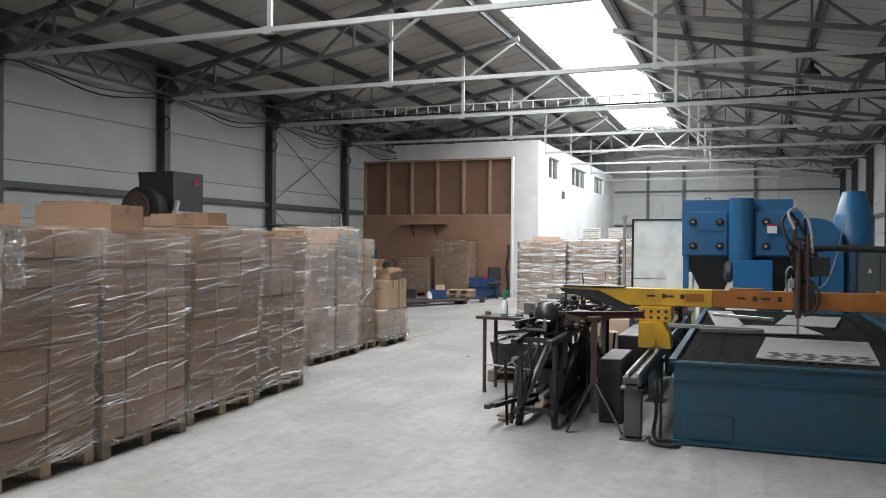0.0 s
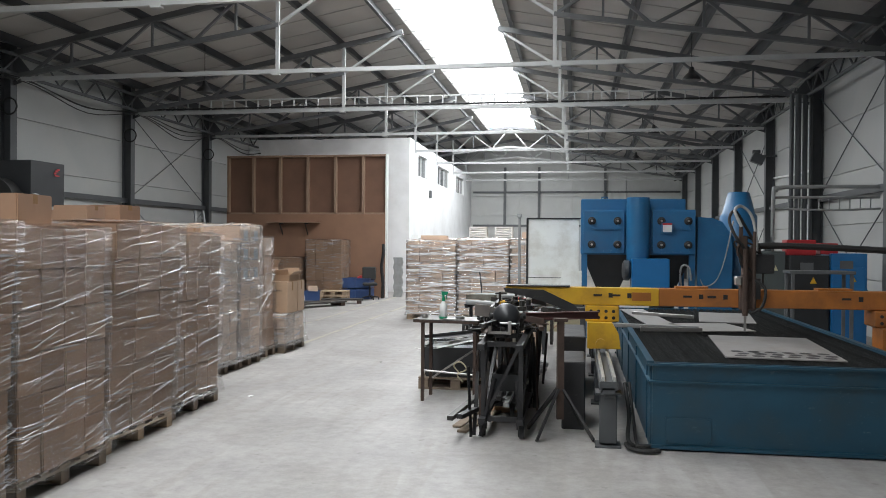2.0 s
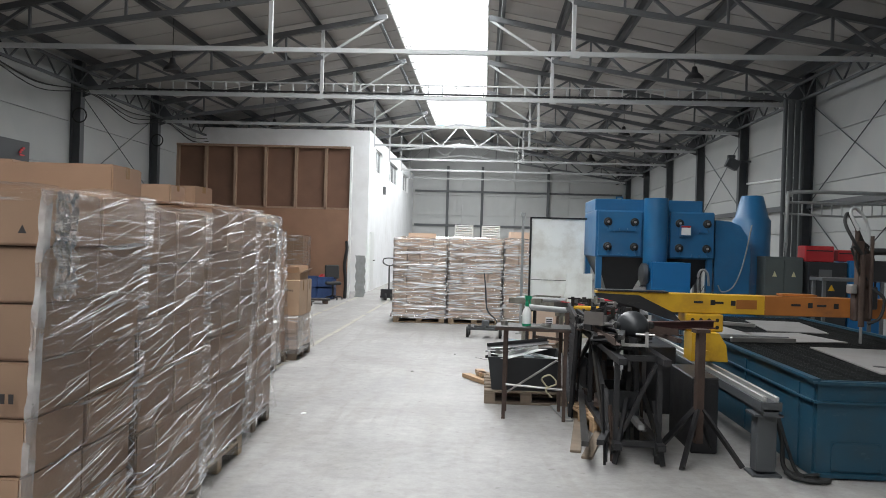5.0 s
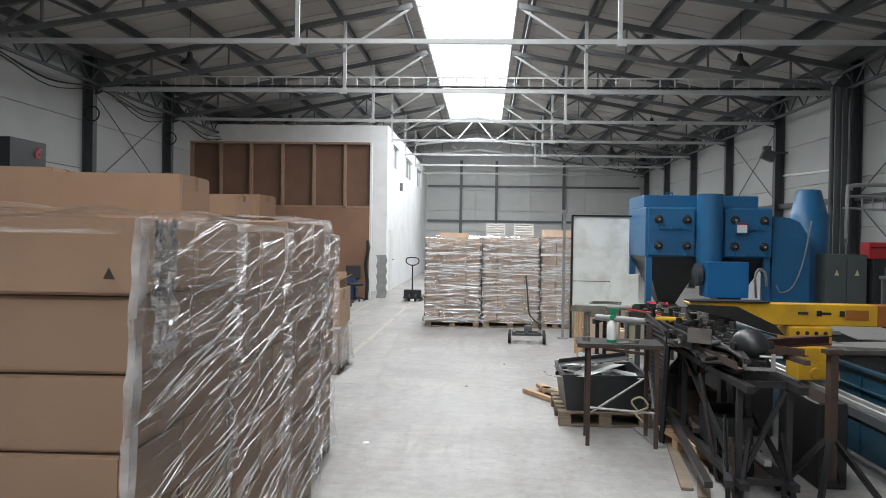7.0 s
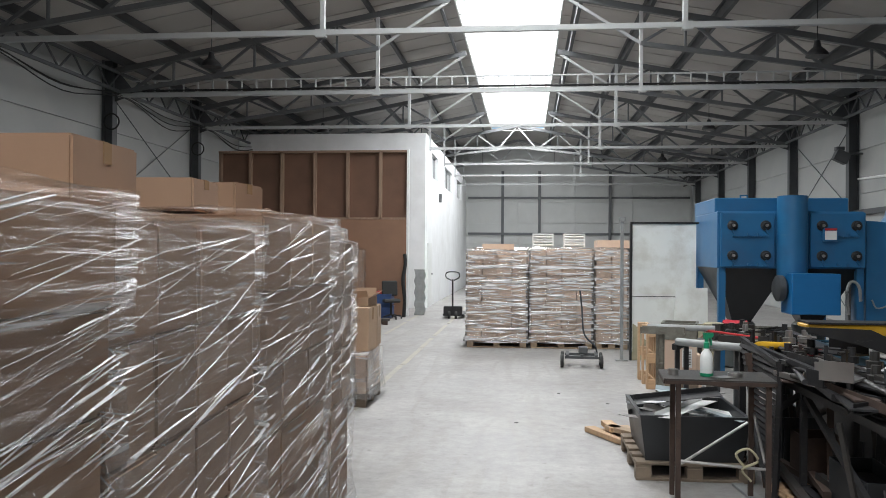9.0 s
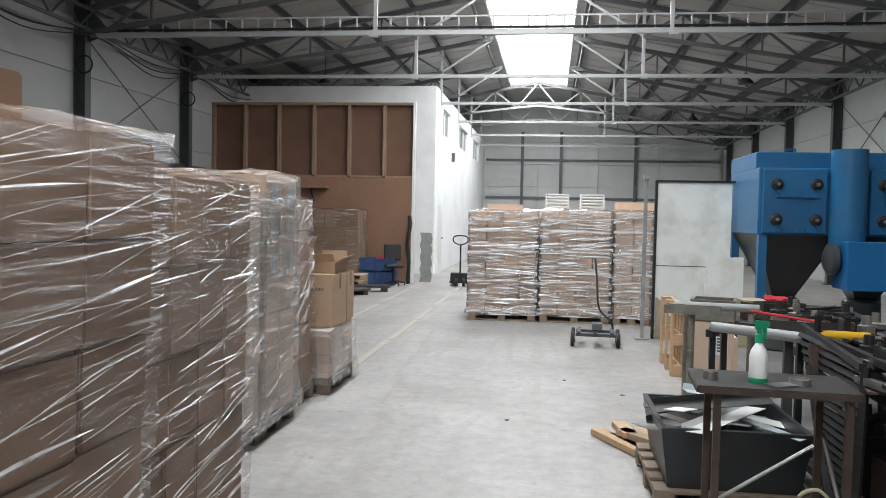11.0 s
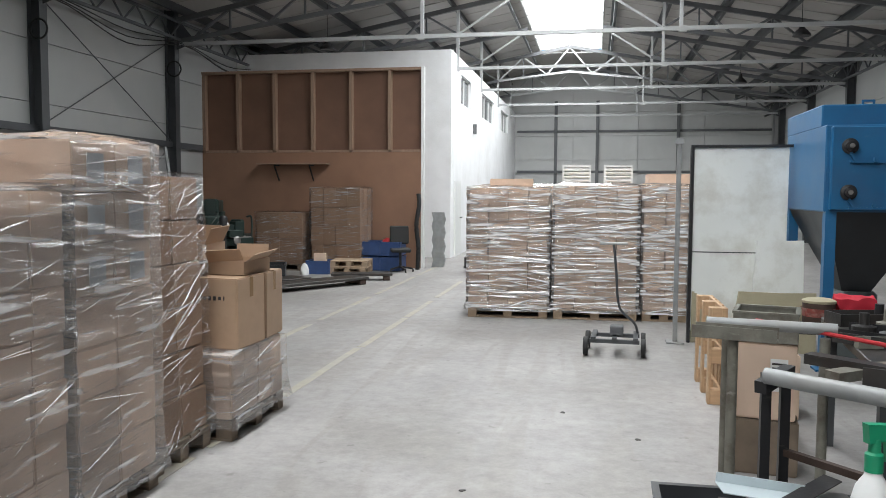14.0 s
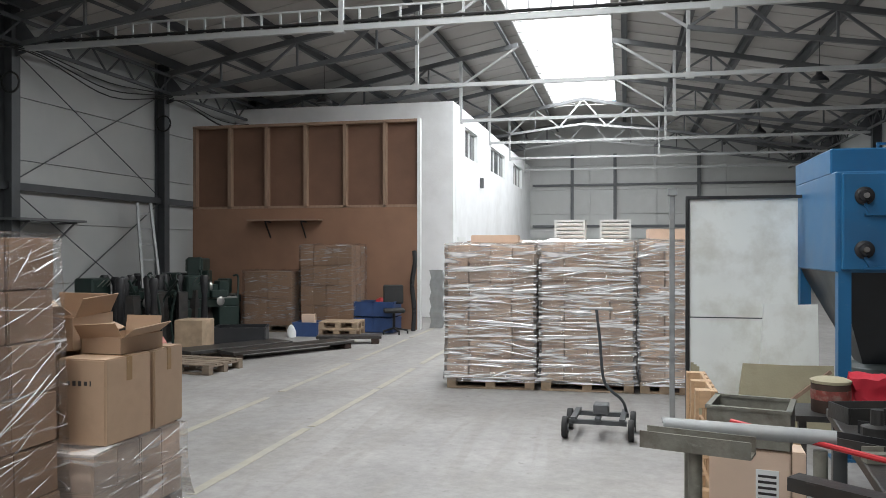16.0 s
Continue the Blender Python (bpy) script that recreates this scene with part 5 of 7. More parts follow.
for k in range(3):
    bm = BM()
    pts = []
    for i, y in enumerate(inside):
        pts.append((XL + 0.42 + 0.03 * k, y, 5.16 - 0.04 * k))
        pts.append((XL + 0.40 + 0.02 * k, y + BAY / 2, 5.02 - 0.09 * k - 0.05 * ((i + k) % 3)))
    hose(bm, pts, 0.012, 6)
    solid("sagging_cable", bm, M_RUBBER, "black cable sagging from column to column", "cable", smooth=True, group="cables along the eaves")
for y in inside[3:8]:
    bm = BM()
    hose(bm, [(0.17 * math.cos(a * math.pi / 6), -0.12, 0.17 * math.sin(a * math.pi / 6)) for a in range(13)], 0.018, 6, 2)
    solid("cable_coil", bm, M_RUBBER, "coil of black cable hung on a wall column", "cable", smooth=True, loc=(XL + 0.25, y, 4.55), group="cable coils on columns")


def pendant():
    t = thing("pendant_lamp", (0, 0, 0), 0, "black bell-shaped high-bay lamp hanging from the roof", "lamp", "high-bay lamps")
    bm = BM()
    lathe(bm, [(0.20, 0.0), (0.19, 0.05), (0.13, 0.12), (0.07, 0.17), (0.05, 0.28), (0.02, 0.30)], 20)
    part("shade", bm, M_BLACK, t, smooth=True)
    bm = BM()
    rod(bm, (0, 0, 0.29), (0, 0, 1.15), 0.008, 6)
    part("cord", bm, M_BLACK, t)
    return t


pend = pendant()
pend.matrix_basis = pose(-6.3, 17.0, 5.32)
for x, y in ((-6.3, 8.2), (-6.3, 25.6), (4.95, 8.2), (4.95, 17.0), (4.95, 25.6), (4.95, 33.5)):
    copy_thing(pend, pose(x, y, 5.32))

# ---- machine with round guard behind the loads ----
mc = thing("machining_centre", (-7.3, 11.15, 0), 0, "tall black machine tool with round guard and red emblem", "machine tool")
bm = BM()
box(bm, (-0.3, 0.8, 1.1), (1.9, 1.5, 2.2))
part("body", bm, M_CABINET, mc, bevel=0.02)
bm = BM()
prism(bm, [(-0.12, 2.7), (0.5, 2.62), (0.685, 2.35), (0.69, 3.12), (-0.16, 3.12)], 0.9, pose(0, 0.05, 0))
hd = part("head_box", bm, M_PLASTIC_BK, mc)
bm = BM()
for k, (dx, dz) in enumerate(((0.0, 0.0), (0.05, 0.03), (-0.04, -0.04))):
    box(bm, (0.70, 0.72 + dx, 2.98 + dz), (0.01, 0.08 - 0.01 * k, 0.03))
box(bm, (0.70, 0.73, 2.9), (0.01, 0.13, 0.02))
part("emblem", bm, M_RED, hd, "small red emblem")
bm = BM()
lathe(bm, [(0.40, 0), (0.44, 0.03), (0.44, 0.4), (0.36, 0.42)], 32, pose(0.12, 0.1, 2.38, 90, 0, 0) @ pose(0, 0, -0.1))
part("round_guard", bm, M_RUBBER, mc, "black round guard", smooth=True)
bm = BM()
lathe(bm, [(0.33, 0), (0.33, 0.03), (0.12, 0.06), (0.1, 0.12)], 28, pose(0.12, -0.33, 2.38, 90, 0, 0))
part("guard_face", bm, M_RUST, mc, "rusty brown face", smooth=True)
bm = BM()
bar(bm, (0.6, 0.1, 1.9), (0.75, 0.1, 2.55), 0.07)
part("arm", bm, M_STEEL_LT, mc)

# ---- workshop corner by the partition ----
for k, (x, y, rz, l) in enumerate(((-8.3, 20.6, 88, 2.6), (-8.1, 22.9, 4, 1.7), (-7.2, 21.6, 60, 1.2))):
    lt = thing("lathe", (x, y, 0), rz, "old dark green lathe with bare steel slides", "lathe", "old machine tools")
    for dx in (-l / 2 + 0.25, l / 2 - 0.25):
        bm = BM()
        box(bm, (dx, 0, 0.3), (0.45, 0.42, 0.6))
        part("pedestal", bm, M_LATHE, lt, bevel=0.015)
    bm = BM()
    box(bm, (0, 0, 0.68), (l, 0.34, 0.16))
    part("bed", bm, M_LATHE, lt, bevel=0.01)
    for dy in (-0.1, 0.1):
        bm = BM()
        box(bm, (0, dy, 0.775), (l * 0.96, 0.04, 0.03))
        part("slideway", bm, M_BARE, lt)
    bm = BM()
    box(bm, (-l / 2 + 0.28, 0, 1.0), (0.5, 0.4, 0.46))
    hs = part("headstock", bm, M_LATHE, lt, bevel=0.03)
    bm = BM()
    lathe(bm, [(0.13, 0), (0.13, 0.09), (0.06, 0.1), (0.05, 0.13)], 18, pose(-l / 2 + 0.53, 0, 1.0, 0, 90, 0))
    part("chuck", bm, M_BARE, hs, smooth=True)
    for j in range(3):
        bm = BM()
        rod(bm, (-l / 2 + 0.15 + 0.13 * j, -0.2, 1.08), (-l / 2 + 0.18 + 0.13 * j, -0.32, 1.2), 0.01, 6)
        part("lever", bm, M_BARE, hs)
    bm = BM()
    box(bm, (0.1, -0.02, 0.86), (0.34, 0.5, 0.14))
    box(bm, (0.1, 0, 0.98), (0.16, 0.16, 0.12))
    cg = part("carriage", bm, M_LATHE, lt, bevel=0.01)
    bm = BM()
    lathe(bm, [(0.08, 0), (0.09, 0.01), (0.08, 0.02), (0.02, 0.03)], 16, pose(0.1, -0.28, 0.72, 90, 0, 0))
    part("handwheel", bm, M_BARE, cg, smooth=True)
    bm = BM()
    box(bm, (l / 2 - 0.3, 0, 0.95), (0.24, 0.22, 0.32))
    part("tailstock", bm, M_LATHE, lt, bevel=0.02)
ml = thing("milling_machine", (-7.75, 22.2, 0), 20, "dark green upright milling machine", "machine tool", "old machine tools")
for nm, c, s in (("base", (0, 0, 0.12), (0.7, 0.8, 0.24)), ("column", (0, 0.15, 0.75), (0.42, 0.45, 1.1)), ("ram", (0, -0.1, 1.42), (0.34, 0.9, 0.26)), ("table", (0, -0.28, 0.86), (1.1, 0.3, 0.1)), ("knee", (0, -0.25, 0.6), (0.36, 0.4, 0.42)), ("motor_head", (0, -0.46, 1.35), (0.26, 0.24, 0.46))):
    bm = BM()
    box(bm, c, s)
    part(nm, bm, M_LATHE, ml, bevel=0.02)
# ladder
ld = thing("step_ladder", (-8.75, 21.9, 0), -40, "worn grey ladder leaning against the wall", "ladder")
for dy in (-0.19, 0.19):
    bm = BM()
    bar(bm, (0.55, dy, 0.02), (-0.25, dy * 0.7, 2.7), 0.05, 0.07)
    part("stile", bm, M_GALV, ld)
for k in range(8):
    f = (k + 0.7) / 8.4
    bm = BM()
    bar(bm, (0.55 - 0.8 * f, -0.18 + 0.05 * f, 0.02 + 2.68 * f), (0.55 - 0.8 * f, 0.18 - 0.05 * f, 0.02 + 2.68 * f), 0.035)
    part("rung", bm, M_GALV, ld)
bm = BM()
box(bm, (-9.15, 19.4, 2.26), (0.4, 1.7, 0.04))
for y in (18.8, 20.0):
    bar(bm, (-9.38, y, 1.9), (-9.0, y, 2.24), 0.03)
    bar(bm, (-9.38, y, 2.22), (-8.96, y, 2.22), 0.03)
solid("wall_shelf", bm, M_STEEL_GY, "narrow bracketed steel shelf on the panel wall", "shelf")

load(-6.45, 23.1, 1.1, 0.8, 1.27, 2, 2, 2, M_CARD, M_FILM, 61, 0, "large brown carton on a pallet in dull film", "wrapped loads by the partition", M_PALLET_DK)
load(-5.18, 23.25, 1.16, 0.9, 1.82, 4, 3, 4, M_CARD, M_FILM, 62, 0, "tall cartons on a pallet in torn clear film", "wrapped loads by the partition", M_PALLET_DK)


def bin_(x, y, z, s, rz, material, label, group):
    t = thing("storage_bin", (x, y, z), rz, label, "bin", group)
    bm = BM()
    w, l, h = s
    box(bm, (0, 0, 0.01), (w, l, 0.02))
    part("base", bm, material, t)
    for dx, dy, sx, sy in ((-w / 2, 0, 0.015, l), (w / 2, 0, 0.015, l), (0, -l / 2, w - 0.02, 0.015), (0, l / 2, w - 0.02, 0.015)):
        bm = BM()
        box(bm, (dx, dy, h / 2), (sx, sy, h))
        box(bm, (dx, dy, h - 0.015), (sx + (0.02 if sx < 0.1 else 0), sy + (0.02 if sy < 0.1 else 0), 0.03))
        part("side", bm, material, t)
    return t


M_BINBLUE = mat("blue_bin_plastic", (0.035, 0.075, 0.20), 0.45, vary=0.12)
for x, z in ((-4.42, 0.02), (-3.98, 0.02), (-4.42, 0.35), (-3.98, 0.35)):
    bin_(x, 23.25, z, (0.42, 0.6, 0.30), 0, M_BINBLUE, "stacked dark blue plastic bin with clutter", "blue bins")
bin_(-5.35, 22.3, 0.0, (0.5, 0.5, 0.28), 5, M_BINBLUE, "dark blue plastic bin on the floor", "blue bins")
loose_box(-5.35, 22.3, 0.03, (0.26, 0.2, 0.4), 10, M_CARD_LT, "small pale carton standing in a blue bin", "small cartons")
for x, y, z, r, mt, lb in ((-4.1, 23.2, 0.55, 0.12, M_RED, "red plastic bag lying in a bin"), (-5.55, 21.9, 0.05, 0.09, M_WHITE, "white canister on the floor"), (-5.85, 20.9, 0.05, 0.09, M_WHITE, "white canister on the floor")):
    bm = BM()
    bmesh.ops.create_icosphere(bm, subdivisions=3, radius=r)
    for v in bm.verts:
        v.co *= 1 + 0.25 * noise.noise(v.co * 14)
        v.co.z = max(v.co.z * (1.0 if mt is M_RED else 2.2), -r * 0.5)
    solid("plastic_bag" if mt is M_RED else "canister", bm, mt, lb, "bag" if mt is M_RED else "canister", smooth=True, loc=(x, y, z + r * 0.5 - (0.05 if mt is M_WHITE else 0.0)))
for x, y, rz, mt in ((-4.75, 22.55, 4, M_PALLET), (-6.3, 17.75, -12, M_PALLET_DK), (-5.2, 17.6, -8, M_PALLET_DK)):
    t = thing("wooden_pallet", (x, y, 0), rz, "empty wooden pallet lying on the floor", "pallet", "empty pallets")
    pallet_parts(t, 1.1 if mt is M_PALLET_DK else 0.8, 0.8, mt)
    if mt is M_PALLET:
        pallet_parts(t, 0.8, 0.8, mt, pose(0.02, 0.01, 0.146, 0, 0, 3))
for x, y, l, w, rz in ((-4.6, 19.6, 2.4, 0.5, 58), (-5.5, 19.4, 2.0, 0.6, 62), (-4.1, 21.2, 1.2, 0.35, 15)):
    t = thing("steel_plate", (x, y, 0), rz, "heavy dark steel plate lying on timber blocks", "steel plate", "plates on the floor")
    bm = BM()
    box(bm, (0, 0, 0.12), (l, w, 0.05))
    part("plate", bm, M_MILL, t, bevel=0.005)
    for dx in (-l / 2 + 0.12, l / 2 - 0.12):
        bm = BM()
        box(bm, (dx, 0, 0.046), (0.14, w * 0.9, 0.09))
        part("timber_block", bm, M_RUST, t, bevel=0.006)
bm = BM()
prism(bm, [(-0.3, 0.0), (0.32, 0.0), (0.12, 0.22), (-0.12, 0.5), (-0.26, 0.5)], 0.35)
solid("steel_ramp", bm, mat("faded_red_paint", (0.42, 0.14, 0.11), 0.55, vary=0.12), "faded red steel wedge on the floor", "ramp", bevel=0.01, loc=(-5.6, 17.1, 0.0), rz=-15)
cr = thing("wooden_crate", (-6.35, 19.6, 0), 5, "dirty pale wooden crate on the floor", "crate")
bm = BM()
box(bm, (0, 0, 0.31), (0.5, 0.5, 0.46))
part("body", bm, M_PALLET, cr, bevel=0.01)
bm = BM()
box(bm, (0, 0, 0.04), (0.5, 0.5, 0.08))
part("skid", bm, M_PALLET_DK, cr)
bin_(-5.85, 20.35, 0.0, (0.9, 0.7, 0.36), 20, M_PLASTIC_BK, "black open steel tray on the floor", "black trays")
# black seat and upright bar
ch = thing("office_chair", (-3.75, 22.95, 0), 20, "worn black office chair by the partition", "chair")
bm = BM()
box(bm, (0, 0, 0.48), (0.44, 0.42, 0.09))
part("seat", bm, M_RUBBER, ch, bevel=0.03)
bm = BM()
box(bm, (0, 0.22, 0.8), (0.42, 0.07, 0.4), Matrix.Rotation(radians(-8), 4, "X"))
part("backrest", bm, M_RUBBER, ch, bevel=0.025)
bm = BM()
rod(bm, (0, 0, 0.1), (0, 0, 0.44), 0.03, 10)
part("stem", bm, M_BLACK, ch)
for k in range(5):
    a = k * 2 * math.pi / 5
    bm = BM()
    bar(bm, (0, 0, 0.12), (0.28 * math.cos(a), 0.28 * math.sin(a), 0.07), 0.035)
    lg = part("foot", bm, M_BLACK, ch)
    bm = BM()
    rod(bm, (0.28 * math.cos(a) - 0.015, 0.28 * math.sin(a), 0.03), (0.28 * math.cos(a) + 0.015, 0.28 * math.sin(a), 0.03), 0.03, 10)
    part("castor", bm, M_RUBBER, lg)
bm = BM()
hose(bm, [(0, 0, 0.0), (0.02, 0, 0.5), (-0.03, 0.02, 1.0), (0.03, 0.03, 1.45), (0.0, 0.1, 1.7)], 0.05, 8)
solid("rolled_hose", bm, M_RUBBER, "black rolled strip leaning on the partition edge", "strip", smooth=True, loc=(-3.5, 23.55, 0))
bm = BM()
pts = [(0.02 * ((k % 2) * 2 - 1) + 0.12, k * 0.16) for k in range(9)]
prism(bm, [(x + 0.2, z) for x, z in pts] + [(x - 0.08, z) for x, z in pts[::-1]], 0.12)
solid("insulation_strip", bm, M_GALV, "crumpled grey foil insulation leaning on the wall", "insulation", loc=(-3.35, 24.3, 0))

# machine parts and bars piled round the old lathes
r5 = random.Random(21)
for k in range(46):
    x, y = r5.uniform(-8.9, -6.9), r5.uniform(19.3, 22.6)
    bm = BM()
    if k % 3 == 0:
        hose(bm, [(0, 0, 0), (0.05, 0.02, 0.5), (r5.uniform(-0.2, 0.2), 0.1, r5.uniform(0.8, 1.25)), (r5.uniform(-0.3, 0.3), 0.25, r5.uniform(0.9, 1.3))], 0.022, 8)
        nm, lb = "bent_pipe", "dark bent pipe standing among old machines"
    elif k % 3 == 1:
        lathe(bm, [(0.1, 0), (0.13, 0.02), (0.13, 0.3), (0.07, 0.36), (0.05, r5.uniform(0.6, 1.15)), (0.09, 1.2), (0.06, 1.25)], 16)
        nm, lb = "machine_spindle", "oily turned machine spindle standing on the floor"
    else:
        prism(bm, [(-0.22, 0), (0.22, 0), (0.18, 0.35), (0.07, 0.6), (0.05, 0.95), (-0.12, 0.95), (-0.15, 0.5)], 0.16)
        nm, lb = "machine_casting", "dark iron machine casting on the floor"
    solid(nm, bm, (M_LATHE, M_BLACK, M_MILL)[k % 3], lb, "machine part", smooth=k % 3 < 2, loc=(x, y, 0), rz=r5.uniform(0, 360), group="parts round the old lathes")

# ---- steel rack with offcuts ----
RX0, RX1, RY0, RY1, RZ = 1.69, 2.03, 6.2, 9.3, 0.84
rk = thing("steel_rack", (0, 0, 0), 0, "black welded steel rack on castors loaded with bar offcuts", "rack")
for x in (RX0, RX1):
    for y in (RY0, 7.75, RY1):
        bm = BM()
        box(bm, (x, y, 0.48), (0.04, 0.04, 0.74))
        lg = part("post", bm, M_BLACK, rk)
        bm = BM()
        box(bm, (x, y, 0.105), (0.07, 0.05, 0.07))
        part("castor_fork", bm, M_BLACK, lg)
        bm = BM()
        rod(bm, (x - 0.02, y, 0.052), (x + 0.02, y, 0.052), 0.052, 14)
        part("castor_wheel", bm, M_RUBBER, lg)
    for z in (RZ, 0.16):
        bm = BM()
        box(bm, (x, (RY0 + RY1) / 2 - (0.1 if z > 0.5 else 0), z), (0.06, RY1 - RY0 + 0.3, 0.05))
        part("long_rail", bm, M_BLACK, rk)
    bm = BM()
    bar(bm, (x, RY0 + 0.03, 0.2), (x, 7.7, 0.8), 0.035)
    part("brace", bm, M_BLACK, rk)
    bm = BM()
    bar(bm, (x, 7.8, 0.8), (x, RY1, 0.2), 0.035)
    part("brace", bm, M_BLACK, rk)
for y in (RY0, 6.9, 7.75, 8.5, RY1):
    for z in (RZ, 0.16):
        bm = BM()
        box(bm, ((RX0 + RX1) / 2, y, z), (RX1 - RX0, 0.045, 0.045))
        part("cross_rail", bm, M_BLACK, rk)
bm = BM()
bar(bm, (RX0 + 0.03, RY0, 0.2), (RX1 - 0.03, RY0, 0.8), 0.03)
part("end_brace", bm, M_BLACK, rk)
for x in (RX0 + 0.05, RX0 + 0.17, RX0 + 0.29):
    for y in (6.5, 7.3, 8.2, 9.0):
        bm = BM()
        rod(bm, (x, y, 0.86), (x, y, 0.98 + 0.05 * ((x * 7 + y) % 1)), 0.012, 6)
        part("stop_pin", bm, M_BLACK, rk)

# bars and offcuts on the rack: each one a loose thing
r3 = random.Random(11)
for k in range(58):
    l = r3.choice((0.35, 0.5, 0.8, 1.3, 1.9))
    x = r3.uniform(RX0 - 0.06, RX1 + 0.1)
    y = r3.uniform(RY0 + l * 0.35, RY1 - l * 0.35)
    z = 0.868 + 0.022 * (k // 8)
    kind = k % 4
    bm = BM()
    if kind == 0:
        box(bm, (0, 0, 0.018), (0.04, l, 0.036))
    elif kind == 1:
        box(bm, (0, 0, 0.004), (0.055, l, 0.008))
        box(bm, (-0.024, 0, 0.03), (0.007, l, 0.05))
    elif kind == 2:
        rod(bm, (0, -l / 2, 0.018), (0, l / 2, 0.018), 0.018, 10)
    else:
        box(bm, (0, 0, 0.006), (0.14, l * 0.5, 0.012))
    solid("steel_bar", bm, (M_MILL, M_BLACK, M_BARE, M_BLACK, M_RUST, M_MILL, M_BLACK)[k % 7], "loose steel bar offcut lying on the rack", "steel bar", group="offcuts on the rack", loc=(x, y, z), rz=r3.uniform(-14, 14) if l > 0.6 else r3.uniform(-60, 60))
for k in range(12):
    l = r3.uniform(0.8, 2.2)
    bm = BM()
    box(bm, (0, 0, 0.02), (0.05, l, 0.04))
    solid("steel_bar", bm, (M_MILL, M_RUST, M_GALV)[k % 3], "long steel bar lying on the low rails of the rack", "steel bar", group="offcuts on the rack", loc=(r3.uniform(RX0 + 0.05, RX1 - 0.05), r3.uniform(7.0, 8.4), 0.185 + 0.04 * (k // 4)), rz=r3.uniform(-9, 9))
for x0, y0, z0, x1, y1, z1, mt, lb in ((1.42, 5.95, 0.20, 1.66, 8.2, 0.205, M_MILL, "long angle bar projecting from the rack foot"), (1.52, 5.85, 0.24, 2.0, 7.6, 0.22, M_BLACK, "long black bar projecting from the rack foot")):
    bm = BM()
    bar(bm, (x0, y0, z0), (x1, y1, z1), 0.055, 0.04)
    solid("angle_bar", bm, mt, lb, "steel bar")
for x, y, s, mt, rz in ((1.86, 8.6, (0.27, 0.5, 0.34), M_PLASTIC_BK, 2), (1.86, 7.1, (0.26, 0.6, 0.28), M_PLASTIC_BK, -2), (1.86, 7.98, (0.26, 0.3, 0.3), M_RUST, 2)):
    t = thing("scrap_box", (x, y, 0.19), rz, "dirty open box of metal scrap under the rack", "scrap box", "scrap boxes under the rack")
    for dx, dy, sx, sy in ((-s[0] / 2, 0, 0.012, s[1]), (s[0] / 2, 0, 0.012, s[1]), (0, -s[1] / 2, s[0] - 0.015, 0.012), (0, s[1] / 2, s[0] - 0.015, 0.012)):
        bm = BM()
        box(bm, (dx, dy, s[2] / 2), (sx, sy, s[2]))
        part("side", bm, mt, t)
    bm = BM()
    box(bm, (0, 0, 0.1), (s[0] - 0.02, s[1] - 0.02, 0.18))
    part("scrap", bm, M_MILL, t)
# welding helmet
hm = thing("welding_helmet", (1.865, 6.55, 0.95), 200, "black welding helmet lying on the rack", "helmet")
bm = BM()
bmesh.ops.create_uvsphere(bm, u_segments=20, v_segments=12, radius=0.13)
for v in list(bm.verts):
    v.co.z *= 1.0 if v.co.z > 0 else 0.75
    v.co.y *= 1.15
    if v.co.y < -0.1:
        v.co.y = -0.1 + (v.co.y + 0.1) * 0.4
for v in bm.verts:
    v.co.z += 0.11
part("shell", bm, M_PLASTIC_BK, hm, smooth=True)
bm = BM()
box(bm, (0, -0.135, 0.15), (0.13, 0.03, 0.1))
part("visor", bm, M_GLASSDK, hm, "dark glass visor", bevel=0.008)
for sx in (-1, 1):
    bm = BM()
    rod(bm, (sx * 0.145, 0.03, 0.12), (sx * 0.175, 0.03, 0.12), 0.028, 12)
    part("headband_knob", bm, M_RUBBER, hm)
# grinder, gloves and small clutter on the rack
for k, (x, y, z, l, mt) in enumerate(((1.75, 8.7, 1.0, 0.3, M_YELLOW), (1.95, 8.35, 0.99, 0.26, M_RED), (1.8, 7.7, 0.99, 0.25, M_BARE), (2.05, 7.4, 0.98, 0.28, M_STEEL_LT))):
    t = thing("angle_grinder", (x, y, z), 50 * k, "hand grinder with dirty guard lying among offcuts", "grinder", "hand tools on the rack")
    bm = BM()
    rod(bm, (-l / 2, 0, 0.035), (l / 2, 0, 0.035), 0.035, 12, 0.028)
    part("body", bm, mt, t, smooth=True)
    bm = BM()
    lathe(bm, [(0.07, 0.0), (0.07, 0.02), (0.03, 0.03)], 16, pose(l / 2 + 0.03, 0, 0.01))
    part("disc_guard", bm, M_BARE, t, smooth=True)

# ---- tripod stand ----
tp = thing("work_stand", (2.38, 6.35, 0), 12, "rusty dark steel work stand with splayed flat legs", "stand")
bm = BM()
box(bm, (0, 0, 0.60), (0.06, 0.06, 0.9))
part("post", bm, M_RUST, tp)
bm = BM()
box(bm, (0, 0, 1.06), (0.12, 0.09, 0.03))
part("head", bm, M_RUST, tp)
for k in range(4):
    a = math.pi / 4 + k * math.pi / 2
    bm = BM()
    bar(bm, (0.03 * math.cos(a), 0.03 * math.sin(a), 0.42), (0.36 * math.cos(a), 0.36 * math.sin(a), 0.012), 0.06, 0.02, a)
    part("leg", bm, M_BLACK, tp)
rd = thing("red_beam", (2.3, 7.05, 1.0), -62, "dull red steel beam lying across stand and rack", "beam")
bm = BM()
box(bm, (0, 0, 0.0), (0.07, 1.0, 0.01))
box(bm, (0, 0, 0.033), (0.01, 1.0, 0.06))
box(bm, (0, 0, 0.065), (0.07, 1.0, 0.01))
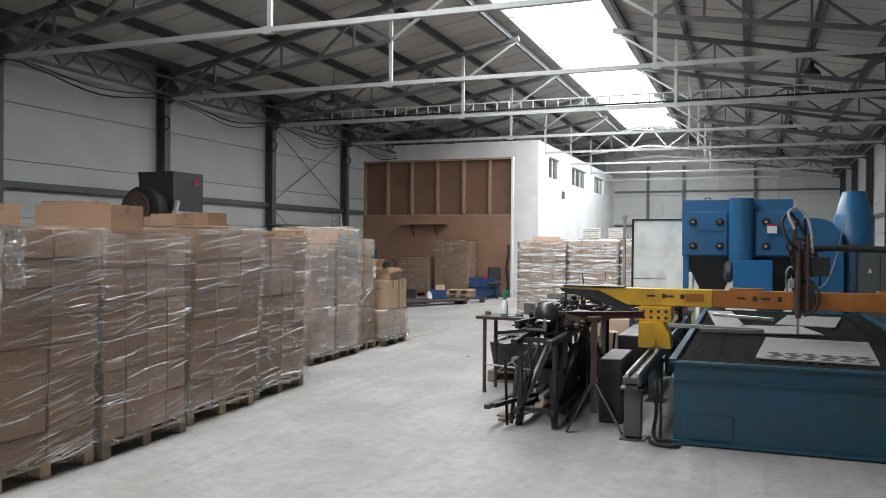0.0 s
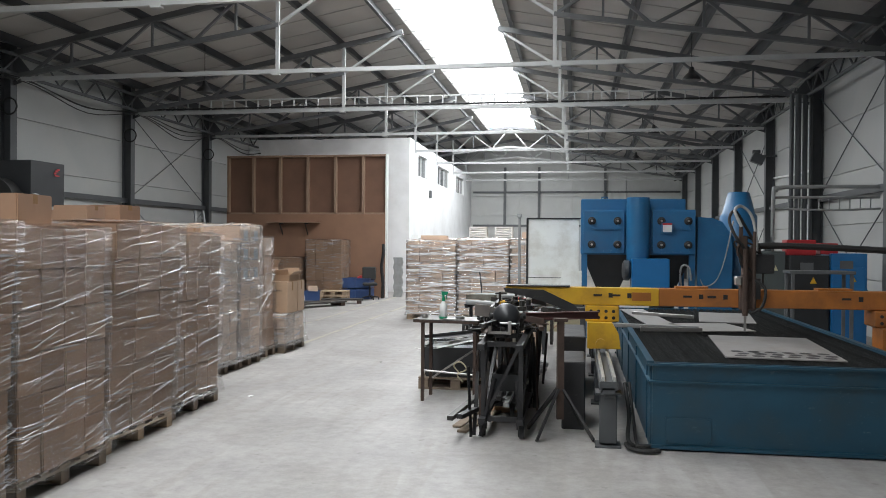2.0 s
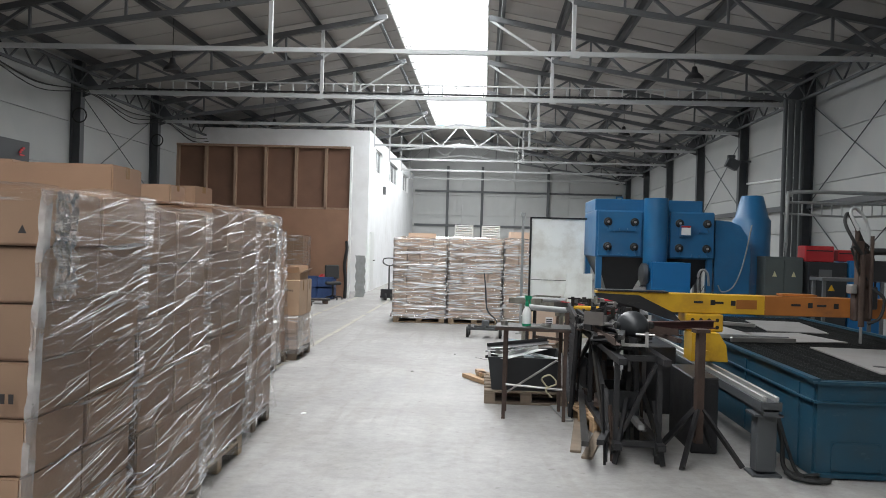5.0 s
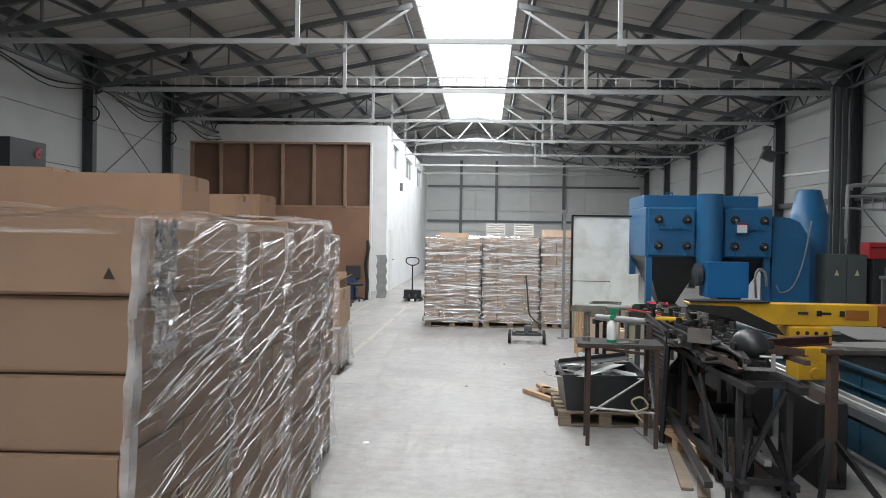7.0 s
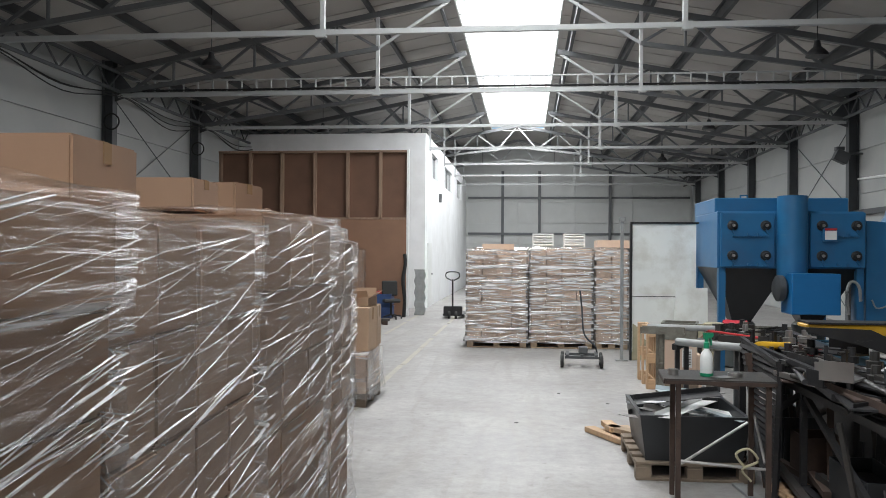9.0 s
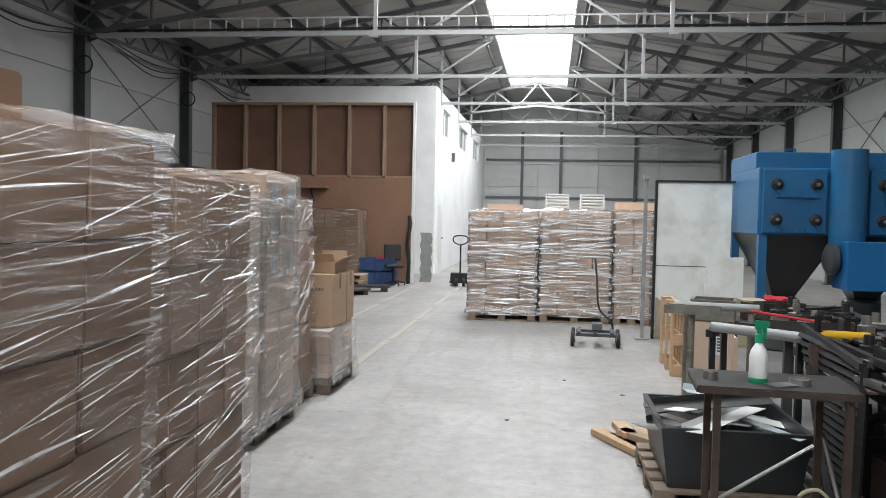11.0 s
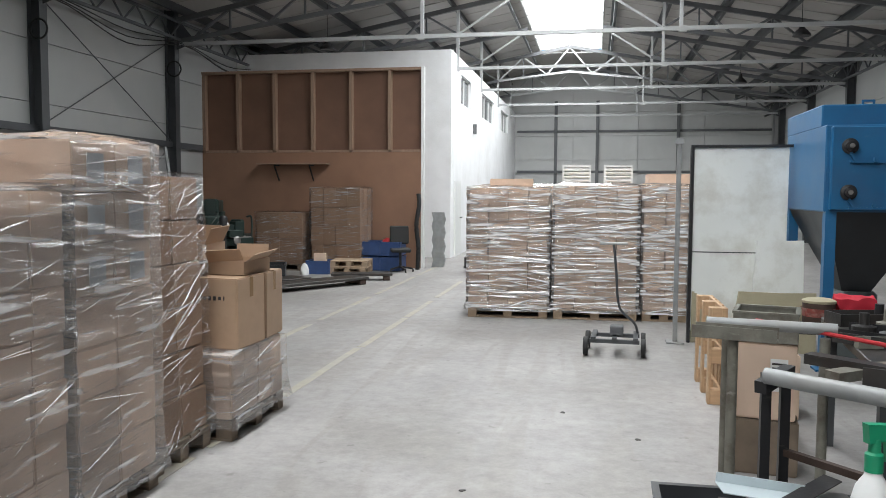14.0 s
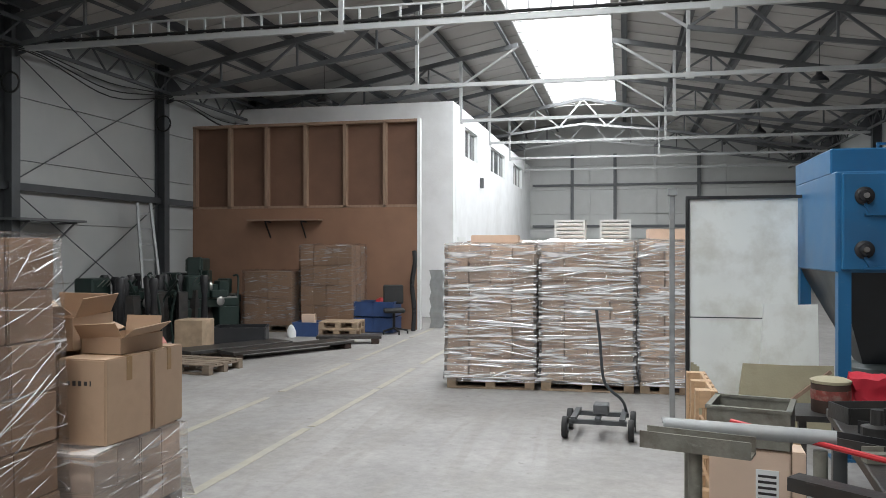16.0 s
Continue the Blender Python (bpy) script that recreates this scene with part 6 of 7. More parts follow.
part("profile", bm, mat("oxide_red_primer", (0.07, 0.025, 0.022), 0.6, vary=0.15), rd)
bm = BM()
box(bm, (2.5, 7.0, 0.32), (0.22, 0.8, 0.64))
solid("scrap_crate", bm, M_BLACK, "rust-stained black steel scrap crate between rack and rail", "crate", bevel=0.01)
bm = BM()
box(bm, (2.48, 8.9, 0.35), (0.3, 1.4, 0.7))
solid("steel_chest", bm, M_BLACK, "black steel chest between rack and rail", "chest", bevel=0.01)

# ---- louvred grille leaning on the rack ----
gr = thing("louvred_grille", (1.53, 8.2, 0), 0, "black louvred steel grille standing against the rack", "grille")
for a, b in (((-0.02, -0.42, 0.02), (0.04, -0.35, 1.0)), ((0.02, -0.36, 1.0), (0.06, 0.75, 1.06)), ((0.06, 0.72, 1.06), (-0.02, -0.05, 0.28)), ((-0.02, -0.42, 0.02), (-0.02, -0.05, 0.28))):
    bm = BM()
    bar(bm, a, b, 0.035)
    part("frame_bar", bm, M_BLACK, gr)
for k in range(20):
    z = 0.20 + k * 0.043
    y1 = -0.05 + (z - 0.28) * 0.98 if z > 0.28 else -0.42 + (z - 0.02) * 1.4
    y0 = -0.42 + (z - 0.02) * 0.07
    if y1 - y0 < 0.05:
        continue
    bm = BM()
    box(bm, (0.03 * z, (y0 + y1) / 2, z), (0.02, y1 - y0, 0.03), Matrix.Rotation(radians(25), 4, "Y"))
    part("slat", bm, M_BLACK, gr)

# ---- small steel table ----
tb = thing("steel_table", (1.12, 7.85, 0), -4, "small rusty steel table with open angle frame", "table")
bm = BM()
box(bm, (0, 0, 0.905), (0.74, 0.46, 0.012))
part("tabletop", bm, M_MILL, tb)
for a, b in (((-0.36, -0.22), (0.36, -0.22)), ((-0.36, 0.22), (0.36, 0.22)), ((-0.36, -0.22), (-0.36, 0.22)), ((0.36, -0.22), (0.36, 0.22))):
    bm = BM()
    bar(bm, (*a, 0.887), (*b, 0.887), 0.024)
    part("edge_angle", bm, M_RUST, tb)
for x, y in ((-0.27, -0.18), (0.32, -0.19), (-0.27, 0.19), (0.28, 0.19)):
    bm = BM()
    box(bm, (x, y, 0.44), (0.034, 0.034, 0.88))
    part("leg", bm, M_RUST, tb)
for a, b in (((-0.27, -0.18, 0.34), (0.32, -0.19, 0.31)), ((-0.25, 0.18, 0.2), (0.26, 0.19, 0.55)), ((0.3, -0.18, 0.35), (0.3, 0.18, 0.62))):
    bm = BM()
    rod(bm, a, b, 0.011, 8)
    part("stretcher", bm, M_BARE, tb)
bm = BM()
hose(bm, [(0.16, -0.23, 0.33), (0.1, -0.25, 0.42), (0.18, -0.26, 0.46), (0.24, -0.25, 0.38), (0.14, -0.25, 0.32), (0.2, -0.24, 0.24)], 0.009, 6)
part("rope", bm, M_BEIGE, tb, "knotted pale rope", smooth=True)
bt = thing("spray_bottle", (1.05, 7.80, 0.911), 20, "white plastic spray bottle with green trigger and base", "bottle")
bm = BM()
lathe(bm, [(0.042, 0.022), (0.044, 0.03), (0.044, 0.13), (0.036, 0.16), (0.02, 0.185), (0.017, 0.20)], 20)
part("body", bm, M_WHITE, bt, smooth=True)
bm = BM()
lathe(bm, [(0.044, 0.0), (0.046, 0.006), (0.046, 0.022), (0.043, 0.024)], 20)
part("base_ring", bm, M_GREEN, bt, smooth=True)
bm = BM()
lathe(bm, [(0.02, 0.195), (0.02, 0.235), (0.014, 0.24), (0.013, 0.27)], 14)
nz = part("collar", bm, M_GREEN, bt, smooth=True)
bm = BM()
prism(bm, [(-0.02, 0.26), (0.035, 0.268), (0.05, 0.28), (0.05, 0.3), (-0.025, 0.305)], 0.022, pose(0, -0.011, 0))
bar(bm, (0.028, 0, 0.27), (0.036, 0, 0.215), 0.012)
part("trigger", bm, M_GREEN, bt)
for x, y, r, h in ((0.83, 7.84, 0.036, 0.04), (1.24, 7.78, 0.05, 0.03)):
    bm = BM()
    lathe(bm, [(r, 0), (r, h), (r * 0.85, h), (r * 0.8, h * 0.6)], 18, pose(x, y, 0.911))
    solid("steel_ring", bm, M_BARE, "turned steel ring lying on the table", "ring", smooth=True, group="rings on the table")
bm = BM()
box(bm, (1.14, 7.72, 0.916), (0.14, 0.09, 0.008), Matrix.Rotation(0.5, 4, "Z"))
solid("steel_plate", bm, M_BARE, "small perforated steel plate on the table", "plate")

# ---- black bin of offcuts on a pallet ----
t = thing("wooden_pallet", (1.1, 8.9, 0), 0, "dark weathered pallet under a black bin", "pallet", "empty pallets")
pallet_parts(t, 0.9, 1.0, M_PALLET_DK)
bn = thing("scrap_bin", (1.1, 8.87, 0.146), 0, "black plastic bin filled with sheet metal offcuts", "bin")
bm = BM()
a = [bm.verts.new((sx * 0.37, sy * 0.42, 0.0)) for sx, sy in ((-1, -1), (1, -1), (1, 1), (-1, 1))]
b = [bm.verts.new((sx * 0.42, sy * 0.47, 0.36)) for sx, sy in ((-1, -1), (1, -1), (1, 1), (-1, 1))]
c = [bm.verts.new((sx * 0.39, sy * 0.44, 0.36)) for sx, sy in ((-1, -1), (1, -1), (1, 1), (-1, 1))]
d = [bm.verts.new((sx * 0.37, sy * 0.42, 0.2)) for sx, sy in ((-1, -1), (1, -1), (1, 1), (-1, 1))]
bm.faces.new(a)
bm.faces.new(d)
for p, q in ((a, b), (b, c), (c, d)):
    for i in range(4):
        bm.faces.new((p[i], p[(i + 1) % 4], q[(i + 1) % 4], q[i]))
part("shell", bm, M_PLASTIC_BK, bn)
r4 = random.Random(5)
# upright bars, clamps and bent offcuts crowding the rack
r6 = random.Random(33)
for k in range(26):
    x, y = r6.uniform(RX0 - 0.1, RX1 + 0.1), r6.choice((RY0 - 0.06, 6.75, 7.4, 8.3, 8.9)) + r6.uniform(-0.08, 0.08)
    h = r6.uniform(0.45, 1.02)
    bm = BM()
    bar(bm, (x, y, 0.012), (x + r6.uniform(-0.12, 0.12), y + r6.uniform(-0.05, 0.25), h), r6.choice((0.02, 0.03, 0.045)), r6.choice((0.008, 0.03)))
    solid("upright_bar", bm, (M_BLACK, M_MILL, M_RUST, M_BLACK, M_MILL)[k % 5], "steel bar standing on end against the rack", "steel bar", group="bars standing at the rack")
for k in range(34):
    x, y = r6.uniform(RX0, RX1), r6.uniform(RY0, RY1)
    z = 0.90 + r6.uniform(0, 0.16)
    bm = BM()
    if k % 3 == 0:
        a = r6.uniform(0.06, 0.13)
        box(bm, (0, 0, 0.012), (a * 2, 0.03, 0.022))
        box(bm, (a, 0, 0.06), (0.026, 0.03, 0.12))
        box(bm, (-a, 0, 0.05), (0.026, 0.03, 0.10))
        rod(bm, (a + 0.06, 0, 0.1), (a - 0.09, 0, 0.1), 0.009, 8)
        nm, lb, ct = "screw_clamp", "black steel screw clamp lying on the rack", "clamp"
    elif k % 3 == 1:
        w = r6.uniform(0.05, 0.12)
        prism(bm, [(-w, 0), (w, 0), (w, 0.012), (-w + 0.012, 0.012), (-w + 0.012, w), (-w, w)], r6.uniform(0.1, 0.32))
        nm, lb, ct = "angle_offcut", "short angle iron offcut lying on the rack", "offcut"
    else:
        lathe(bm, [(0.025, 0), (0.05, 0.004), (0.05, 0.05), (0.03, 0.055), (0.028, 0.11)], 12)
        nm, lb, ct = "turned_part", "oily turned steel part lying on the rack", "machine part"
    solid(nm, bm, (M_MILL, M_BLACK, M_BARE, M_BLACK, M_MILL)[k % 5], lb, ct, loc=(x, y, z), rz=r6.uniform(0, 360), group="small parts on the rack")
M_PALEBLUE = mat("pale_coated_sheet", (0.50, 0.57, 0.60), 0.4, vary=0.06)
for k in range(16):
    l, w = r4.uniform(0.3, 0.75), r4.uniform(0.05, 0.3)
    bm = BM()
    box(bm, (0, 0, 0.0), (l, w, 0.004))
    if k % 3 == 0:
        box(bm, (0, w / 2, 0.02), (l, 0.004, 0.04))
    ob = solid("sheet_offcut", bm, (M_PALEBLUE, M_WHITE, M_BARE, M_BLACK)[k % 4], "bent sheet metal offcut in the black bin", "offcut", group="offcuts in the bin")
    ob.matrix_basis = pose(1.06 + r4.uniform(-0.24, 0.2), 8.85 + r4.uniform(-0.25, 0.3), 0.40 + 0.014 * k, r4.uniform(-6, 6), r4.uniform(-8, 8), r4.uniform(-50, 50))
# timber pieces
for k, (x, y, rz, l) in enumerate(((0.68, 9.72, 115, 0.6), (0.56, 9.82, 118, 0.6), (0.78, 9.98, 95, 0.4), (0.62, 9.95, 100, 0.35), (0.72, 9.75, 130, 0.4))):
    bm = BM()
    box(bm, (0, 0, 0.03), (l, 0.11, 0.05))
    solid("timber_offcut", bm, M_FRESHWOOD if k % 2 else M_PALLET, "short pale timber offcut on the floor", "timber", bevel=0.004, loc=(x, y, 0.0 + (0.056 if k > 2 else 0)), rz=rz, group="timber offcuts")
t = thing("wooden_pallet", (1.72, 7.6, 0), 12, "small broken pine pallet on the floor", "pallet", "empty pallets")
pallet_parts(t, 0.3, 0.75, M_FRESHWOOD)

for k, (x, y, l, rz, m_) in enumerate(((1.5, 7.1, 1.3, 82, M_PALLET_DK), (1.6, 6.75, 1.0, 76, M_PALLET_DK), (1.44, 8.0, 0.7, 96, M_GALV))):
    bm = BM()
    box(bm, (0, 0, 0.012), (l, 0.09, 0.022))
    solid("loose_plank" if k < 2 else "flat_bar", bm, m_, "dusty plank lying on the floor beside the rack" if k < 2 else "dull grey flat bar lying on the floor beside the rack", "plank" if k < 2 else "steel bar", bevel=0.003, loc=(x, y, 0), rz=rz)

# ---- roller stands and bench beyond the table ----
M_OLIVE = mat("dirty_olive_paint", (0.19, 0.185, 0.155), 0.55, vary=0.25, scale=7, bump=0.15, dirt=(0.07, 0.045, 0.03), dirt_amt=0.8, dirt_scale=6)
scuff(M_OLIVE, (0.36, 0.35, 0.32), 0.6, 9.0)
st = thing("roller_stand", (0, 0, 0), 0, "olive painted steel stand with grey crossbeam and roller", "stand", "roller stands")
bm = BM()
box(bm, (1.175, 10.385, 0.955), (0.43, 0.11, 0.008), Matrix.Rotation(radians(-17.5), 4, "Z"))
for off in (-0.055, 0.055):
    box(bm, (1.175 + off * 0.3, 10.385 + off * 0.95, 0.985), (0.43, 0.007, 0.068), Matrix.Rotation(radians(-17.5), 4, "Z"))
part("crossbeam", bm, M_OLIVE, st)
bm = BM()
rod(bm, (1.06, 10.62, 1.0), (1.72, 10.5, 1.0), 0.032, 14)
part("roller", bm, M_GALV, st, "worn galvanised roller", smooth=True)
for x, y in ((1.17, 10.4), (1.17, 10.6), (1.66, 10.5)):
    bm = BM()
    rod(bm, (x, y, 0.0), (x, y, 0.95), 0.028, 12)
    part("leg", bm, M_OLIVE, st, smooth=True)
st = thing("roller_stand", (0, 0, 0), 0, "dark steel stand with shiny galvanised pipe on top", "stand", "roller stands")
bm = BM()
rod(bm, (1.12, 9.30, 0.99), (1.64, 8.86, 0.99), 0.034, 14)
part("pipe", bm, M_GALV, st, "shiny galvanised pipe", smooth=True)
for x, y in ((1.15, 9.44), (1.24, 9.5), (1.6, 9.0)):
    bm = BM()
    bar(bm, (x, y, 0.0), (x, y, 0.97), 0.04)
    part("leg", bm, M_BLACK, st)
bm = BM()
bar(bm, (1.24, 9.5, 0.62), (1.6, 9.0, 0.64), 0.03)
part("stretcher", bm, M_RUST, st)
bm = BM()
bar(bm, (1.1, 9.3, 0.94), (1.26, 9.52, 0.97), 0.05)
part("bracket", bm, M_BLACK, st)
bn = thing("work_bench", (2.32, 10.9, 0), -6, "heavy grey steel workbench cluttered with parts", "bench")
bm = BM()
for x in (-0.36, -0.12, 0.14, 0.37):
    box(bm, (x, 0, 0.86), (0.16 + 0.05 * (x > 0), 1.7, 0.05))
part("top", bm, M_MILL, bn, bevel=0.005)
for x in (-0.38, 0.38):
    for y in (-0.8, 0.8):
        bm = BM()
        box(bm, (x, y, 0.42), (0.07, 0.07, 0.83))
        part("leg", bm, M_STEEL_DK, bn)
for y in (-0.8, 0.8):
    bm = BM()
    box(bm, (0, y, 0.78), (0.76, 0.05, 0.1))
    part("apron", bm, M_MILL, bn)
for x, y, s, mt, lb in ((2.3, 10.6, (0.35, 0.4, 0.07), M_BLACK, "black steel tray on the bench"), (2.15, 11.5, (0.4, 0.2, 0.08), M_MILL, "steel tray of parts on the bench")):
    t = thing("parts_tray", (x, y, 0.885), 14, lb, "tray", "trays on the bench")
    for dx, dy, sx, sy in ((-s[0] / 2, 0, 0.01, s[1]), (s[0] / 2, 0, 0.01, s[1]), (0, -s[1] / 2, s[0] - 0.012, 0.01), (0, s[1] / 2, s[0] - 0.012, 0.01)):
        bm = BM()
        box(bm, (dx, dy, s[2] / 2), (sx, sy, s[2]))
        part("side", bm, mt, t)
    bm = BM()
    box(bm, (0, 0, 0.02), (s[0] - 0.012, s[1] - 0.012, 0.04))
    part("contents", bm, M_BARE, t)
bm = BM()
rod(bm, (1.35, 10.75, 1.0), (2.35, 9.9, 0.93), 0.012, 8)
solid("red_rod", bm, M_RED, "thin red painted steel rod resting on the bench", "rod", smooth=True)
for a, b, mt in (((1.5, 10.2, 0.9), (2.3, 9.6, 0.88), M_MILL), ((1.55, 9.95, 0.86), (2.2, 10.3, 0.9), M_OLIVE), ((1.75, 9.5, 0.87), (2.1, 10.6, 0.91), M_BARE)):
    bm = BM()
    bar(bm, a, b, 0.09, 0.05)
    solid("steel_channel", bm, mt, "dusty steel channel lying between rack and bench", "steel bar", group="channels by the bench")
# stained cartons and an open steel box stacked beside the bench
loose_box(1.5, 11.2, 0.0, (0.38, 0.36, 0.34), -8, M_PALLET_DK, "dirty wooden box under stacked cartons", "stack beside the bench")
lbx = loose_box(1.5, 11.2, 0.345, (0.36, 0.34, 0.47), -12, M_CARD_LT, "oil-stained carton with a white printed label", "stack beside the bench")
bm = BM()
box(bm, (0.08, -0.172, 0.28), (0.1, 0.003, 0.2))
lab = part("paper_label", bm, M_WHITE, lbx, "white printed label")
for k in range(6):
    bm = BM()
    box(bm, (0.08, -0.1745, 0.35 - 0.027 * k), (0.08, 0.002, 0.012))
    part("print_line", bm, M_INK, lab)
t = thing("open_steel_box", (1.5, 11.2, 0.823), -14, "rust-stained open steel box on a carton", "steel box")
for dx, dy, sx, sy in ((-0.18, 0, 0.012, 0.34), (0.18, 0, 0.012, 0.34), (0, -0.17, 0.37, 0.012), (0, 0.17, 0.37, 0.012)):
    bm = BM()
    box(bm, (dx, dy, 0.09), (sx, sy, 0.18))
    box(bm, (dx, dy, 0.178), (sx + 0.014, sy + 0.014, 0.014))
    part("side", bm, M_OLIVE, t)
bm = BM()
box(bm, (0, 0, 0.02), (0.35, 0.33, 0.03))
part("base", bm, M_MILL, t)
r7 = random.Random(4)
for k in range(22):
    x, y, z = r7.uniform(2.0, 2.62), r7.uniform(10.2, 11.6), 0.888
    l = r7.uniform(0.12, 0.6)
    bm = BM()
    if k % 3:
        box(bm, (0, 0, 0.02), (l, 0.05, 0.04))
        box(bm, (0, 0.03, 0.03), (l, 0.008, 0.06))
    else:
        lathe(bm, [(0.05, 0), (0.07, 0.01), (0.07, 0.05), (0.03, 0.06), (0.028, 0.13)], 14)
    solid("machine_part", bm, (M_MILL, M_BLACK, M_BARE, M_OLIVE)[k % 4], "oily steel part lying on the workbench", "machine part", loc=(x, y, z), rz=r7.uniform(0, 180), group="parts on the workbench")
# red cloth and paint tin on a low steel stool
bm = BM()
box(bm, (2.45, 13.25, 0.58), (0.8, 0.5, 0.04))
for x in (2.1, 2.8):
    for y in (13.05, 13.45):
        box(bm, (x, y, 0.28), (0.05, 0.05, 0.56))
solid("low_bench", bm, M_MILL, "low dark steel bench in front of the collector", "bench")
bm = BM()
bmesh.ops.create_cube(bm, size=0.3)
bmesh.ops.subdivide_edges(bm, edges=bm.edges[:], cuts=7, use_grid_fill=True)
for v in bm.verts:
    f = 0.75 + 0.9 * (v.co.z + 0.15)
    v.co.x, v.co.y = v.co.x * f * 1.05, v.co.y * f * 0.6
    v.co += noise.noise_vector(v.co * 11) * 0.035
    v.co.z = max(v.co.z, -0.103)
solid("red_bag", bm, mat("red_cloth", (0.50, 0.02, 0.04), 0.8, vary=0.15), "crumpled bright red bag on a low bench", "bag", smooth=True, loc=(2.62, 13.25, 0.705))
t = thing("paint_tin", (2.32, 13.2, 0.602), 0, "dirty paint tin with pale crusted lid", "tin")
bm = BM()
lathe(bm, [(0.125, 0), (0.13, 0.01), (0.13, 0.2), (0.12, 0.21)], 20)
part("can", bm, M_RUST, t, smooth=True)
bm = BM()
lathe(bm, [(0.135, 0.205), (0.138, 0.225), (0.1, 0.24)], 20)
part("lid", bm, M_BEIGE, t, smooth=True)
bm = BM()
lathe(bm, [(0.132, 0.09), (0.133, 0.1), (0.133, 0.15), (0.132, 0.16)], 20)
part("label_band", bm, mat("scuffed_red_print", (0.22, 0.05, 0.04), 0.6, vary=0.3, scale=20, dirt=(0.3, 0.27, 0.23), dirt_amt=0.8, dirt_scale=14), t, "scuffed red label band", smooth=True)
# cartons and upright pallet
up = thing("wooden_pallet", (1.36, 13.15, 0), 0, "fresh pine pallet standing upright on its edge", "pallet", "empty pallets")
pallet_parts(up, 0.8, 0.9, M_FRESHWOOD, pose(0.0, 0, 0.4, 0, 90, 0))
for x, y, s, rz in ((1.62, 11.85, (0.3, 0.35, 0.34), 5), (1.75, 12.6, (0.5, 0.5, 0.5), -4)):
    loose_box(x, y, 0.0, s, rz, M_CARD_LT, "opened stained carton on the floor by the bench", "cartons by the bench")
bm = BM()
hose(bm, [(1.9, 9.6, 0.05), (2.1, 9.9, 0.05), (1.9, 10.2, 0.05), (1.7, 9.9, 0.06), (1.95, 9.65, 0.1), (2.12, 9.95, 0.11), (1.9, 10.15, 0.11)], 0.04, 8)
solid("hose_coil", bm, M_GALV, "coil of grey hose on the floor", "hose", smooth=True)

# ---- platform trolley with tall handle ----
tv = thing("hand_trolley", (0.66, 14.75, 0), -3, "low grey four-wheeled trolley with tall T-handle", "trolley")
for y in (-0.2, 0.2):
    bm = BM()
    box(bm, (0, y, 0.16), (0.52, 0.05, 0.04))
    part("cross_bar", bm, M_STEEL_DK, tv)
for x in (-0.22, 0.0, 0.22):
    bm = BM()
    box(bm, (x, 0, 0.19), (0.05, 0.5, 0.03))
    part("deck_bar", bm, M_STEEL_DK, tv)
bm = BM()
box(bm, (0.02, -0.05, 0.26), (0.14, 0.16, 0.1))
part("hub_block", bm, M_STEEL_GY, tv, bevel=0.01)
for x in (-0.3, 0.3):
    for y in (-0.2, 0.2):
        bm = BM()
        lathe(bm, [(0.04, -0.025), (0.095, -0.025), (0.1, -0.015), (0.1, 0.015), (0.095, 0.025), (0.04, 0.025)], 20, pose(x, y, 0.1, 0, 90, 0))
        w = part("wheel", bm, M_RUBBER, tv, smooth=True)
        bm = BM()
        rod(bm, (x - 0.028, y, 0.1), (x + 0.028, y, 0.1), 0.035, 12)
        part("rim", bm, M_STEEL_LT, w)
bm = BM()
hose(bm, [(0.24, 0.15, 0.2), (0.2, 0.1, 0.32), (0.04, 0.05, 0.5), (0.0, 0.02, 0.9), (-0.03, 0.0, 1.18)], 0.014, 8)
hd = part("handle_rod", bm, M_STEEL_DK, tv, smooth=True)
bm = BM()
rod(bm, (-0.18, 0, 1.19), (0.12, 0, 1.19), 0.015, 10)
part("grip", bm, M_STEEL_LT, hd)

# ---- pallet jack ----
pj = thing("pallet_jack", (-2.15, 23.4, 0), 0, "black hand pallet jack with upright handle", "pallet jack")
for x in (-0.2, 0.2):
    bm = BM()
    box(bm, (x, 0.6, 0.09), (0.16, 1.1, 0.05))
    part("fork", bm, M_BLACK, pj, bevel=0.006)
bm = BM()
box(bm, (0, 0.02, 0.2), (0.5, 0.16, 0.26))
part("chassis", bm, M_BLACK, pj, bevel=0.02)
for x in (-0.09, 0.09):
    bm = BM()
    rod(bm, (x - 0.03, -0.1, 0.1), (x + 0.03, -0.1, 0.1), 0.1, 16)
    part("wheel", bm, M_RUBBER, pj)
bm = BM()
rod(bm, (0, -0.08, 0.3), (0, -0.14, 1.05), 0.022, 10)
h = part("tiller", bm, M_BLACK, pj)
bm = BM()
hose(bm, [(-0.03, -0.14, 1.02), (-0.17, -0.15, 1.1), (-0.16, -0.16, 1.22), (0, -0.165, 1.25), (0.16, -0.16, 1.22), (0.17, -0.15, 1.1), (0.03, -0.14, 1.02)], 0.016, 8)
part("handle_loop", bm, M_BLACK, h, smooth=True)

# ---- prints and labels on cartons ----
def print_bars(name, x, y, z, w, h, n, rz, material, label):
    """A row of unreadable printed marks on a carton face."""
    t = thing(name, (x, y, z), rz, label, "print", "carton prints")
    for k in range(n):
        bm = BM()
        box(bm, (-w / 2 + w * (k + 0.5) / n, 0, 0), (w / n * 0.55, 0.002, h * (1.0 if k % 3 else 0.8)))
        part("mark", bm, material, t)


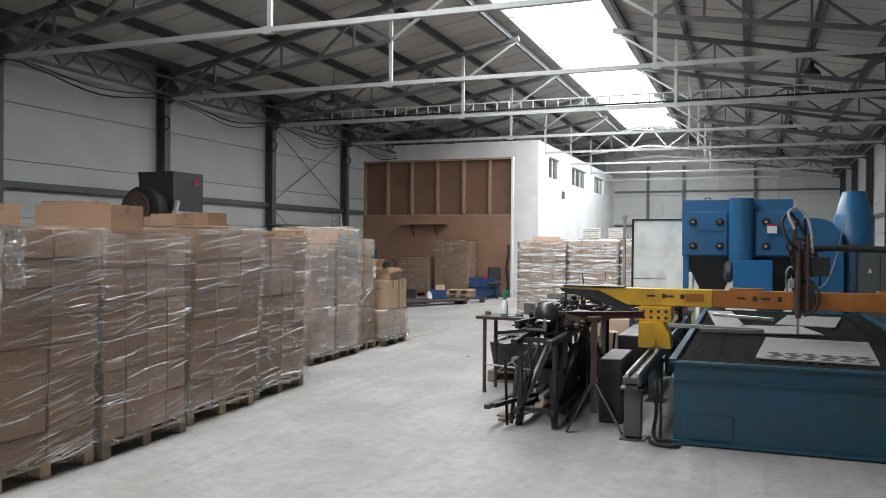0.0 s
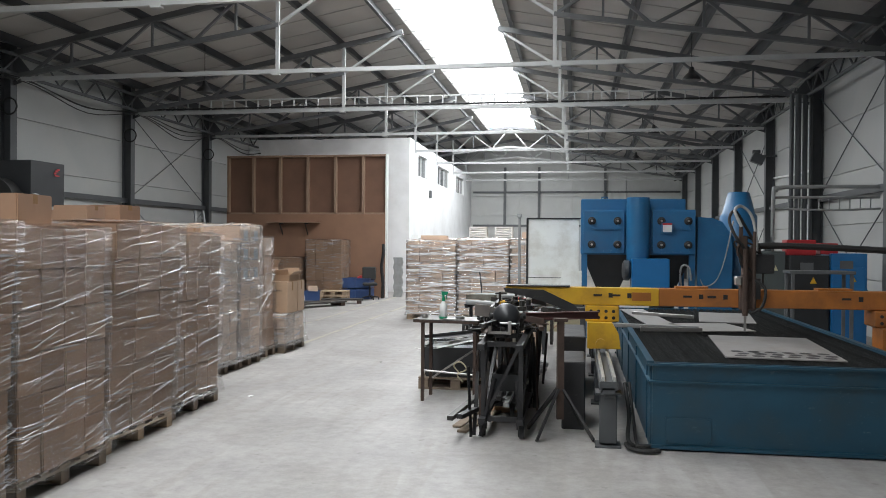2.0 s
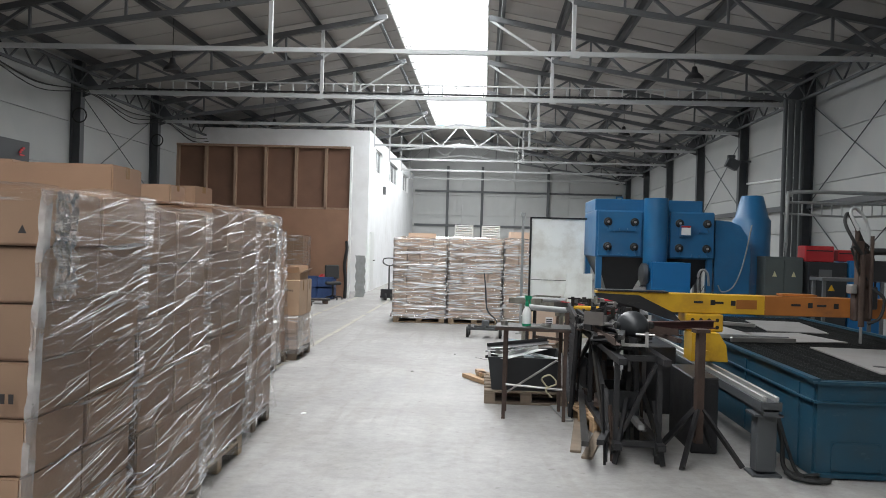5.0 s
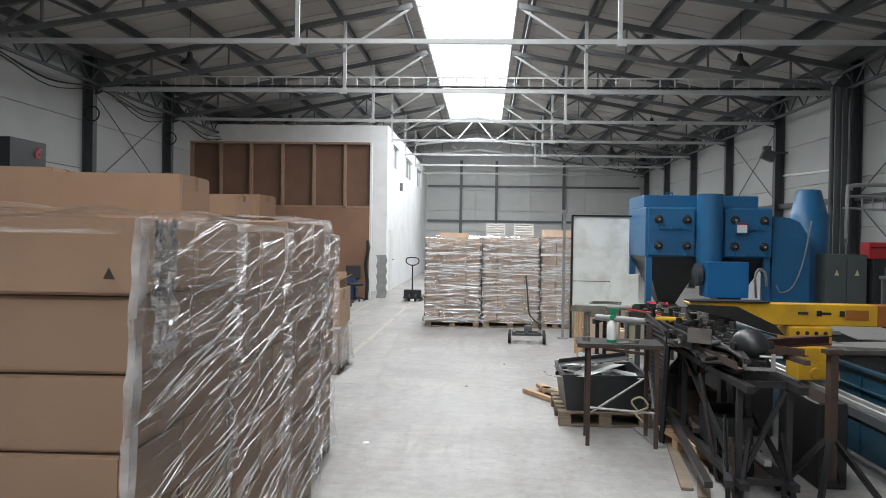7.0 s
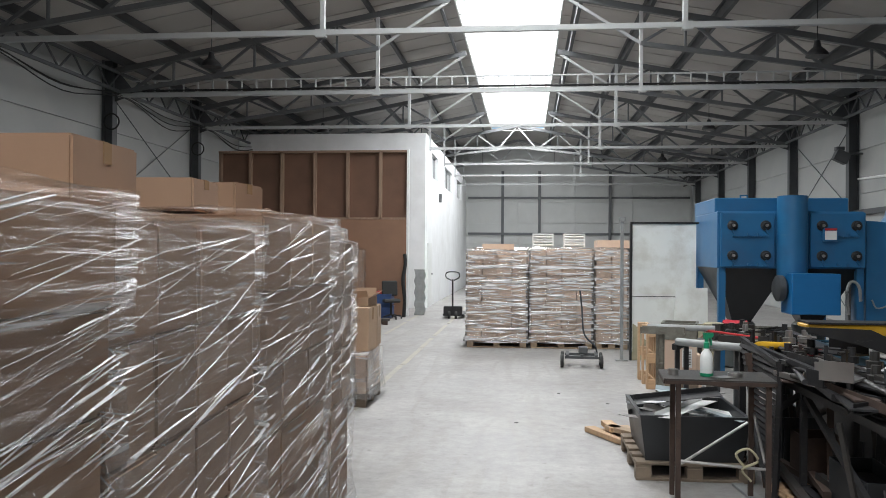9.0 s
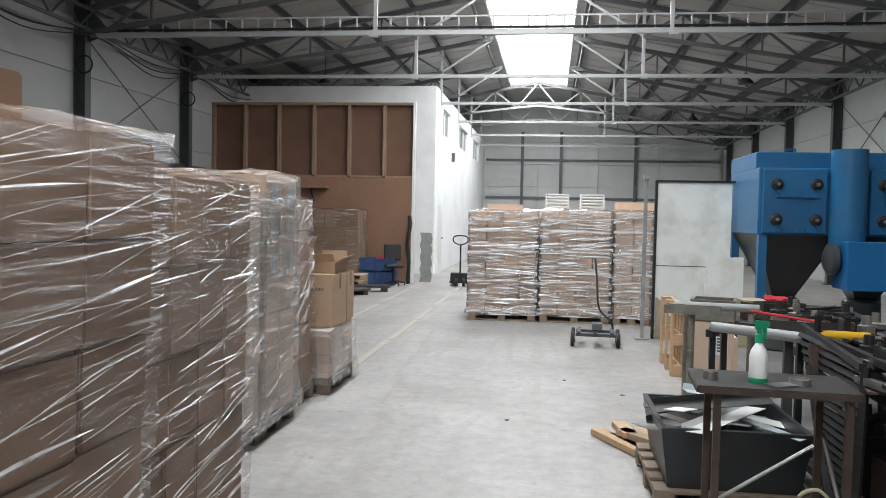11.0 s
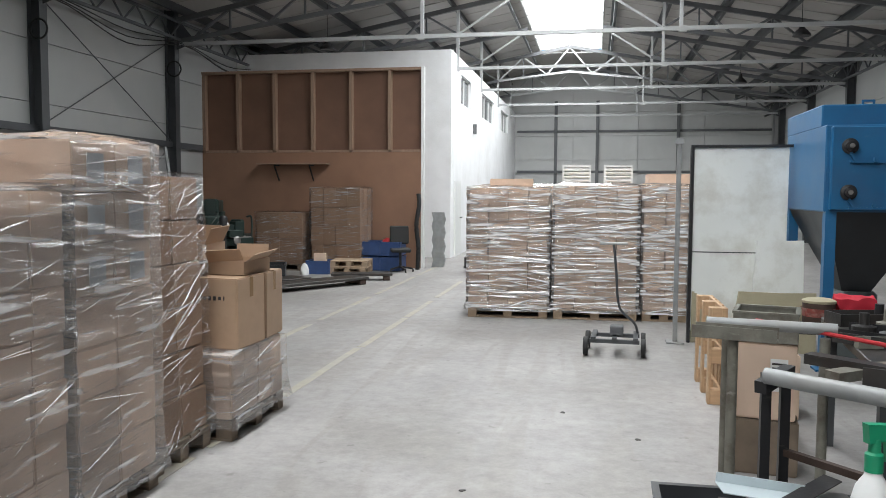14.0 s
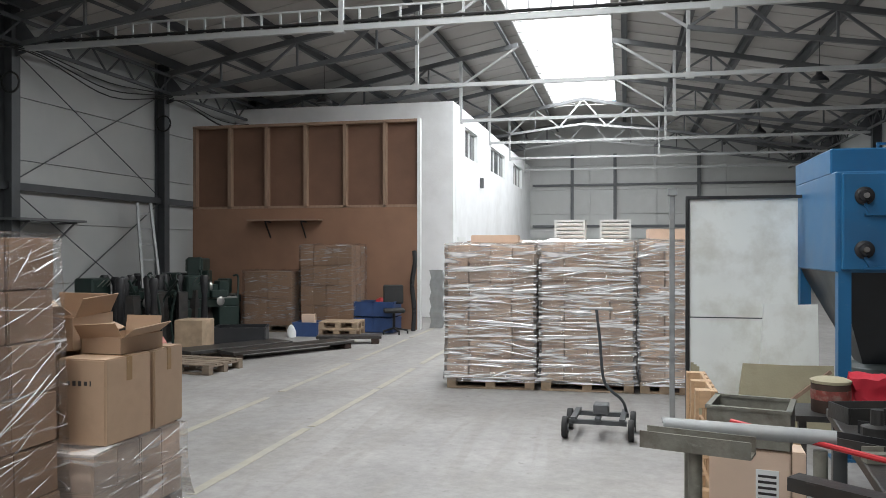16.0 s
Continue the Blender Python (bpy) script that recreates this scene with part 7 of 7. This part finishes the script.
print_bars("printed_mark", -1.20, 2.588, 1.09, 0.2, 0.036, 6, 1, M_INK, "row of black printed marks on a carton")
for x, z in ((-1.09, 1.70), (-1.30, 0.86)):
    bm = BM()
    prism(bm, [(-0.016, 0), (0.016, 0), (0.0, 0.032)], 0.002)
    solid("printed_symbol", bm, M_INK, "small black printed triangle on a carton", "print", loc=(x, 2.588, z), rz=1, group="carton prints")
for y in (9.58, 9.94):
    for k in range(3):
        bm = BM()
        box(bm, (0, 0, 0), (0.003, 0.14, 0.15))
        solid("paper_label", bm, mat("label_paper", (0.62, 0.66, 0.70), 0.6, vary=0.05), "pale blue-white paper label on a carton", "label", loc=(-2.062, y, 1.84 - 0.262 * k), group="carton labels")
for x, y, z in ((-2.60, 10.985, 0.95), (-2.16, 11.085, 0.98), (-2.62, 10.985, 0.78)):
    print_bars("printed_mark", x, y, z, 0.22, 0.03, 6, 3, M_INK, "row of black printed marks on a carton")
# torn film hanging from the first load, and a film scrap on the floor
bm = BM()
nx_, nz_ = 14, 22
grid = [[bm.verts.new((0.012 + 0.02 * noise.noise(Vector((i * 0.5, j * 0.45, 3))), 0.03 + 0.17 * i / nx_ + 0.02 * noise.noise(Vector((j * 0.3, 1, 2))), 1.90 - 0.40 * j / nz_ + 0.03 * noise.noise(Vector((i * 0.6, 5, 1))))) for i in range(nx_ + 1)] for j in range(nz_ + 1)]
for j in range(nz_):
    for i in range(nx_):
        bm.faces.new((grid[j][i], grid[j][i + 1], grid[j + 1][i + 1], grid[j + 1][i]))
flap = part("film_flap", bm, film_material("crumpled_film", 0.16, 0.7, 40, 4, 0.7), load_a, "crumpled flap of clear film", smooth=True)
flap.matrix_basis = load_a.matrix_basis.inverted() @ Matrix.Translation((-1.0, 2.60, -0.04))
# gathered edge of the film down the bare corner of the first load
bm = BM()
rows = []
for j in range(60):
    z = 0.2 + 1.66 * j / 59
    x = 0.57 + 0.045 * (z - 0.1) + 0.006
    w = 0.010 + 0.009 * noise.noise(Vector((z * 9, 2, 0)))
    e = 0.012 * noise.noise(Vector((z * 14, 7, 1)))
    rows.append([bm.verts.new(p) for p in ((x - w * 1.6 + e, -0.497, z), (x - w * 0.6 + e, -0.512 - w * 0.4, z + 0.01), (x + 0.012, -0.505 + e, z), (x + 0.016 + w * 0.3, -0.48 + w, z + 0.012))])
for p, q in zip(rows, rows[1:]):
    for i in range(3):
        bm.faces.new((p[i], p[i + 1], q[i + 1], q[i]))
part("film_edge", bm, M_CREASE, load_a, "gathered whitish edge of film", smooth=True)
for k, (x, y) in enumerate(((-1.12, 7.55), (0.9, 9.6), (0.2, 12.2), (0.75, 11.6), (-0.3, 10.4))):
    bm = BM()
    bmesh.ops.create_icosphere(bm, subdivisions=2, radius=0.03 if k == 0 else 0.02)
    for v in bm.verts:
        v.co *= 1 + 0.6 * noise.noise(v.co * 40 + Vector((k, 0, 0)))
        v.co.z = abs(v.co.z) * 0.4
    solid("litter_scrap", bm, M_WHITE if k < 2 else M_MILL, "small scrap of litter on the concrete floor", "litter", loc=(x, y, 0.0), group="floor litter")
